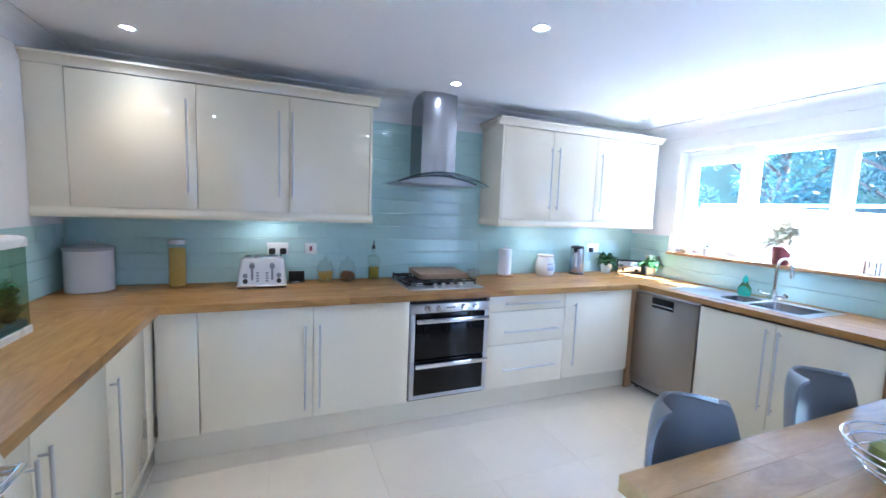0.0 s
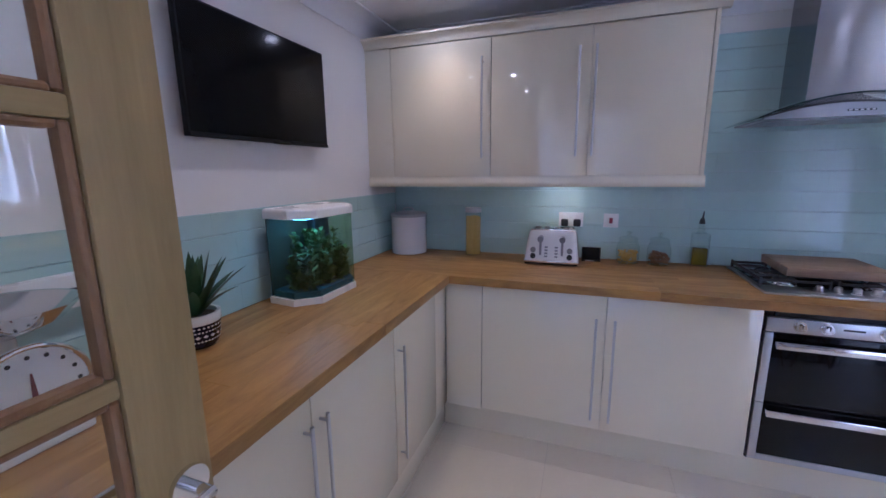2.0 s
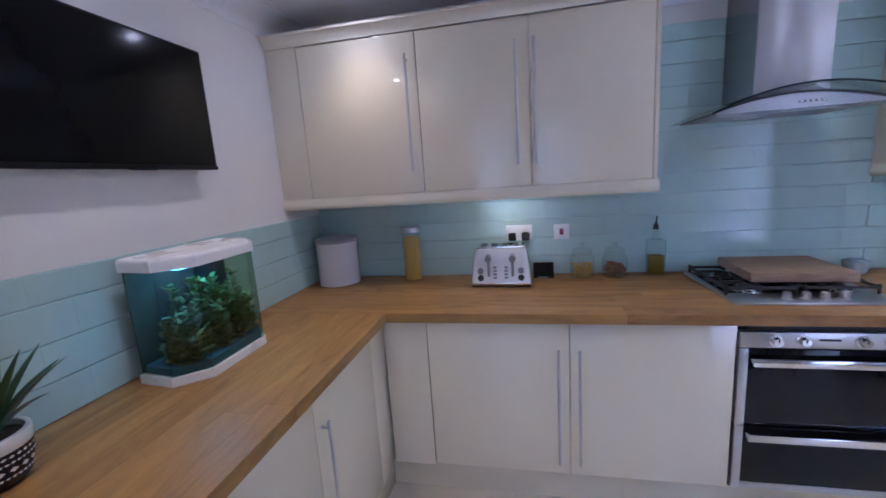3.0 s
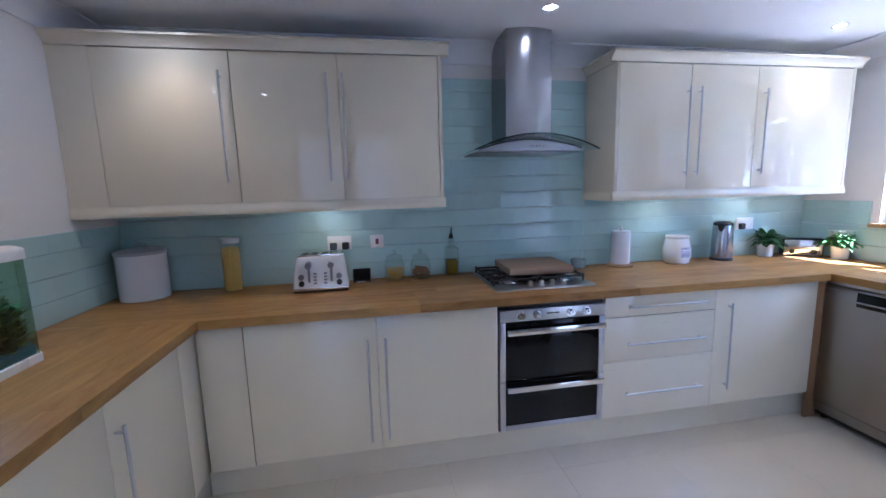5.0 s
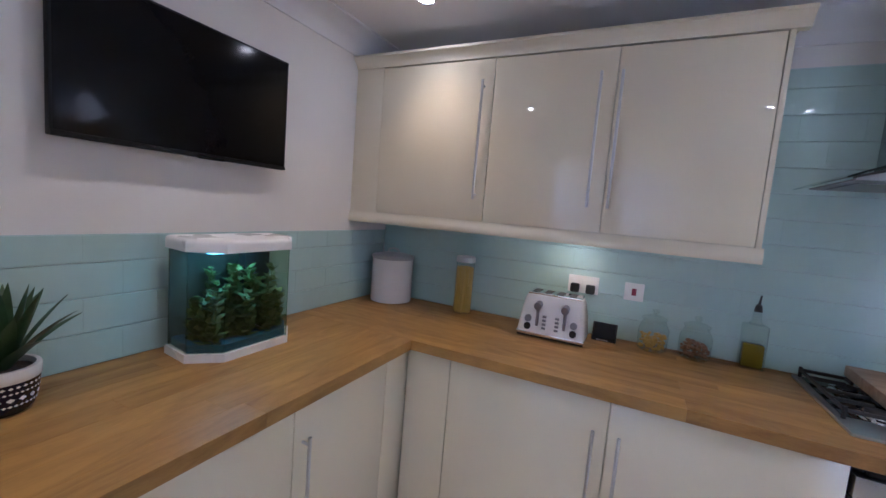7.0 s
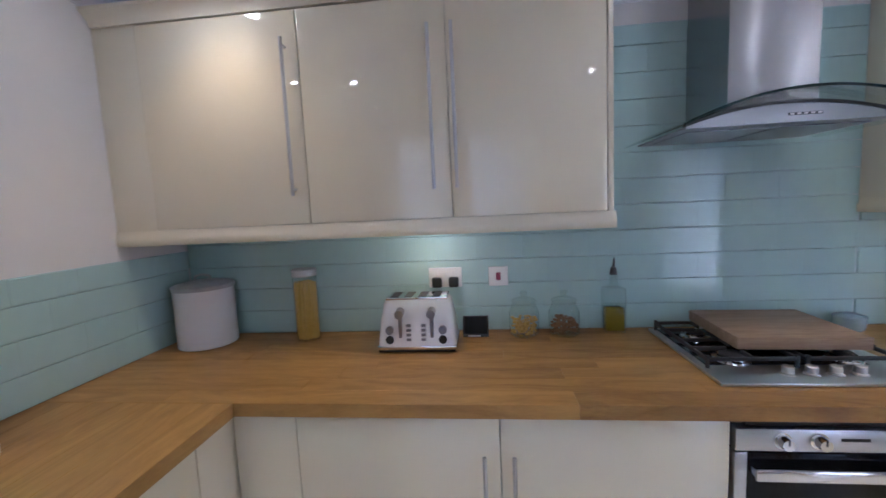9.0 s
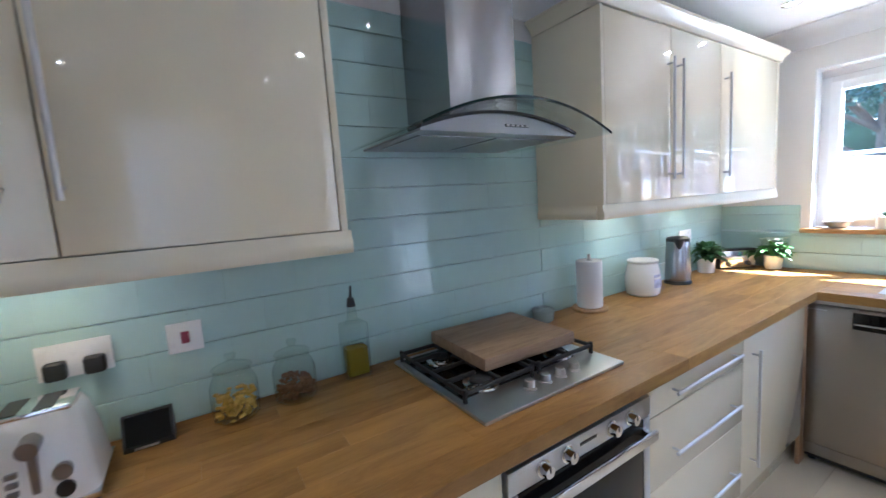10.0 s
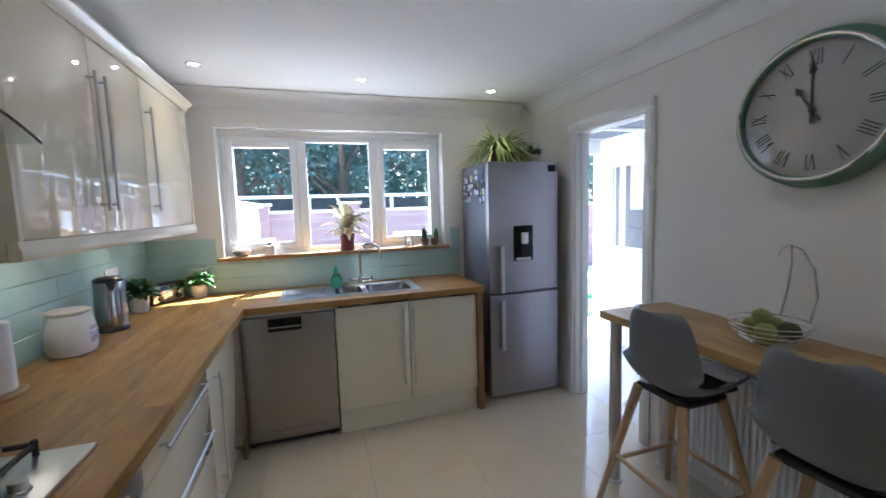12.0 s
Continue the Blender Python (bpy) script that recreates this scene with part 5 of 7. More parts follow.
def pot_plant(name, x, y, z, r, h, pot_mat, leaf_mat, count, length, width, seed, label, limit, blooms=0, pot_label=""):
    th = thing(name, (x, y, z), label, "potted plant")
    part("pot", lathe(B(), (x, y, z), [(0.0, 0.0), (r * 0.82, 0.0), (r * 0.86, 0.004), (r, h - 0.002), (r * 0.97, h), (r * 0.9, h), (r * 0.88, h - 0.012)], 32), pot_mat, th, pot_label)
    part("soil", lathe(B(), (x, y, z), [(r * 0.885, h - 0.012), (0, h - 0.008)], 20), M_SOIL, th)
    q = random.Random(seed)
    for clump in range(4):
        bm = B()
        for k in range(count // 4):
            a, e = q.uniform(0, 6.28), q.uniform(0.15, 1.35)
            rr = r * 0.6 * math.sqrt(q.random())
            ln = length * q.uniform(0.6, 1.1)
            base = Vector((x + rr * math.cos(a), y + rr * math.sin(a), z + h + q.uniform(-0.01, length * 0.5)))
            way = Vector((math.cos(a) * math.cos(e), math.sin(a) * math.cos(e), math.sin(e)))
            tip = base + way * ln
            if tip.x > limit[0] or tip.y > limit[1]:
                way = Vector((-abs(way.x), -abs(way.y), way.z))
            leaf_shape(bm, base, way, ln, width * q.uniform(0.7, 1.2), q.uniform(0.2, 0.7))
        part("foliage", bm, leaf_mat, th)
    for k in range(blooms):
        a, rr = q.uniform(0, 6.28), r * 1.2 * math.sqrt(q.random())
        c = Vector((min(x + rr * math.cos(a), limit[0] - 0.01), min(y + rr * math.sin(a), limit[1] - 0.01), z + h + length * q.uniform(0.5, 1.0)))
        bm = B()
        for j in range(5):
            b = j * 1.2566
            leaf_shape(bm, c, (math.cos(b), math.sin(b), 0.35), 0.020, 0.009, 0.2)
        part("flower", bm, M_BLOOM, th, "small white flower")
    return th


pot_plant("potted_plant", 3.225, 3.15, WT, 0.055, 0.095, M_CERAM, M_LEAF, 110, 0.11, 0.021, 11, "dark leafy plant in a white pot on the worktop", (3.36, N - 0.02))
pot_plant("flowering_plant", 3.572, 2.905, WT, 0.052, 0.088, M_CERAM, material("fresh_leaf", (0.10, 0.24, 0.06), 0.5, vary=0.3, scale=30), 140, 0.11, 0.019, 12, "white flowering plant in a pale pot by the window", (E - 0.015, 3.1), 90)
rd = thing("radio", (3.475, 3.095, WT), "small silver radio with two round controls", "radio")
for nm, bm, mm, lb in (("case", box(B(), 3.355, 3.595, 3.05, 3.13, WT, WT + 0.130, 0.008), M_BLACK, "dark case"),
                       ("front", box(B(), 3.363, 3.587, 3.046, 3.0505, WT + 0.008, WT + 0.122, 0.002), M_CHROME, "shiny silver front"),
                       ("top", box(B(), 3.36, 3.59, 3.055, 3.125, WT + 0.129, WT + 0.133, 0.001), M_BLACKGL, "dark display")):
    part(nm, spin(bm, (3.475, 3.095, 0), -35), mm, rd, lb)
for kx in (3.41, 3.54):
    part("knob", spin(rod(B(), (kx, 3.046, WT + 0.036), (kx, 3.037, WT + 0.036), 0.016, sides=20), (3.475, 3.095, 0), -35), M_BLACK, rd)

# ================= sink run =================
sk = thing("sink", (3.33, 1.87, WT), "stainless steel one and a half bowl sink with drainer", "sink")
bm = B()
xa, xb, ya, yb = SK
BOWLS = ((1.45, 1.76, 3.16, 3.46), (1.80, 1.985, 3.19, 3.43))
z = WT + 0.004
# rim plates round the two bowls, and the ribbed drainer
for q in ((xa - 0.012, 3.16, ya - 0.012, 2.0), (3.46, xb + 0.012, ya - 0.012, 2.0), (3.16, 3.46, ya - 0.012, 1.45), (3.16, 3.46, 1.76, 1.80), (3.16, 3.46, 1.985, 2.0), (3.16, 3.19, 1.80, 1.985), (3.43, 3.46, 1.80, 1.985)):
    box(bm, q[0], q[1], q[2], q[3], WT + 0.0005, z)
box(bm, xa - 0.012, xb + 0.012, 2.0, yb + 0.012, WT + 0.0005, z - 0.001)
part("rim", bm, M_STEELX, sk, "steel rim and drainer plate", smooth=False)
for y0_, y1_, x0_, x1_ in BOWLS:
    bm = B()
    dep = 0.15
    lev = []
    for zz, ins in ((0.004, 0.0), (-0.02, 0.006), (-dep + 0.03, 0.016), (-dep + 0.006, 0.03), (-dep, 0.05)):
        pts, r = [], 0.045
        cx_, cy_ = (x0_ + x1_) / 2, (y0_ + y1_) / 2
        hx, hy = (x1_ - x0_) / 2 - ins, (y1_ - y0_) / 2 - ins
        r = min(r, hx * 0.9, hy * 0.9)
        for sx_, sy_, a0 in ((1, 1, 0), (-1, 1, 90), (-1, -1, 180), (1, -1, 270)):
            for k in range(5):
                a = radians(a0 + 22.5 * k)
                pts.append(bm.verts.new((cx_ + sx_ * (hx - r) + r * math.cos(a), cy_ + sy_ * (hy - r) + r * math.sin(a), WT + zz)))
        lev.append(pts)
    n = len(lev[0])
    for p, q in zip(lev, lev[1:]):
        for k in range(n):
            bm.faces.new((p[k], p[(k + 1) % n], q[(k + 1) % n], q[k]))
    bm.faces.new(lev[-1])
    bw = part("bowl", bm, M_BOWLSHADE, sk, "deep steel bowl")
    part("waste", lathe(B(), ((x0_ + x1_) / 2, (y0_ + y1_) / 2, WT - dep + 0.001), [(0.035, 0.0), (0.034, 0.003), (0.0, 0.001)], 24), M_CHROME, bw)
for k in range(7):
    part("drainer_rib", box(B(), 3.17 + k * 0.048, 3.182 + k * 0.048, 2.04, yb - 0.02, z - 0.002, z + 0.002, 0.0015), M_STEELX, sk)
tp = thing("mixer_tap", (3.495, 1.78, WT), "chrome swan-neck mixer tap with two lever handles", "tap")
part("body", lathe(B(), (3.495, 1.78, z), [(0.0, 0.0), (0.027, 0.0), (0.027, 0.006), (0.020, 0.012), (0.018, 0.07), (0.013, 0.08), (0.0, 0.08)], 28), M_CHROME, tp)
neck = [(3.495, 1.78, WT + 0.07), (3.495, 1.78, WT + 0.235)]
neck += [(3.495 - 0.055 + 0.055 * math.cos(a), 1.78 - 0.075 + 0.075 * math.cos(a), WT + 0.235 + 0.09 * math.sin(a)) for a in [math.pi * k / 14 for k in range(1, 15)]]
neck += [(3.385, 1.63, WT + 0.20)]
part("spout", tube(B(), neck, 0.010, 14), M_CHROME, tp, "swan-neck spout")
bm = rod(B(), (3.495, 1.70, WT + 0.042), (3.495, 1.86, WT + 0.042), 0.013)
part("crossbar", bm, M_CHROME, tp)
for hy in (1.695, 1.865):
    part("lever", tube(B(), [(3.495, hy, WT + 0.042), (3.492, hy, WT + 0.06), (3.46, hy, WT + 0.068)], 0.007), M_CHROME, tp)
qx, qy = 3.465, 1.965
M_AQUA = glass("aqua_plastic", (0.25, 0.85, 0.72), 0.05, 1.3)
sb = thing("washing_up_bottle", (qx, qy, z), "translucent aqua-green washing-up liquid bottle", "bottle")
part("bottle", lathe(B(), (qx, qy, z), [(0.0, 0.0), (0.036, 0.0), (0.045, 0.015), (0.044, 0.06), (0.030, 0.085), (0.018, 0.10), (0.016, 0.118), (0.0, 0.118)], 28), M_AQUA, sb)
part("cap", lathe(B(), (qx, qy, z), [(0.019, 0.117), (0.019, 0.138), (0.012, 0.142), (0.008, 0.16), (0.0, 0.161)], 20), material("aqua_cap", (0.05, 0.42, 0.36), 0.35), sb, "green cap")

# ---------- on the windowsill ----------
SZ, SX = WIN[2], E + 0.035
solid("shell_dish", lathe(B(), (SX, 2.63, SZ), [(0.0, 0.0), (0.035, 0.0), (0.055, 0.02), (0.068, 0.042), (0.062, 0.042), (0.05, 0.022), (0.0, 0.006)], 12), material("grey_shell", (0.32, 0.30, 0.28), 0.5, vary=0.3, bump=0.4), "scalloped grey dish on the windowsill", "dish")
ca = thing("candle_jar", (SX, 2.435, SZ), "pale glass candle jar with a small plant top", "candle")
part("jar", lathe(B(), (SX, 2.435, SZ), [(0.0, 0.0), (0.036, 0.0), (0.038, 0.004), (0.038, 0.07), (0.034, 0.072)], 24), M_CERAM, ca)
bm = B()
for k in range(14):
    a = k * 2.4
    leaf_shape(bm, (SX, 2.435, SZ + 0.066), (math.cos(a) * 0.5, math.sin(a) * 0.5, 0.8), 0.045, 0.008, 0.2)
part("foliage", bm, M_LEAF, ca)
M_REDPOT = material("red_glazed_pot", (0.17, 0.035, 0.045), 0.35, vary=0.15)
M_CREAMLF = material("variegated_leaf", (0.74, 0.68, 0.50), 0.5, vary=0.25, scale=25)
pot_plant("sill_plant", SX - 0.005, 1.855, SZ, 0.064, 0.135, M_REDPOT, M_CREAMLF, 52, 0.24, 0.034, 21, "pale variegated plant in a dark red pot on the sill", (E + 0.09, 9), 0, "dark red pot")
fm = thing("photo_frame", (SX, 1.345, SZ), "small dark metal lantern frame on the windowsill", "lantern")
bm = B()
for q in ((-0.03, -0.03), (-0.03, 0.024), (0.024, -0.03), (0.024, 0.024)):
    box(bm, SX + q[0], SX + q[0] + 0.006, 1.345 + q[1], 1.345 + q[1] + 0.006, SZ, SZ + 0.11)
box(bm, SX - 0.03, SX + 0.03, 1.315, 1.375, SZ + 0.11, SZ + 0.118, 0.002)
box(bm, SX - 0.03, SX + 0.03, 1.315, 1.375, SZ, SZ + 0.006, 0.002)
part("cage", bm, M_IRON, fm)
part("tealight", rod(B(), (SX, 1.345, SZ + 0.006), (SX, 1.345, SZ + 0.05), 0.02, sides=20), M_CERAM, fm)
for cy, hh in ((1.205, 0.10), (1.115, 0.115)):
    cc = thing("potted_cactus", (SX, cy, SZ), "small green cactus in a brown pot", "potted plant", "cacti on the sill")
    part("pot", lathe(B(), (SX, cy, SZ), [(0.0, 0.0), (0.026, 0.0), (0.034, 0.055), (0.036, 0.06), (0.03, 0.06), (0.0, 0.055)], 24), material("brown_pot", (0.20, 0.12, 0.08), 0.6), cc)
    bm = B()
    for k in range(3 if hh < 0.11 else 1):
        dx = (-0.012, 0.013, 0.0)[k]
        lathe(bm, (SX, cy + dx, SZ + 0.055), [(0.008 if hh < 0.11 else 0.018, 0.0), (0.011 if hh < 0.11 else 0.02, hh * (0.4 + 0.12 * k)), (0.007, hh * (0.75 + 0.12 * k)), (0.0, hh * (0.8 + 0.12 * k))], 10)
    part("stem", bm, M_LEAF, cc)

# ---------- on the fridge ----------
M_SPIDER = material("spider_plant_leaf", (0.40, 0.50, 0.16), 0.5, vary=0.35, scale=20)
sp = thing("spider_plant", (3.34, 0.66, 1.85), "large trailing spider plant in a brown pot on the fridge", "potted plant")
part("pot", lathe(B(), (3.34, 0.66, 1.85), [(0.0, 0.0), (0.055, 0.0), (0.075, 0.11), (0.078, 0.115), (0.07, 0.115), (0.0, 0.10)], 28), material("wicker_pot", (0.16, 0.09, 0.05), 0.8, vary=0.3, scale=60, bump=0.8), sp, "brown wicker pot")
q = random.Random(31)
for clump in range(9):
    bm = B()
    for k in range(22):
        a = q.uniform(0, 6.28)
        e = q.uniform(0.1, 1.1)
        ln = q.uniform(0.2, 0.40)
        way = Vector((math.cos(a) * math.cos(e), math.sin(a) * math.cos(e), math.sin(e)))
        if 3.34 + way.x * ln > E - 0.02:
            way.x = -abs(way.x)
        leaf_shape(bm, (3.34 + 0.03 * math.cos(a), 0.66 + 0.03 * math.sin(a), 1.955), way, ln, 0.011, q.uniform(0.35, 1.0))
    part("foliage", bm, M_SPIDER, sp, "striped arching leaves")
pot_plant("small_potted_plant", 3.30, 0.36, 1.85, 0.045, 0.075, M_CERAM, M_LEAF, 40, 0.08, 0.014, 33, "small green plant in a white pot on the fridge", (E - 0.02, 9))
pot_plant("small_potted_plant", 3.26, 0.46, 1.85, 0.040, 0.07, material("terracotta", (0.36, 0.20, 0.14), 0.8), M_LEAF, 24, 0.05, 0.012, 34, "small plant in a terracotta pot on the fridge", (E - 0.02, 9))
q = random.Random(40)
TONES = [material("magnet_" + n, c, 0.45) for n, c in (("white", (0.7, 0.7, 0.7)), ("blue", (0.08, 0.14, 0.35)), ("red", (0.4, 0.07, 0.06)), ("green", (0.10, 0.25, 0.12)), ("dark", (0.04, 0.04, 0.05)), ("yellow", (0.5, 0.38, 0.10)))]
for k in range(40):
    mx, mz = 3.165 + (k % 9) * 0.050 + q.uniform(-0.010, 0.010), 1.575 + (k // 9) * 0.056 + q.uniform(-0.008, 0.008)
    w, h = q.uniform(0.014, 0.024), q.uniform(0.016, 0.027)
    if mz < 1.60 and 3.22 < mx < 3.44:
        continue
    bm = box(B(), mx - w, mx + w, fb - 0.0028, fb + 0.004, mz - h, mz + h, 0.002)
    mg = solid("fridge_magnet", bm, q.choice((TONES[0], TONES[4], TONES[4], TONES[1], TONES[4], TONES[k % 6])), "small souvenir magnet on the fridge side", "magnet", "fridge magnets")
    if k % 3:
        part("picture", box(B(), mx - w * 0.7, mx + w * 0.7, fb + 0.0042, fb + 0.0055, mz - h * 0.6, mz + h * 0.7), q.choice((TONES[0], TONES[0], TONES[5], TONES[1])), mg, smooth=False)

# ================= bar table side =================
tb = thing("bar_table", (1.42, 0.42, 0), "narrow oak breakfast bar on chrome legs along the wall", "bar table")
staves(tb, 0.84, 2.125, S + 0.004, 0.655, 0.905, 0.945, 0, M_OAKT, 4)
for lx, ly in ((2.06, 0.60), (0.90, 0.60), (2.06, 0.25), (0.90, 0.25)):
    lg = part("leg", rod(B(), (lx, ly, 0.012), (lx, ly, 0.905), 0.030, sides=28), M_SATIN, tb, "round brushed steel leg")
    part("foot_plate", lathe(B(), (lx, ly, 0.0), [(0.0, 0.0), (0.042, 0.0), (0.042, 0.008), (0.033, 0.014), (0.0, 0.014)], 28), M_SATIN, lg)


def stool(cx, cy):
    th = thing("bar_stool", (cx, cy, 0), "grey moulded bar stool with splayed wooden legs", "bar stool", "stools at the breakfast bar")
    prof = [(-0.195, 0.668, 0.165), (-0.185, 0.688, 0.185), (-0.12, 0.690, 0.205), (-0.02, 0.680, 0.215), (0.07, 0.680, 0.205), (0.125, 0.70, 0.203), (0.16, 0.75, 0.202), (0.182, 0.83, 0.200), (0.198, 0.92, 0.186), (0.208, 0.99, 0.168), (0.212, 1.03, 0.148), (0.212, 1.048, 0.124), (0.211, 1.055, 0.090)]
    fine = []
    for k in range(len(prof) - 1):
        p0, p1, p2, p3 = prof[max(k - 1, 0)], prof[k], prof[k + 1], prof[min(k + 2, len(prof) - 1)]
        for i in range(4):
            t = i / 4
            fine.append(tuple(0.5 * (2 * b1 + (c1 - a1) * t + (2 * a1 - 5 * b1 + 4 * c1 - d1) * t * t + (3 * b1 - a1 - 3 * c1 + d1) * t ** 3) for a1, b1, c1, d1 in zip(p0, p1, p2, p3)))
    fine.append(prof[-1])
    bm = B()
    rows_ = []
    for k, (dy, z, w) in enumerate(fine):
        back = min(1.0, max(0.0, (z - 0.69) / 0.14)) if k > 12 else 0.0
        back = back * back * (3 - 2 * back)
        line_ = []
        for j in range(25):
            u = -1 + j / 12
            line_.append(bm.verts.new((cx + w * u, cy + dy - back * 0.085 * abs(u) ** 2.2, z + (1 - back) * 0.075 * abs(u) ** 3.2)))
        rows_.append(line_)
    for p, q in zip(rows_, rows_[1:]):
        for j in range(24):
            bm.faces.new((p[j], p[j + 1], q[j + 1], q[j]))
    bmesh.ops.recalc_face_normals(bm, faces=bm.faces)
    bmesh.ops.solidify(bm, geom=bm.faces[:], thickness=0.010)
    part("shell", bm, M_GREYSH, th, "grey moulded plastic shell")
    pad = B()
    box(pad, cx - 0.15, cx + 0.15, cy - 0.17, cy + 0.10, 0.690, 0.712, 0.010, 3)
    part("seat_pad", pad, M_CUSH, th, "dark padded seat cushion")
    part("under_frame", box(B(), cx - 0.13, cx + 0.13, cy - 0.13, cy + 0.11, 0.645, 0.672, 0.004), M_BLACK, th)
    legs = {}
    for sx_ in (-1, 1):
        for sy_ in (-1, 1):
            top, bot = Vector((cx + sx_ * 0.12, cy + sy_ * 0.11, 0.655)), Vector((cx + sx_ * 0.25, cy + sy_ * 0.225, 0.0))
            legs[sx_, sy_] = (top, bot)
            part("leg", rod(B(), bot, top, 0.014, 0.022, 14), M_LEGWOOD, th, "tapered pale wooden leg")
    for (k1, k2, z) in (((-1, -1), (1, -1), 0.27), ((-1, 1), (1, 1), 0.27), ((-1, -1), (-1, 1), 0.24), ((1, -1), (1, 1), 0.24)):
        a, b = [legs[k][1].lerp(legs[k][0], z / 0.655) for k in (k1, k2)]
        part("footrest", rod(B(), a, b, 0.011, sides=10), M_LEGWOOD, th)
    return th


first = stool(1.71, 0.555)
copy_thing(first, pose(1.115, 0.55, 0, 0, 0, 2))

# wire fruit bowl with a banana hook
bx, by, bz = 1.455, 0.385, 0.945
fb_ = thing("fruit_bowl", (bx, by, bz), "open wire fruit bowl with a tall hanging hook", "fruit bowl")
for r, z in ((0.07, 0.004), (0.095, 0.022), (0.115, 0.043), (0.128, 0.064), (0.138, 0.085)):
    part("wire_ring", tube(B(), [(bx + r * math.cos(a), by + r * math.sin(a), bz + z) for a in [2 * math.pi * k / 40 for k in range(40)]], 0.0028, 8, True), M_CHROME, fb_)
for k in range(8):
    a = 2 * math.pi * k / 8
    part("wire_rib", tube(B(), [(bx + r * math.cos(a), by + r * math.sin(a), bz + z) for r, z in ((0.0, 0.003), (0.07, 0.004), (0.095, 0.022), (0.115, 0.043), (0.128, 0.064), (0.138, 0.085))], 0.002, 6), M_CHROME, fb_)
hook = [(bx - 0.06, by - 0.14, bz + 0.075), (bx - 0.075, by - 0.15, bz + 0.18), (bx - 0.06, by - 0.15, bz + 0.29), (bx - 0.02, by - 0.14, bz + 0.365), (bx + 0.015, by - 0.12, bz + 0.385), (bx + 0.035, by - 0.10, bz + 0.365), (bx + 0.035, by - 0.09, bz + 0.335)]
part("hook", tube(B(), hook, 0.004, 10), M_CHROME, fb_, "curved wire hook")
part("hook", tube(B(), [(bx + 0.05, by - 0.145, bz + 0.08), (bx + 0.03, by - 0.15, bz + 0.20), (bx + 0.015, by - 0.14, bz + 0.31), (bx + 0.005, by - 0.115, bz + 0.378)], 0.004, 10), M_CHROME, fb_)
M_APPLE = material("green_apple", (0.21, 0.23, 0.055), 0.35, vary=0.35, scale=12)
M_AVO = material("avocado_skin", (0.035, 0.05, 0.02), 0.55, vary=0.3, scale=60, bump=0.6)
for dx, dy, dz, r, mm, nm in ((-0.02, 0.05, 0.052, 0.037, M_APPLE, "apple"), (0.055, 0.01, 0.055, 0.036, M_APPLE, "apple"), (0.01, -0.045, 0.058, 0.038, M_APPLE, "apple"), (0.02, 0.012, 0.098, 0.036, M_APPLE, "apple"), (-0.068, -0.01, 0.062, 0.034, M_AVO, "avocado")):
    c = (bx + dx, by + dy, bz + dz - r)
    if nm == "apple":
        ap = thing("apple", c, "green apple lying in the wire bowl", "fruit", "apples in the bowl")
        part("flesh", lathe(B(), c, [(0.0, r * 0.12), (r * 0.4, 0.0), (r * 0.85, r * 0.45), (r, r * 1.05), (r * 0.9, r * 1.55), (r * 0.5, r * 1.9), (r * 0.15, r * 1.82), (0.0, r * 1.7)], 20), mm, ap)
        part("stalk", rod(B(), (c[0], c[1], c[2] + r * 1.7), (c[0] + 0.003, c[1], c[2] + r * 2.15), 0.0015, sides=6), M_PANELOAK, ap)
    else:
        solid("avocado", ball(B(), (c[0], c[1], c[2] + r), r, (1.25, 1, 1)), mm, "dark green avocado in the wire bowl", "fruit")

# wall clock
cx, cz, cr = 1.430, 1.850, 0.265
ck = thing("wall_clock", (cx, S, cz - cr), "large round wall clock with deep green case and Roman numerals", "clock")
M_GREEN = material("sage_green_metal", (0.15, 0.29, 0.22), 0.4, vary=0.1)
bm = B()
ring = []
for r, dy in ((cr - 0.02, 0.001), (cr + 0.012, 0.002), (cr + 0.030, 0.03), (cr + 0.022, 0.065), (cr + 0.004, 0.088), (cr - 0.012, 0.088), (cr - 0.016, 0.075)):
    ring.append([bm.verts.new((cx + r * math.cos(a), S + dy, cz + r * math.sin(a))) for a in [2 * math.pi * k / 72 for k in range(72)]])
for p, q in zip(ring, ring[1:]):
    for k in range(72):
        bm.faces.new((p[k], p[(k + 1) % 72], q[(k + 1) % 72], q[k]))
part("case", bm, M_GREEN, ck, "deep green metal case")
part("rim", tube(B(), [(cx + (cr - 0.004) * math.cos(a), S + 0.088, cz + (cr - 0.004) * math.sin(a)) for a in [2 * math.pi * k / 72 for k in range(72)]], 0.007, 10, True), M_CHROME, ck, "chrome front rim")
face = part("face", rod(B(), (cx, S + 0.045, cz), (cx, S + 0.055, cz), cr - 0.012, sides=72), material("clock_face", (0.48, 0.455, 0.45), 0.6, vary=0.05, scale=5), ck, "pale grey face")
bm = lathe(B(), (0, 0, 0), [(0.0, 0.018), (0.09, 0.0165), (0.17, 0.012), (0.22, 0.007), (cr - 0.012, 0.0)], 72)
bm.transform(Matrix.Translation((cx, S + 0.080, cz)) @ Matrix.Rotation(radians(-90), 4, "X"))
gl = part("glass", bm, pane_glass("clock_glass", (0.90, 0.91, 0.90), 1.5, 1.7), ck, "domed clear glass")
gl.visible_shadow = False
NUM = {1: "I", 2: "II", 3: "III", 4: "IIII", 5: "V", 6: "VI", 7: "VII", 8: "VIII", 9: "IX", 10: "X", 11: "XI", 12: "XII"}
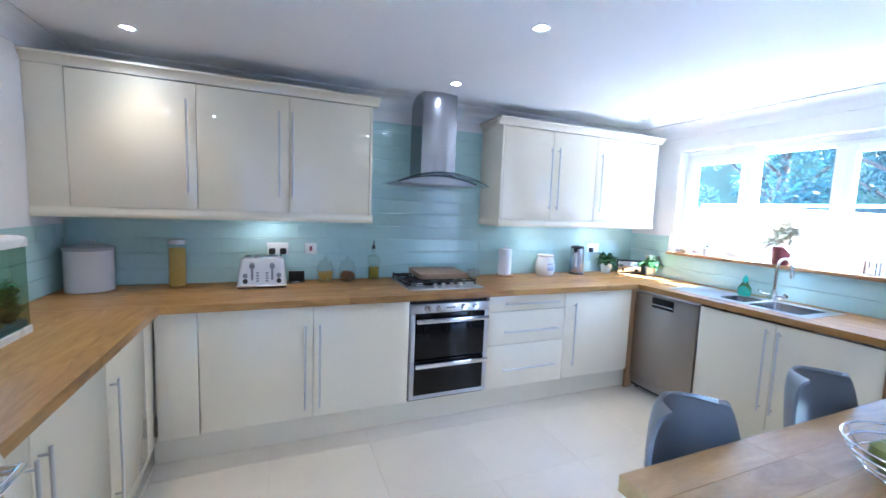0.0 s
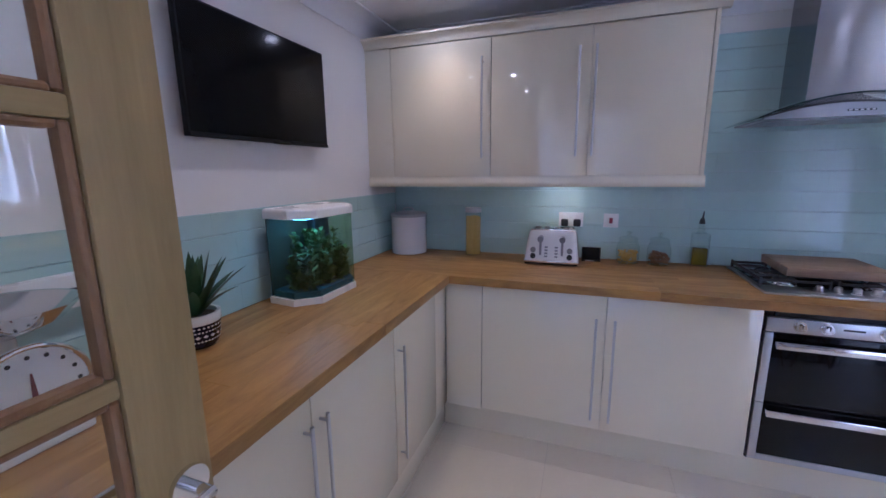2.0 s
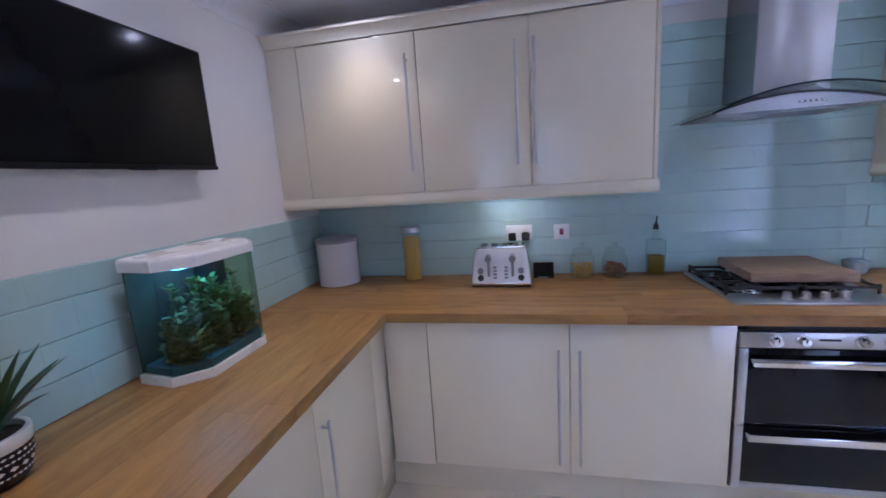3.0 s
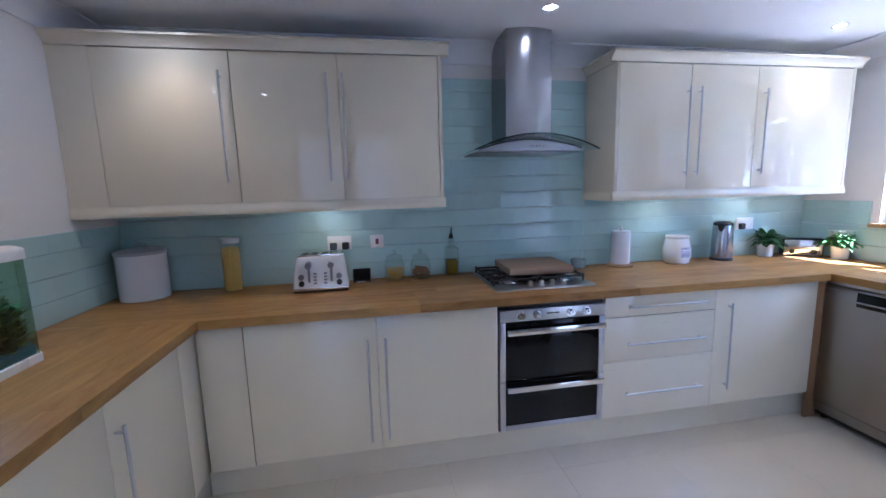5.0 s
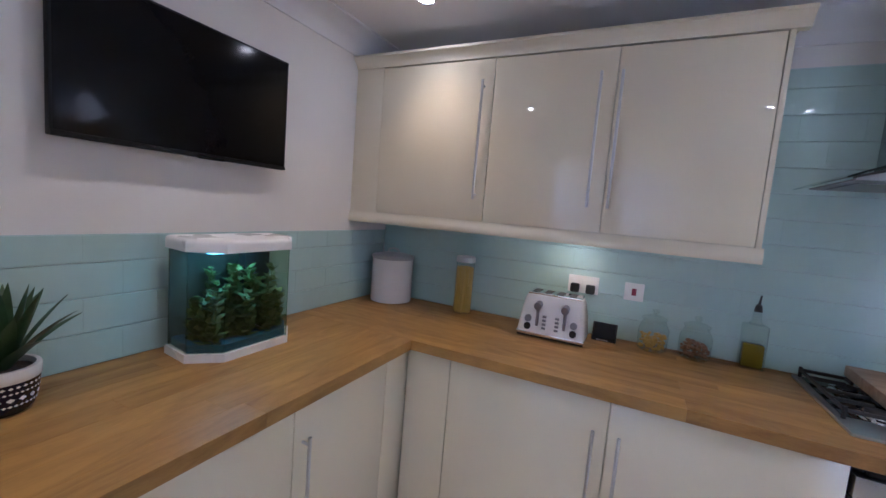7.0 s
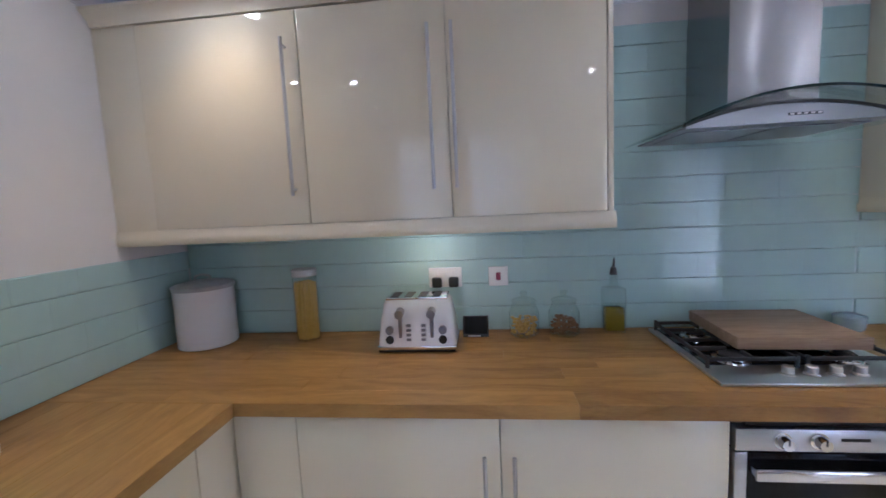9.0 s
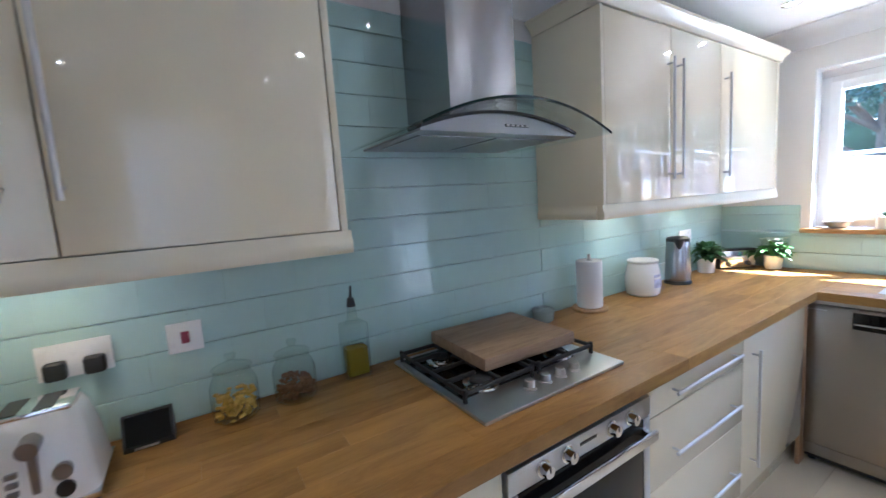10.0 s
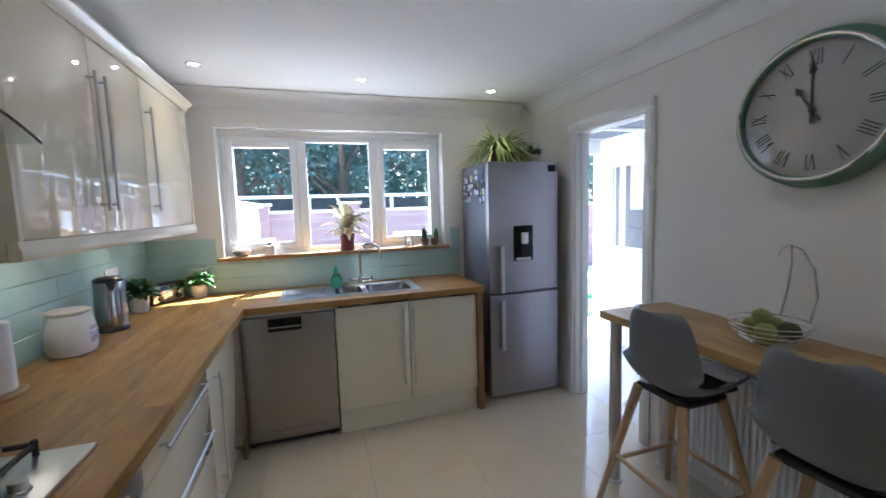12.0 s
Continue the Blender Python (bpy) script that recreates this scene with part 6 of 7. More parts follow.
for n, txt in NUM.items():
    a = radians(30 * n)
    up = Vector((-math.sin(a), 0, math.cos(a)))
    rt = Vector((-math.cos(a), 0, -math.sin(a)))
    c = Vector((cx, S + 0.0555, cz)) + up * (cr * 0.74)
    widths = {"I": 0.012, "V": 0.026, "X": 0.026}
    pos_ = -sum(widths[q] for q in txt) / 2
    bm = B()

    def stroke(a2, b2, w):
        p, q = c + rt * a2[0] + up * a2[1], c + rt * b2[0] + up * b2[1]
        d = (q - p).normalized()
        s = d.cross(Vector((0, 1, 0))) * w
        lo_ = [p - s, p + s, q + s, q - s]
        v1 = [bm.verts.new(v) for v in lo_]
        v2 = [bm.verts.new(v + Vector((0, 0.001, 0))) for v in lo_]
        bm.faces.new(v2)
        for k in range(4):
            bm.faces.new((v1[k], v1[(k + 1) % 4], v2[(k + 1) % 4], v2[k]))

    for ch in txt:
        w = widths[ch]
        m_ = pos_ + w / 2
        if ch == "I":
            stroke((m_, -0.03), (m_, 0.03), 0.0022)
        elif ch == "V":
            stroke((m_ - 0.010, 0.03), (m_, -0.03), 0.0026)
            stroke((m_ + 0.010, 0.03), (m_, -0.03), 0.0014)
        else:
            stroke((m_ - 0.010, 0.03), (m_ + 0.010, -0.03), 0.0026)
            stroke((m_ + 0.010, 0.03), (m_ - 0.010, -0.03), 0.0014)
        pos_ += w
    part("numeral", bm, M_IRON, face, smooth=False)
for deg, ln, nm in ((-32, 0.115, "hour_hand"), (-1, 0.185, "minute_hand")):
    a = radians(deg)
    up = Vector((-math.sin(a), 0, math.cos(a)))
    rt = Vector((-math.cos(a), 0, -math.sin(a)))
    c = Vector((cx, S + (0.060 if nm == "hour_hand" else 0.064), cz))
    bm = B()
    tip = c + up * ln
    bud = c + up * (ln * 0.78)
    for poly in ([c - up * 0.05 - rt * 0.006, c - up * 0.05 + rt * 0.006, bud + rt * 0.004, bud - rt * 0.004], [bud - up * 0.016, bud + rt * 0.014, tip, bud - rt * 0.014]):
        v1 = [bm.verts.new(v) for v in poly]
        v2 = [bm.verts.new(v + Vector((0, 0.0015, 0))) for v in poly]
        bm.faces.new(v2)
        bm.faces.new(list(reversed(v1)))
        for k in range(4):
            bm.faces.new((v1[k], v1[(k + 1) % 4], v2[(k + 1) % 4], v2[k]))
    part(nm, bm, M_IRON, ck, "black spade hand", smooth=False)
part("boss", rod(B(), (cx, S + 0.055, cz), (cx, S + 0.068, cz), 0.011, sides=20), M_IRON, ck)

# radiator under the bar
ra = thing("radiator", (1.5, S + 0.06, 0.12), "white ribbed panel radiator under the breakfast bar", "radiator")
for k in range(32):
    x = 1.0 + k * 0.031
    part("rib", box(B(), x, x + 0.024, S + 0.062, S + 0.078, 0.13, 0.70, 0.006, 1), M_GLOSSPAINT, ra)
part("panel", box(B(), 0.995, 1.99, S + 0.035, S + 0.0625, 0.12, 0.71, 0.006), M_GLOSSPAINT, ra)
part("bracket", box(B(), 1.2, 1.24, S + 0.0005, S + 0.035, 0.2, 0.6), M_GLOSSPAINT, ra, smooth=False)
part("bracket", box(B(), 1.76, 1.80, S + 0.0005, S + 0.035, 0.2, 0.6), M_GLOSSPAINT, ra, smooth=False)
bm = rod(B(), (2.01, S + 0.05, 0.0), (2.01, S + 0.05, 0.15), 0.008)
rod(bm, (2.01, S + 0.05, 0.15), (1.985, S + 0.05, 0.15), 0.011)
rod(bm, (2.01, S + 0.05, 0.14), (2.01, S + 0.05, 0.21), 0.014)
part("valve", bm, M_CHROME, ra)

# ================= porch beyond the doorway =================
PX0, PX1, PY0, PY1 = 1.9, 4.12, -0.95, S - 0.12
M_PFLOOR = material("porch_tile", (0.62, 0.61, 0.58), 0.3, vary=0.05, scale=5)
solid("floor_porch", box(B(), PX0, PX1 + 0.1, PY0 - 0.1, PY1, -0.12, 0.0), M_PFLOOR, "pale porch floor", "floor", kind="structure", smooth=False)
bm = B()
box(bm, PX0, 3.46, PY0 - 0.1, PY0, 0, 2.2)
box(bm, 3.92, PX1 + 0.1, PY0 - 0.1, PY0, 0, 2.2)
box(bm, 3.46, 3.92, PY0 - 0.1, PY0, 0, 1.02)
box(bm, 3.46, 3.92, PY0 - 0.1, PY0, 1.93, 2.2)
solid("wall_porch_south", bm, M_UPVC, "white porch wall with a window", "wall", kind="structure", smooth=False)
solid("wall_porch_west", box(B(), PX0 - 0.1, PX0, PY0 - 0.1, PY1, 0, 2.3), M_UPVC, "white porch wall", "wall", kind="structure", smooth=False)
bm = B()
box(bm, PX1, PX1 + 0.1, -0.28, PY1, 0, 2.2)
box(bm, PX1, PX1 + 0.1, PY0, -0.28, 2.06, 2.2)
solid("wall_porch_east", bm, M_UPVC, "white porch wall with an open garden door", "wall", kind="structure", smooth=False)
pw = thing("window_2", (3.69, PY0 - 0.05, 1.02), "narrow white porch window with a blind half drawn", "window", kind="structure")
bm = B()
for q in ((3.46, 3.50, 1.02, 1.93), (3.88, 3.92, 1.02, 1.93)):
    box(bm, q[0], q[1], PY0 - 0.07, PY0 - 0.02, q[2], q[3], 0.004)
for q in ((1.02, 1.06), (1.89, 1.93)):
    box(bm, 3.50, 3.88, PY0 - 0.07, PY0 - 0.02, q[0], q[1], 0.004)
part("window_frame", bm, M_UPVC, pw)
p = part("pane", box(B(), 3.50, 3.88, PY0 - 0.05, PY0 - 0.046, 1.06, 1.89), M_PANE, pw, smooth=False)
p.visible_shadow = False
M_BLIND = material("grey_blind", (0.20, 0.205, 0.21), 0.8, vary=0.1)
for q in ((3.82, 3.88, 1.06, 1.89, M_BLIND), (3.74, 3.818, 1.06, 1.89, M_UPVC), (3.67, 3.738, 1.06, 1.89, M_BLIND), (3.50, 3.668, 1.445, 1.89, M_UPVC), (3.50, 3.668, 1.265, 1.44, M_BLIND), (3.50, 3.668, 1.06, 1.255, M_BLIND)):
    part("blind_panel", box(B(), q[0], q[1], PY0 - 0.018, PY0 - 0.011, q[2], q[3]), q[4], pw, "hanging blind panel", smooth=False)
# roof of opal sheets on white bars


def opal(name, share, warm=0.0):
    m = bpy.data.materials.new(name)
    m.use_nodes = True
    t = m.node_tree.nodes.new("ShaderNodeBsdfTranslucent")
    t.inputs[0].default_value = (share, share * (1.02 - 0.35 * warm), share * (1.04 - 0.75 * warm), 1)
    m.node_tree.links.new(t.outputs[0], m.node_tree.nodes["Material Output"].inputs[0])
    return m


M_OPAL = opal("opal_sheet", 0.16)
rf = thing("porch_roof", (3.0, -0.4, 2.2), "lean-to porch roof of opal sheets on white bars", "roof", kind="structure")
for k in range(5):
    x = PX0 + k * (PX1 - PX0) / 4
    part("bar", box(B(), x - 0.03, x + 0.03, PY0 - 0.1, PY1, 2.2, 2.27, 0.004), M_UPVC, rf)
for k in range(4):
    x0_, x1_ = PX0 + k * (PX1 - PX0) / 4 + 0.03, PX0 + (k + 1) * (PX1 - PX0) / 4 - 0.03
    part("sheet", box(B(), x0_, x1_, PY0 - 0.1, PY1, 2.225, 2.231), M_OPAL, rf, "opal roof sheet", smooth=False)
part("wall_plate", box(B(), PX0, PX1 + 0.1, PY1 - 0.05, PY1 - 0.001, 2.272, 2.33, 0.004), M_UPVC, rf)

# ================= hall behind the camera =================
HX0, HX1, HY0 = -1.3, 1.7, -1.7
M_HALL = material("hall_paint", (0.68, 0.66, 0.64), 0.8, vary=0.03)
solid("floor_hall", box(B(), HX0, HX1, HY0, S - 0.12, -0.12, 0.0), material("hall_floor", (0.52, 0.44, 0.33), 0.4, vary=0.1), "hall floor", "floor", kind="structure", smooth=False)
# warm-tinted opal sheet, added above the hall to brighten the base doors
M_HALLFILL = opal("warm_fill_sheet", 0.36, 0.35)
RL = (0.25, 1.60, HY0 + 0.05, HY0 + 0.55)  # opening added over the unseen hall for fill light: x, x, y, y
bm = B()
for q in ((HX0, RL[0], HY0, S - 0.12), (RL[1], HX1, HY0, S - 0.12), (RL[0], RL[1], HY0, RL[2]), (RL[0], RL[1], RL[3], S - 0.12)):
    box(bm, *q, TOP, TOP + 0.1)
solid("ceiling_hall", bm, M_CEIL, "white hall ceiling with an added opening for fill light", "ceiling", kind="structure", smooth=False)
solid("added_rooflight", box(B(), RL[0], RL[1], RL[2], RL[3], TOP + 0.09, TOP + 0.096), M_HALLFILL, "flat opal panel added in the unseen hall ceiling as fill light", "rooflight", kind="structure", smooth=False)
HW = (HY0 + 0.30, HY0 + 1.55, 0.12, 2.10)  # side window added to the unseen hall as daylight fill: y, y, z, z
solid("wall_hall_south", box(B(), HX0 - 0.1, HX1 + 0.1, HY0 - 0.1, HY0, 0, TOP), M_HALL, "plain pale hall wall", "wall", kind="structure", smooth=False)
bm = B()
for q in ((HY0, HW[0], 0, TOP), (HW[1], S - 0.12, 0, TOP), (HW[0], HW[1], 0, HW[2]), (HW[0], HW[1], HW[3], TOP)):
    box(bm, HX0 - 0.1, HX0, q[0], q[1], q[2], q[3])
solid("wall_hall_west", bm, M_HALL, "plain pale hall wall with an added tall window", "wall", kind="structure", smooth=False)
hw = thing("window_3", (HX0 - 0.05, sum(HW[:2]) / 2, HW[2]), "tall white window added to the unseen hall for daylight fill", "window", kind="structure")
bm = B()
for q in ((HW[0], HW[0] + 0.05), (HW[1] - 0.05, HW[1])):
    box(bm, HX0 - 0.08, HX0 - 0.02, q[0], q[1], HW[2], HW[3], 0.004)
for q in ((HW[2], HW[2] + 0.05), (HW[3] - 0.05, HW[3])):
    box(bm, HX0 - 0.08, HX0 - 0.02, HW[0] + 0.05, HW[1] - 0.05, q[0], q[1], 0.004)
part("window_frame", bm, M_UPVC, hw)
p = part("pane", box(B(), HX0 - 0.052, HX0 - 0.048, HW[0] + 0.05, HW[1] - 0.05, HW[2] + 0.05, HW[3] - 0.05), M_PANE, hw, smooth=False)
p.visible_shadow = False
for nm, q in (("wall_hall_east", (HX1, HX1 + 0.1, HY0, S - 0.12)),):
    solid(nm, box(B(), *q, 0, TOP), M_HALL, "plain pale hall wall", "wall", kind="structure", smooth=False)

# ================= garden =================
M_GROUND = material("pale_paving", (0.42, 0.40, 0.365), 0.9, vary=0.2, scale=1.5, bump=0.4)
M_BRICK = material("garden_brick", (0.22, 0.145, 0.14), 0.85, vary=0.2, scale=12, bump=0.4, piece=0.15)
M_MORTAR = material("garden_brickwork", (0.34, 0.18, 0.15), 0.9, vary=0.25, scale=14, bump=0.5)
wn = M_MORTAR.node_tree
bk = node(wn, "ShaderNodeTexBrick", Scale=1.0)
bk.inputs["Color1"].default_value, bk.inputs["Color2"].default_value, bk.inputs["Mortar"].default_value = (0.215, 0.145, 0.145, 1), (0.165, 0.11, 0.11, 1), (0.24, 0.21, 0.205, 1)
bk.inputs["Brick Width"].default_value, bk.inputs["Row Height"].default_value, bk.inputs["Mortar Size"].default_value = 0.225, 0.075, 0.010
tx_ = wn.nodes.new("ShaderNodeTexCoord")
sw_ = wn.nodes.new("ShaderNodeMapping")
sw_.inputs["Rotation"].default_value = (radians(90), 0, radians(90))
wn.links.new(tx_.outputs["Object"], sw_.inputs["Vector"])
wn.links.new(sw_.outputs[0], bk.inputs["Vector"])
wn.links.new(bk.outputs["Color"], wn.nodes["Principled BSDF"].inputs["Base Color"])
M_COPING = material("coping_stone", (0.42, 0.40, 0.37), 0.85, vary=0.15, scale=10)
M_GRASS = material("artificial_grass", (0.07, 0.26, 0.08), 0.9, vary=0.3, scale=60, bump=0.8)
gnd = B()
box(gnd, PX1 + 0.1, 400, -300, 300, -0.20, -0.06)
box(gnd, -300, PX1 + 0.1, N + 0.14, 300, -0.20, -0.06)
box(gnd, -300, PX1 + 0.1, -300, HY0 - 0.1, -0.20, -0.06)
box(gnd, HX1 + 0.1, PX1 + 0.1, HY0 - 0.1, PY0 - 0.1, -0.20, -0.06)
box(gnd, -300, HX0 - 0.1, HY0 - 0.1, N + 0.14, -0.20, -0.06)
solid("ground", gnd, M_GROUND, "garden ground of paving and soil", "ground", kind="structure", smooth=False)
solid("grass_mat", box(B(), 5.0, 6.6, -2.6, -1.25, -0.058, -0.035, 0.004), M_GRASS, "green artificial grass mat outside the porch", "grass mat")

GW = 8.9
wall_g = solid("garden_wall", box(B(), GW + 0.012, GW + 0.23, -5.0, 6.6, -0.06, 1.50), M_MORTAR, "red brick garden wall with piers", "garden wall", smooth=False)
part("coping", box(B(), GW - 0.03, GW + 0.27, -5.0, 6.6, 1.50, 1.56, 0.01), M_COPING, wall_g, "pale coping stones")
for py_ in (-3.2, -0.9, 1.4, 3.15, 5.4):
    pr = part("pier", box(B(), GW - 0.06, GW + 0.29, py_ - 0.2, py_ + 0.2, -0.06, 1.66, 0.006), M_BRICK, wall_g, "brick pier")
    part("pier_cap", box(B(), GW - 0.10, GW + 0.33, py_ - 0.24, py_ + 0.24, 1.66, 1.71, 0.012), M_COPING, pr)
rail = thing("fence_rail", (GW + 0.6, 0.8, 1.5), "white horizontal rail on posts behind the brick wall", "fence")
part("rail", box(B(), GW + 0.55, GW + 0.60, -5.0, 6.6, 1.82, 1.885, 0.008), M_UPVC, rail)
for py_ in (-4.4, -2.0, 0.4, 2.2, 4.8):
    part("post", box(B(), GW + 0.61, GW + 0.68, py_ - 0.035, py_ + 0.035, -0.06, 1.87, 0.006), M_UPVC, rail)
solid("hedge_fence", box(B(), GW + 1.2, GW + 1.26, -5.0, 6.6, -0.06, 1.8), material("dark_fence", (0.035, 0.04, 0.035), 0.9, vary=0.3, scale=8), "dark timber fence behind the garden wall", "fence", smooth=False)
# white plastered wall of the neighbouring outbuilding, and patio furniture
ob_ = thing("outbuilding", (7.4, 4.6, -0.06), "white plastered outbuilding at the garden's side", "outbuilding")
part("wall", box(B(), 6.2, 8.6, 3.10, 5.6, -0.06, 1.62, 0.01), material("white_plaster", (0.74, 0.73, 0.70), 0.85, vary=0.05, scale=6, bump=0.4), ob_)
part("roof", box(B(), 6.1, 8.7, 3.02, 5.7, 1.62, 1.70, 0.01), M_COPING, ob_)
pt = thing("patio_table", (6.0, 1.9, -0.06), "white round patio table", "table")
part("tabletop", lathe(B(), (6.0, 1.9, 0.86), [(0.0, 0.0), (0.52, 0.0), (0.53, 0.012), (0.52, 0.03), (0.0, 0.03)], 36), M_WHITE, pt)
for k in range(4):
    a = math.pi / 4 + k * math.pi / 2
    part("leg", rod(B(), (6.0 + 0.38 * math.cos(a), 1.9 + 0.38 * math.sin(a), -0.06), (6.0 + 0.3 * math.cos(a), 1.9 + 0.3 * math.sin(a), 0.86), 0.022), M_WHITE, pt)
for cx_, cy_ in ((6.1, 2.85), (6.2, 0.75)):
    ch = thing("patio_chair", (cx_, cy_, -0.06), "white plastic patio chair", "chair", "patio chairs")
    part("seat", box(B(), cx_ - 0.22, cx_ + 0.22, cy_ - 0.22, cy_ + 0.22, 0.40, 0.43, 0.01), M_WHITE, ch)
    part("backrest", box(B(), cx_ + 0.19, cx_ + 0.22, cy_ - 0.22, cy_ + 0.22, 0.44, 1.18, 0.012), M_WHITE, ch)
    for sx_ in (-0.19, 0.19):
        for sy_ in (-0.19, 0.19):
            part("leg", rod(B(), (cx_ + sx_, cy_ + sy_, -0.06), (cx_ + sx_, cy_ + sy_, 0.41), 0.016), M_WHITE, ch)
# bench and bird table, outside the porch door
bd_ = thing("garden_bench", (6.1, -2.3, -0.06), "low white garden bench outside the porch", "bench")
part("seat", box(B(), 5.9, 6.2, -3.0, -1.9, 0.24, 0.29, 0.008), M_UPVC, bd_)
for yy in (-2.9, -2.0):
    part("leg", box(B(), 5.95, 6.15, yy - 0.03, yy + 0.03, -0.06, 0.24, 0.006), M_UPVC, bd_)
M_GREYWOOD = material("weathered_wood", (0.22, 0.20, 0.19), 0.85, vary=0.25, scale=14, bump=0.4)
bt = thing("bird_table", (6.45, -2.38, -0.06), "weathered wooden bird table with a dark roof", "bird table")
part("post", box(B(), 6.42, 6.48, -2.41, -2.35, -0.06, 1.12, 0.006), M_GREYWOOD, bt)
part("platform", box(B(), 6.30, 6.60, -2.54, -2.22, 1.12, 1.15, 0.006), M_GREYWOOD, bt)
for dx_, dy_ in ((-0.1, -0.1), (-0.1, 0.1), (0.1, -0.1), (0.1, 0.1)):
    part("upright", rod(B(), (6.45 + dx_, -2.38 + dy_, 1.15), (6.45 + dx_, -2.38 + dy_, 1.62), 0.012), M_UPVC, bt)
bm = B()
sweep(bm, [(6.26, 1.60), (6.64, 1.60), (6.45, 1.76)], -2.58, -2.18, "y")
part("roof", bm, material("dark_felt", (0.05, 0.05, 0.055), 0.9, vary=0.2), bt, "dark felt roof", smooth=False)

# trees: trunk, limbs and a crown of many leaves
M_BARK = material("tree_bark", (0.10, 0.075, 0.055), 0.9, vary=0.3, scale=20, bump=0.8)
M_TREELEAF = material("tree_leaf", (0.045, 0.095, 0.075), 0.45, vary=0.45, scale=2.5, fine=30)


def tree(x, y, h, spread, seed, leaves):
    q = random.Random(seed)
    th = thing("garden_tree", (x, y, -0.06), "dense dark-leaved tree behind the garden wall", "tree", "trees behind the wall")
    bm = rod(B(), (x, y, -0.1), (x + 0.1, y, h * 0.55), 0.20, 0.10, 12)
    part("trunk", bm, M_BARK, th)
    tips = []
    for k in range(9):
        a, zz = q.uniform(0, 6.28), h * q.uniform(0.18, 0.5)
        end = Vector((x + spread * 0.75 * math.cos(a), y + spread * 0.75 * math.sin(a), zz + h * q.uniform(0.12, 0.4)))
        part("limb", rod(B(), (x + 0.05, y, zz), end, 0.06, 0.02, 8), M_BARK, th)
        tips.append(end)
    clumps = []
    for k in range(46):
        a, e, rr = q.uniform(0, 6.28), q.uniform(-0.9, 1.5), q.random() ** 0.4
        clumps.append((Vector((x + spread * rr * math.cos(a) * math.cos(e), y + spread * rr * math.sin(a) * math.cos(e), h * 0.55 + h * 0.42 * rr * math.sin(e))), q.uniform(0.35, 0.8)))
    vs, fs = [], []
    for k in range(leaves):
        c, r = q.choice(clumps)
        d = Vector((q.gauss(0, 1), q.gauss(0, 1), q.gauss(0, 0.8))).normalized() * r * q.random() ** 0.35
        p = c + d
        u = Vector((q.gauss(0, 1), q.gauss(0, 1), q.gauss(0, 1))).normalized()
        v = u.orthogonal().normalized()
        s = q.uniform(0.05, 0.11)
        b = len(vs)
        vs += [p - u * s, p + v * s * 0.5, p + u * s, p - v * s * 0.5]
        fs.append((b, b + 1, b + 2, b + 3))
    home_ = HOME[th.name]
    me = bpy.data.meshes.new("crown")
    me.from_pydata([v - home_ for v in vs], [], fs)
    me.materials.append(M_TREELEAF)
    cr_ = new("crown", me)
    cr_.parent = th
    tagged(cr_, "dense crown of dark leaves")
    return th


for k, (x, y, h, sp_) in enumerate(((12.4, -1.6, 6.6, 2.5), (12.0, 1.3, 6.2, 2.4), (12.6, 4.0, 6.8, 2.5), (13.6, 7.2, 7.2, 2.8), (13.4, -4.8, 7.0, 2.7), (15.5, 0.0, 8.5, 3.0), (15.8, 3.2, 8.4, 3.0))):
    tree(x, y, h, sp_, 60 + k, 7500)
solid("backdrop_woods", box(B(), 19.0, 19.6, -30, 40, -0.06, 5.0), material("far_woods", (0.03, 0.05, 0.03), 0.9, vary=0.6, scale=1.2), "dark belt of far trees", "trees", kind="structure", smooth=False)

# ---------- wall and floor tiles ----------
TILES = {}


def piece(name, w, h, d, mat, chamfer):
    """A flat rectangular piece with softened edges, face towards -y of itself, shared by alike pieces."""
    key = (name, round(w, 3), round(h, 3))
    if key not in TILES:
        bm = B()
        o, i = [(-w / 2, 0), (w / 2, 0), (w / 2, h), (-w / 2, h)], []
        e = chamfer if name != "tile" else 0.0001
        i = [(x * (1 - 2 * e / w), chamfer + z * (1 - 2 * chamfer / h)) for x, z in o]
        back = [bm.verts.new((x, 0, z)) for x, z in o]
        rim = [bm.verts.new((x, -d + chamfer, z)) for x, z in o]
        face = [bm.verts.new((x, -d, z)) for x, z in i]
        for k in range(4):
            n = (k + 1) % 4
            bm.faces.new((back[k], back[n], rim[n], rim[k]))
            bm.faces.new((rim[k], rim[n], face[n], face[k]))
        bm.faces.new(face)
        TILES[key] = mesh_of(name, bm, mat, False)
    return TILES[key]


TW, TH, JOINT = 0.205, 0.1065, 0.0026


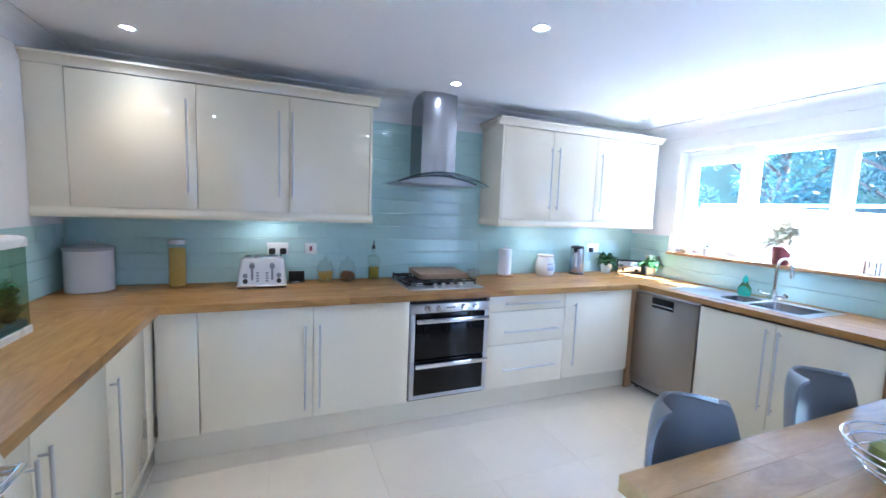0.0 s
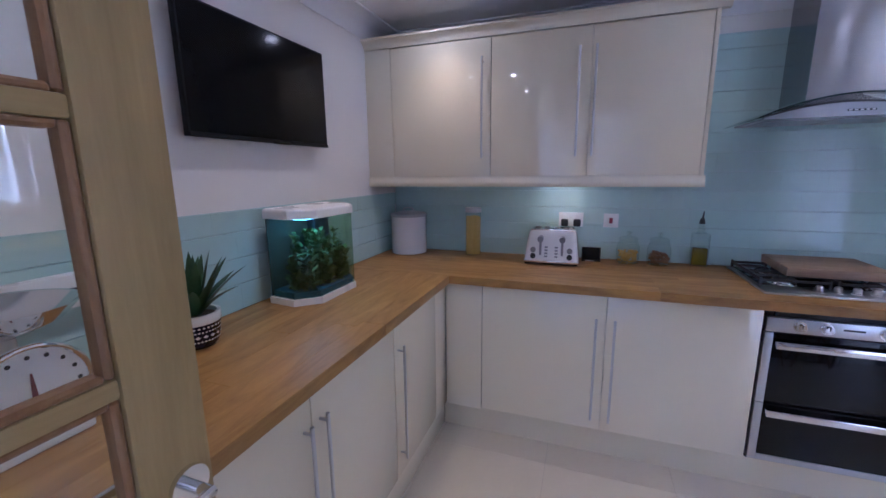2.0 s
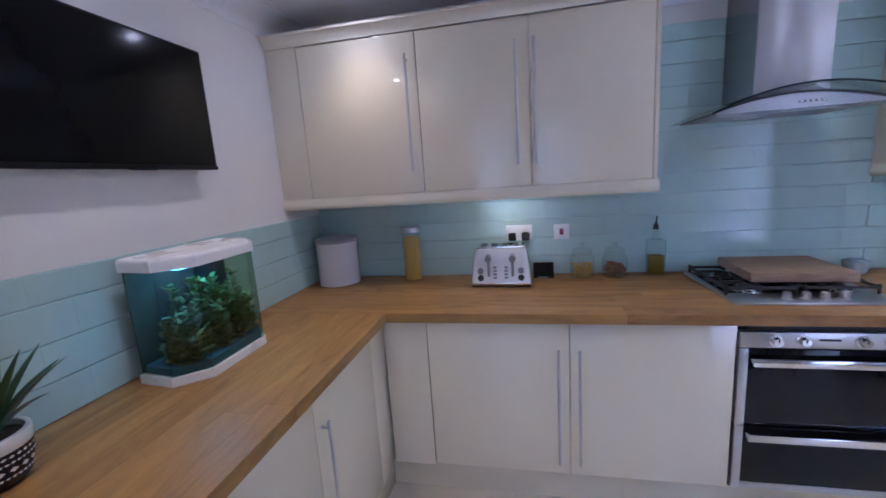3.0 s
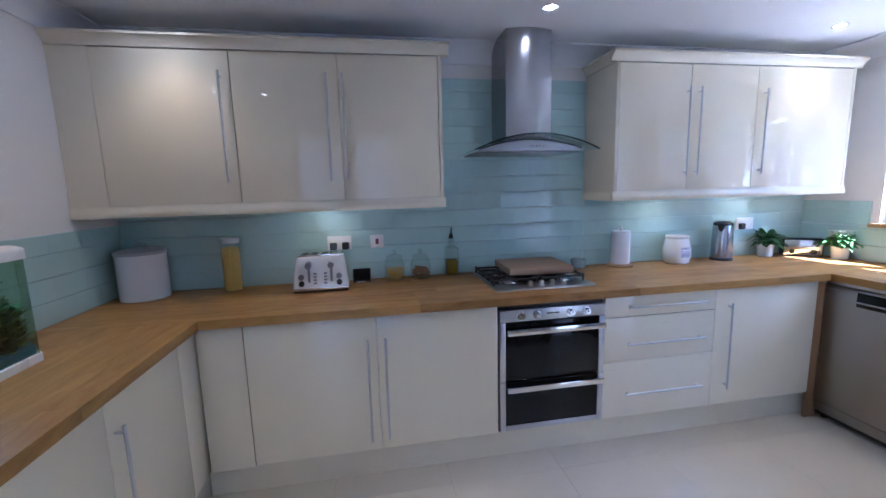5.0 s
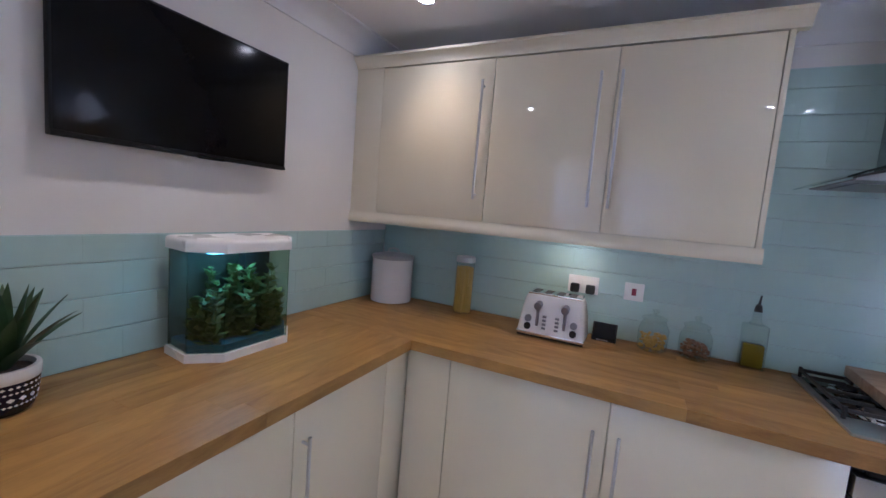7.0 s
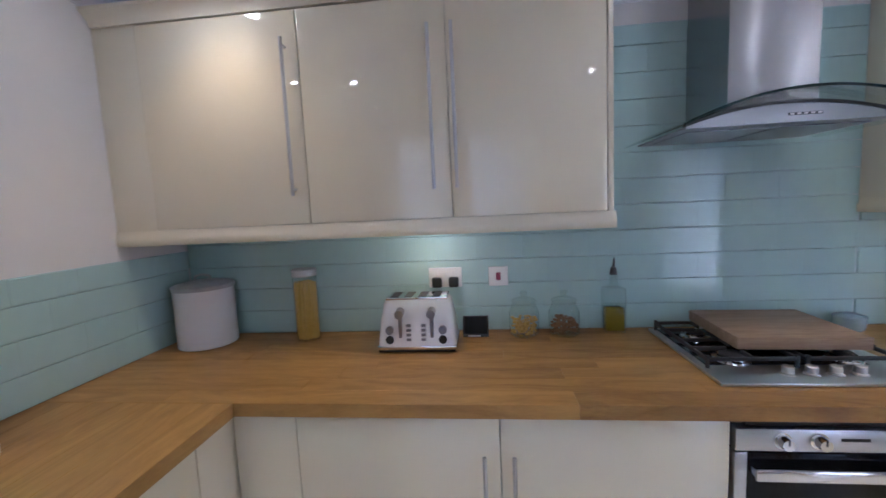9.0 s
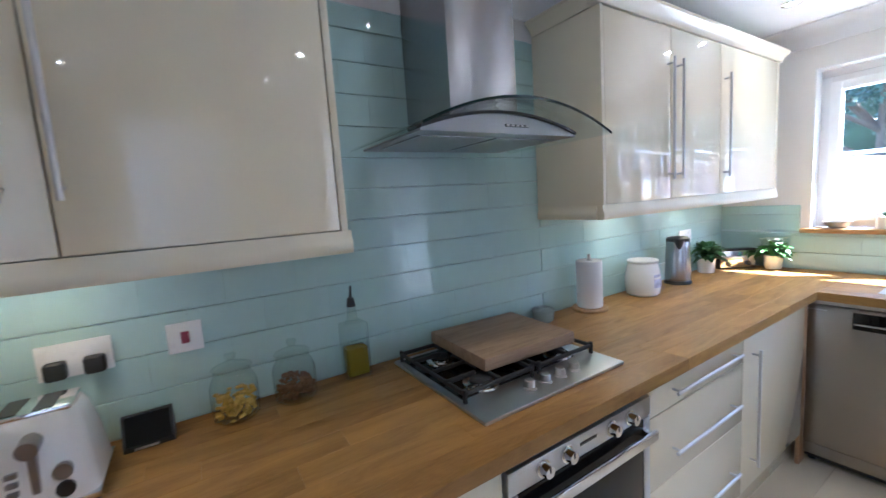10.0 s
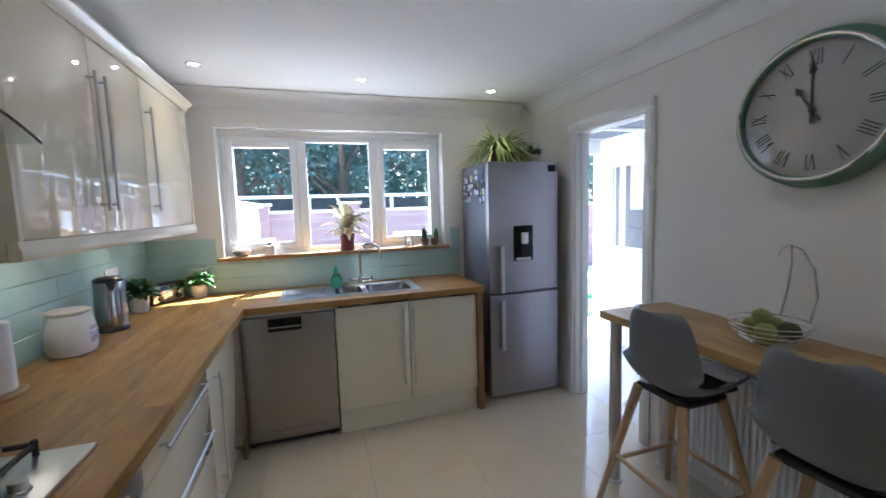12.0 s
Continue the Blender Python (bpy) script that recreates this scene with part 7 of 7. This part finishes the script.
def tile_wall(parent, side, a0, a1, z0, z1, phase, gap=0.0001):
    """Half-bond glazed tiles over a rectangle of a wall."""
    home = HOME[parent.name]
    z = z0
    while z < z1 - 0.012:
        top = min(z + TH, z1)
        shift = phase + (TW / 2 if round((z - WT) / TH) % 2 else 0)
        k0 = math.floor((a0 - shift) / TW)
        a = shift + k0 * TW
        while a < a1 - 0.001:
            b0, b1 = max(a, a0), min(a + TW, a1)
            if b1 - b0 > 0.02:
                ob = new("tile", piece("tile", b1 - b0 - gap, top - z - JOINT, 0.009, M_TILE, 0.0016))
                c = (b0 + b1) / 2
                wob = random.uniform(-0.28, 0.28)
                if side == "n":
                    m = pose(c, N - 0.0012, z + JOINT / 2, random.uniform(-0.22, 0.22), 0, wob)
                elif side == "w":
                    m = pose(W + 0.0012, c, z + JOINT / 2, random.uniform(-0.22, 0.22), 0, 90 + wob)
                else:
                    m = pose(E - 0.0012, c, z + JOINT / 2, random.uniform(-0.22, 0.22), 0, -90 + wob)
                ob.parent = parent
                ob.matrix_basis = Matrix.Translation(-home) @ m
            a += TW
        z += TH


TT = WT + 0.406
for nm, bm in (("n", box(B(), W + 0.009, E - 0.009, N - 0.0035, N, WT - 0.03, UB)), ("n2", box(B(), 0.735, 1.765, N - 0.0034, N, UB, 2.20)), ("w", box(B(), W, W + 0.0035, S, N - 0.009, WT - 0.03, TT)), ("e", box(B(), E - 0.0035, E, 0.9, N - 0.009, WT - 0.03, WIN[2] - 0.03)), ("e2", box(B(), E - 0.0035, E, WIN[1] + 0.045, N - 0.009, WIN[2] - 0.03, TT)), ("e3", box(B(), E - 0.0035, E, 0.9, WIN[0] - 0.04, WIN[2] - 0.03, TT))):
    solid("trim_grout", bm, M_GROUT, "pale grout bed behind the wall tiles", "tile grout", kind="structure", smooth=False)
tile_wall(wall_north, "n", W + 0.0095, 0.735, WT + 0.001, UB - 0.004, 1.178)
tile_wall(wall_north, "n", 0.735, 1.78, WT + 0.001, 2.195, 1.178)
tile_wall(wall_north, "n", 1.78, E - 0.0095, WT + 0.001, UB - 0.004, 1.178)
tile_wall(wall_west, "w", S + 0.002, N - 0.0115, WT + 0.001, TT, 1.78)
tile_wall(wall_east, "e", 0.90, N - 0.0115, WT + 0.001, WIN[2] - 0.031, 2.0)
tile_wall(wall_east, "e", WIN[1] + 0.045, N - 0.0115, WT + TH * 2 + 0.03, TT, 2.0)
tile_wall(wall_east, "e", 0.90, WIN[0] - 0.04, WT + TH * 2 + 0.03, TT, 2.0)
home = HOME[floor.name]
fx0, fy0, FT = -1.13, 0.07, 0.598
k = 0
while fx0 + k * FT < E:
    j = 0
    while fy0 + j * FT < N:
        a, b = fx0 + k * FT, min(fx0 + (k + 1) * FT, E)
        c, d = fy0 + j * FT, min(fy0 + (j + 1) * FT, N)
        ob = new("floor_tile", piece("floor_tile", b - a - 0.001, d - c - 0.001, 0.0065, M_FLOOR, 0.0004))
        ob.parent = floor
        ob.matrix_basis = Matrix.Translation(Vector(((a + b) / 2, c + 0.0005, -0.0065)) - home) @ Matrix(((1, 0, 0, 0), (0, 0, 1, 0), (0, -1, 0, 0), (0, 0, 0, 1)))
        j += 1
    k += 1
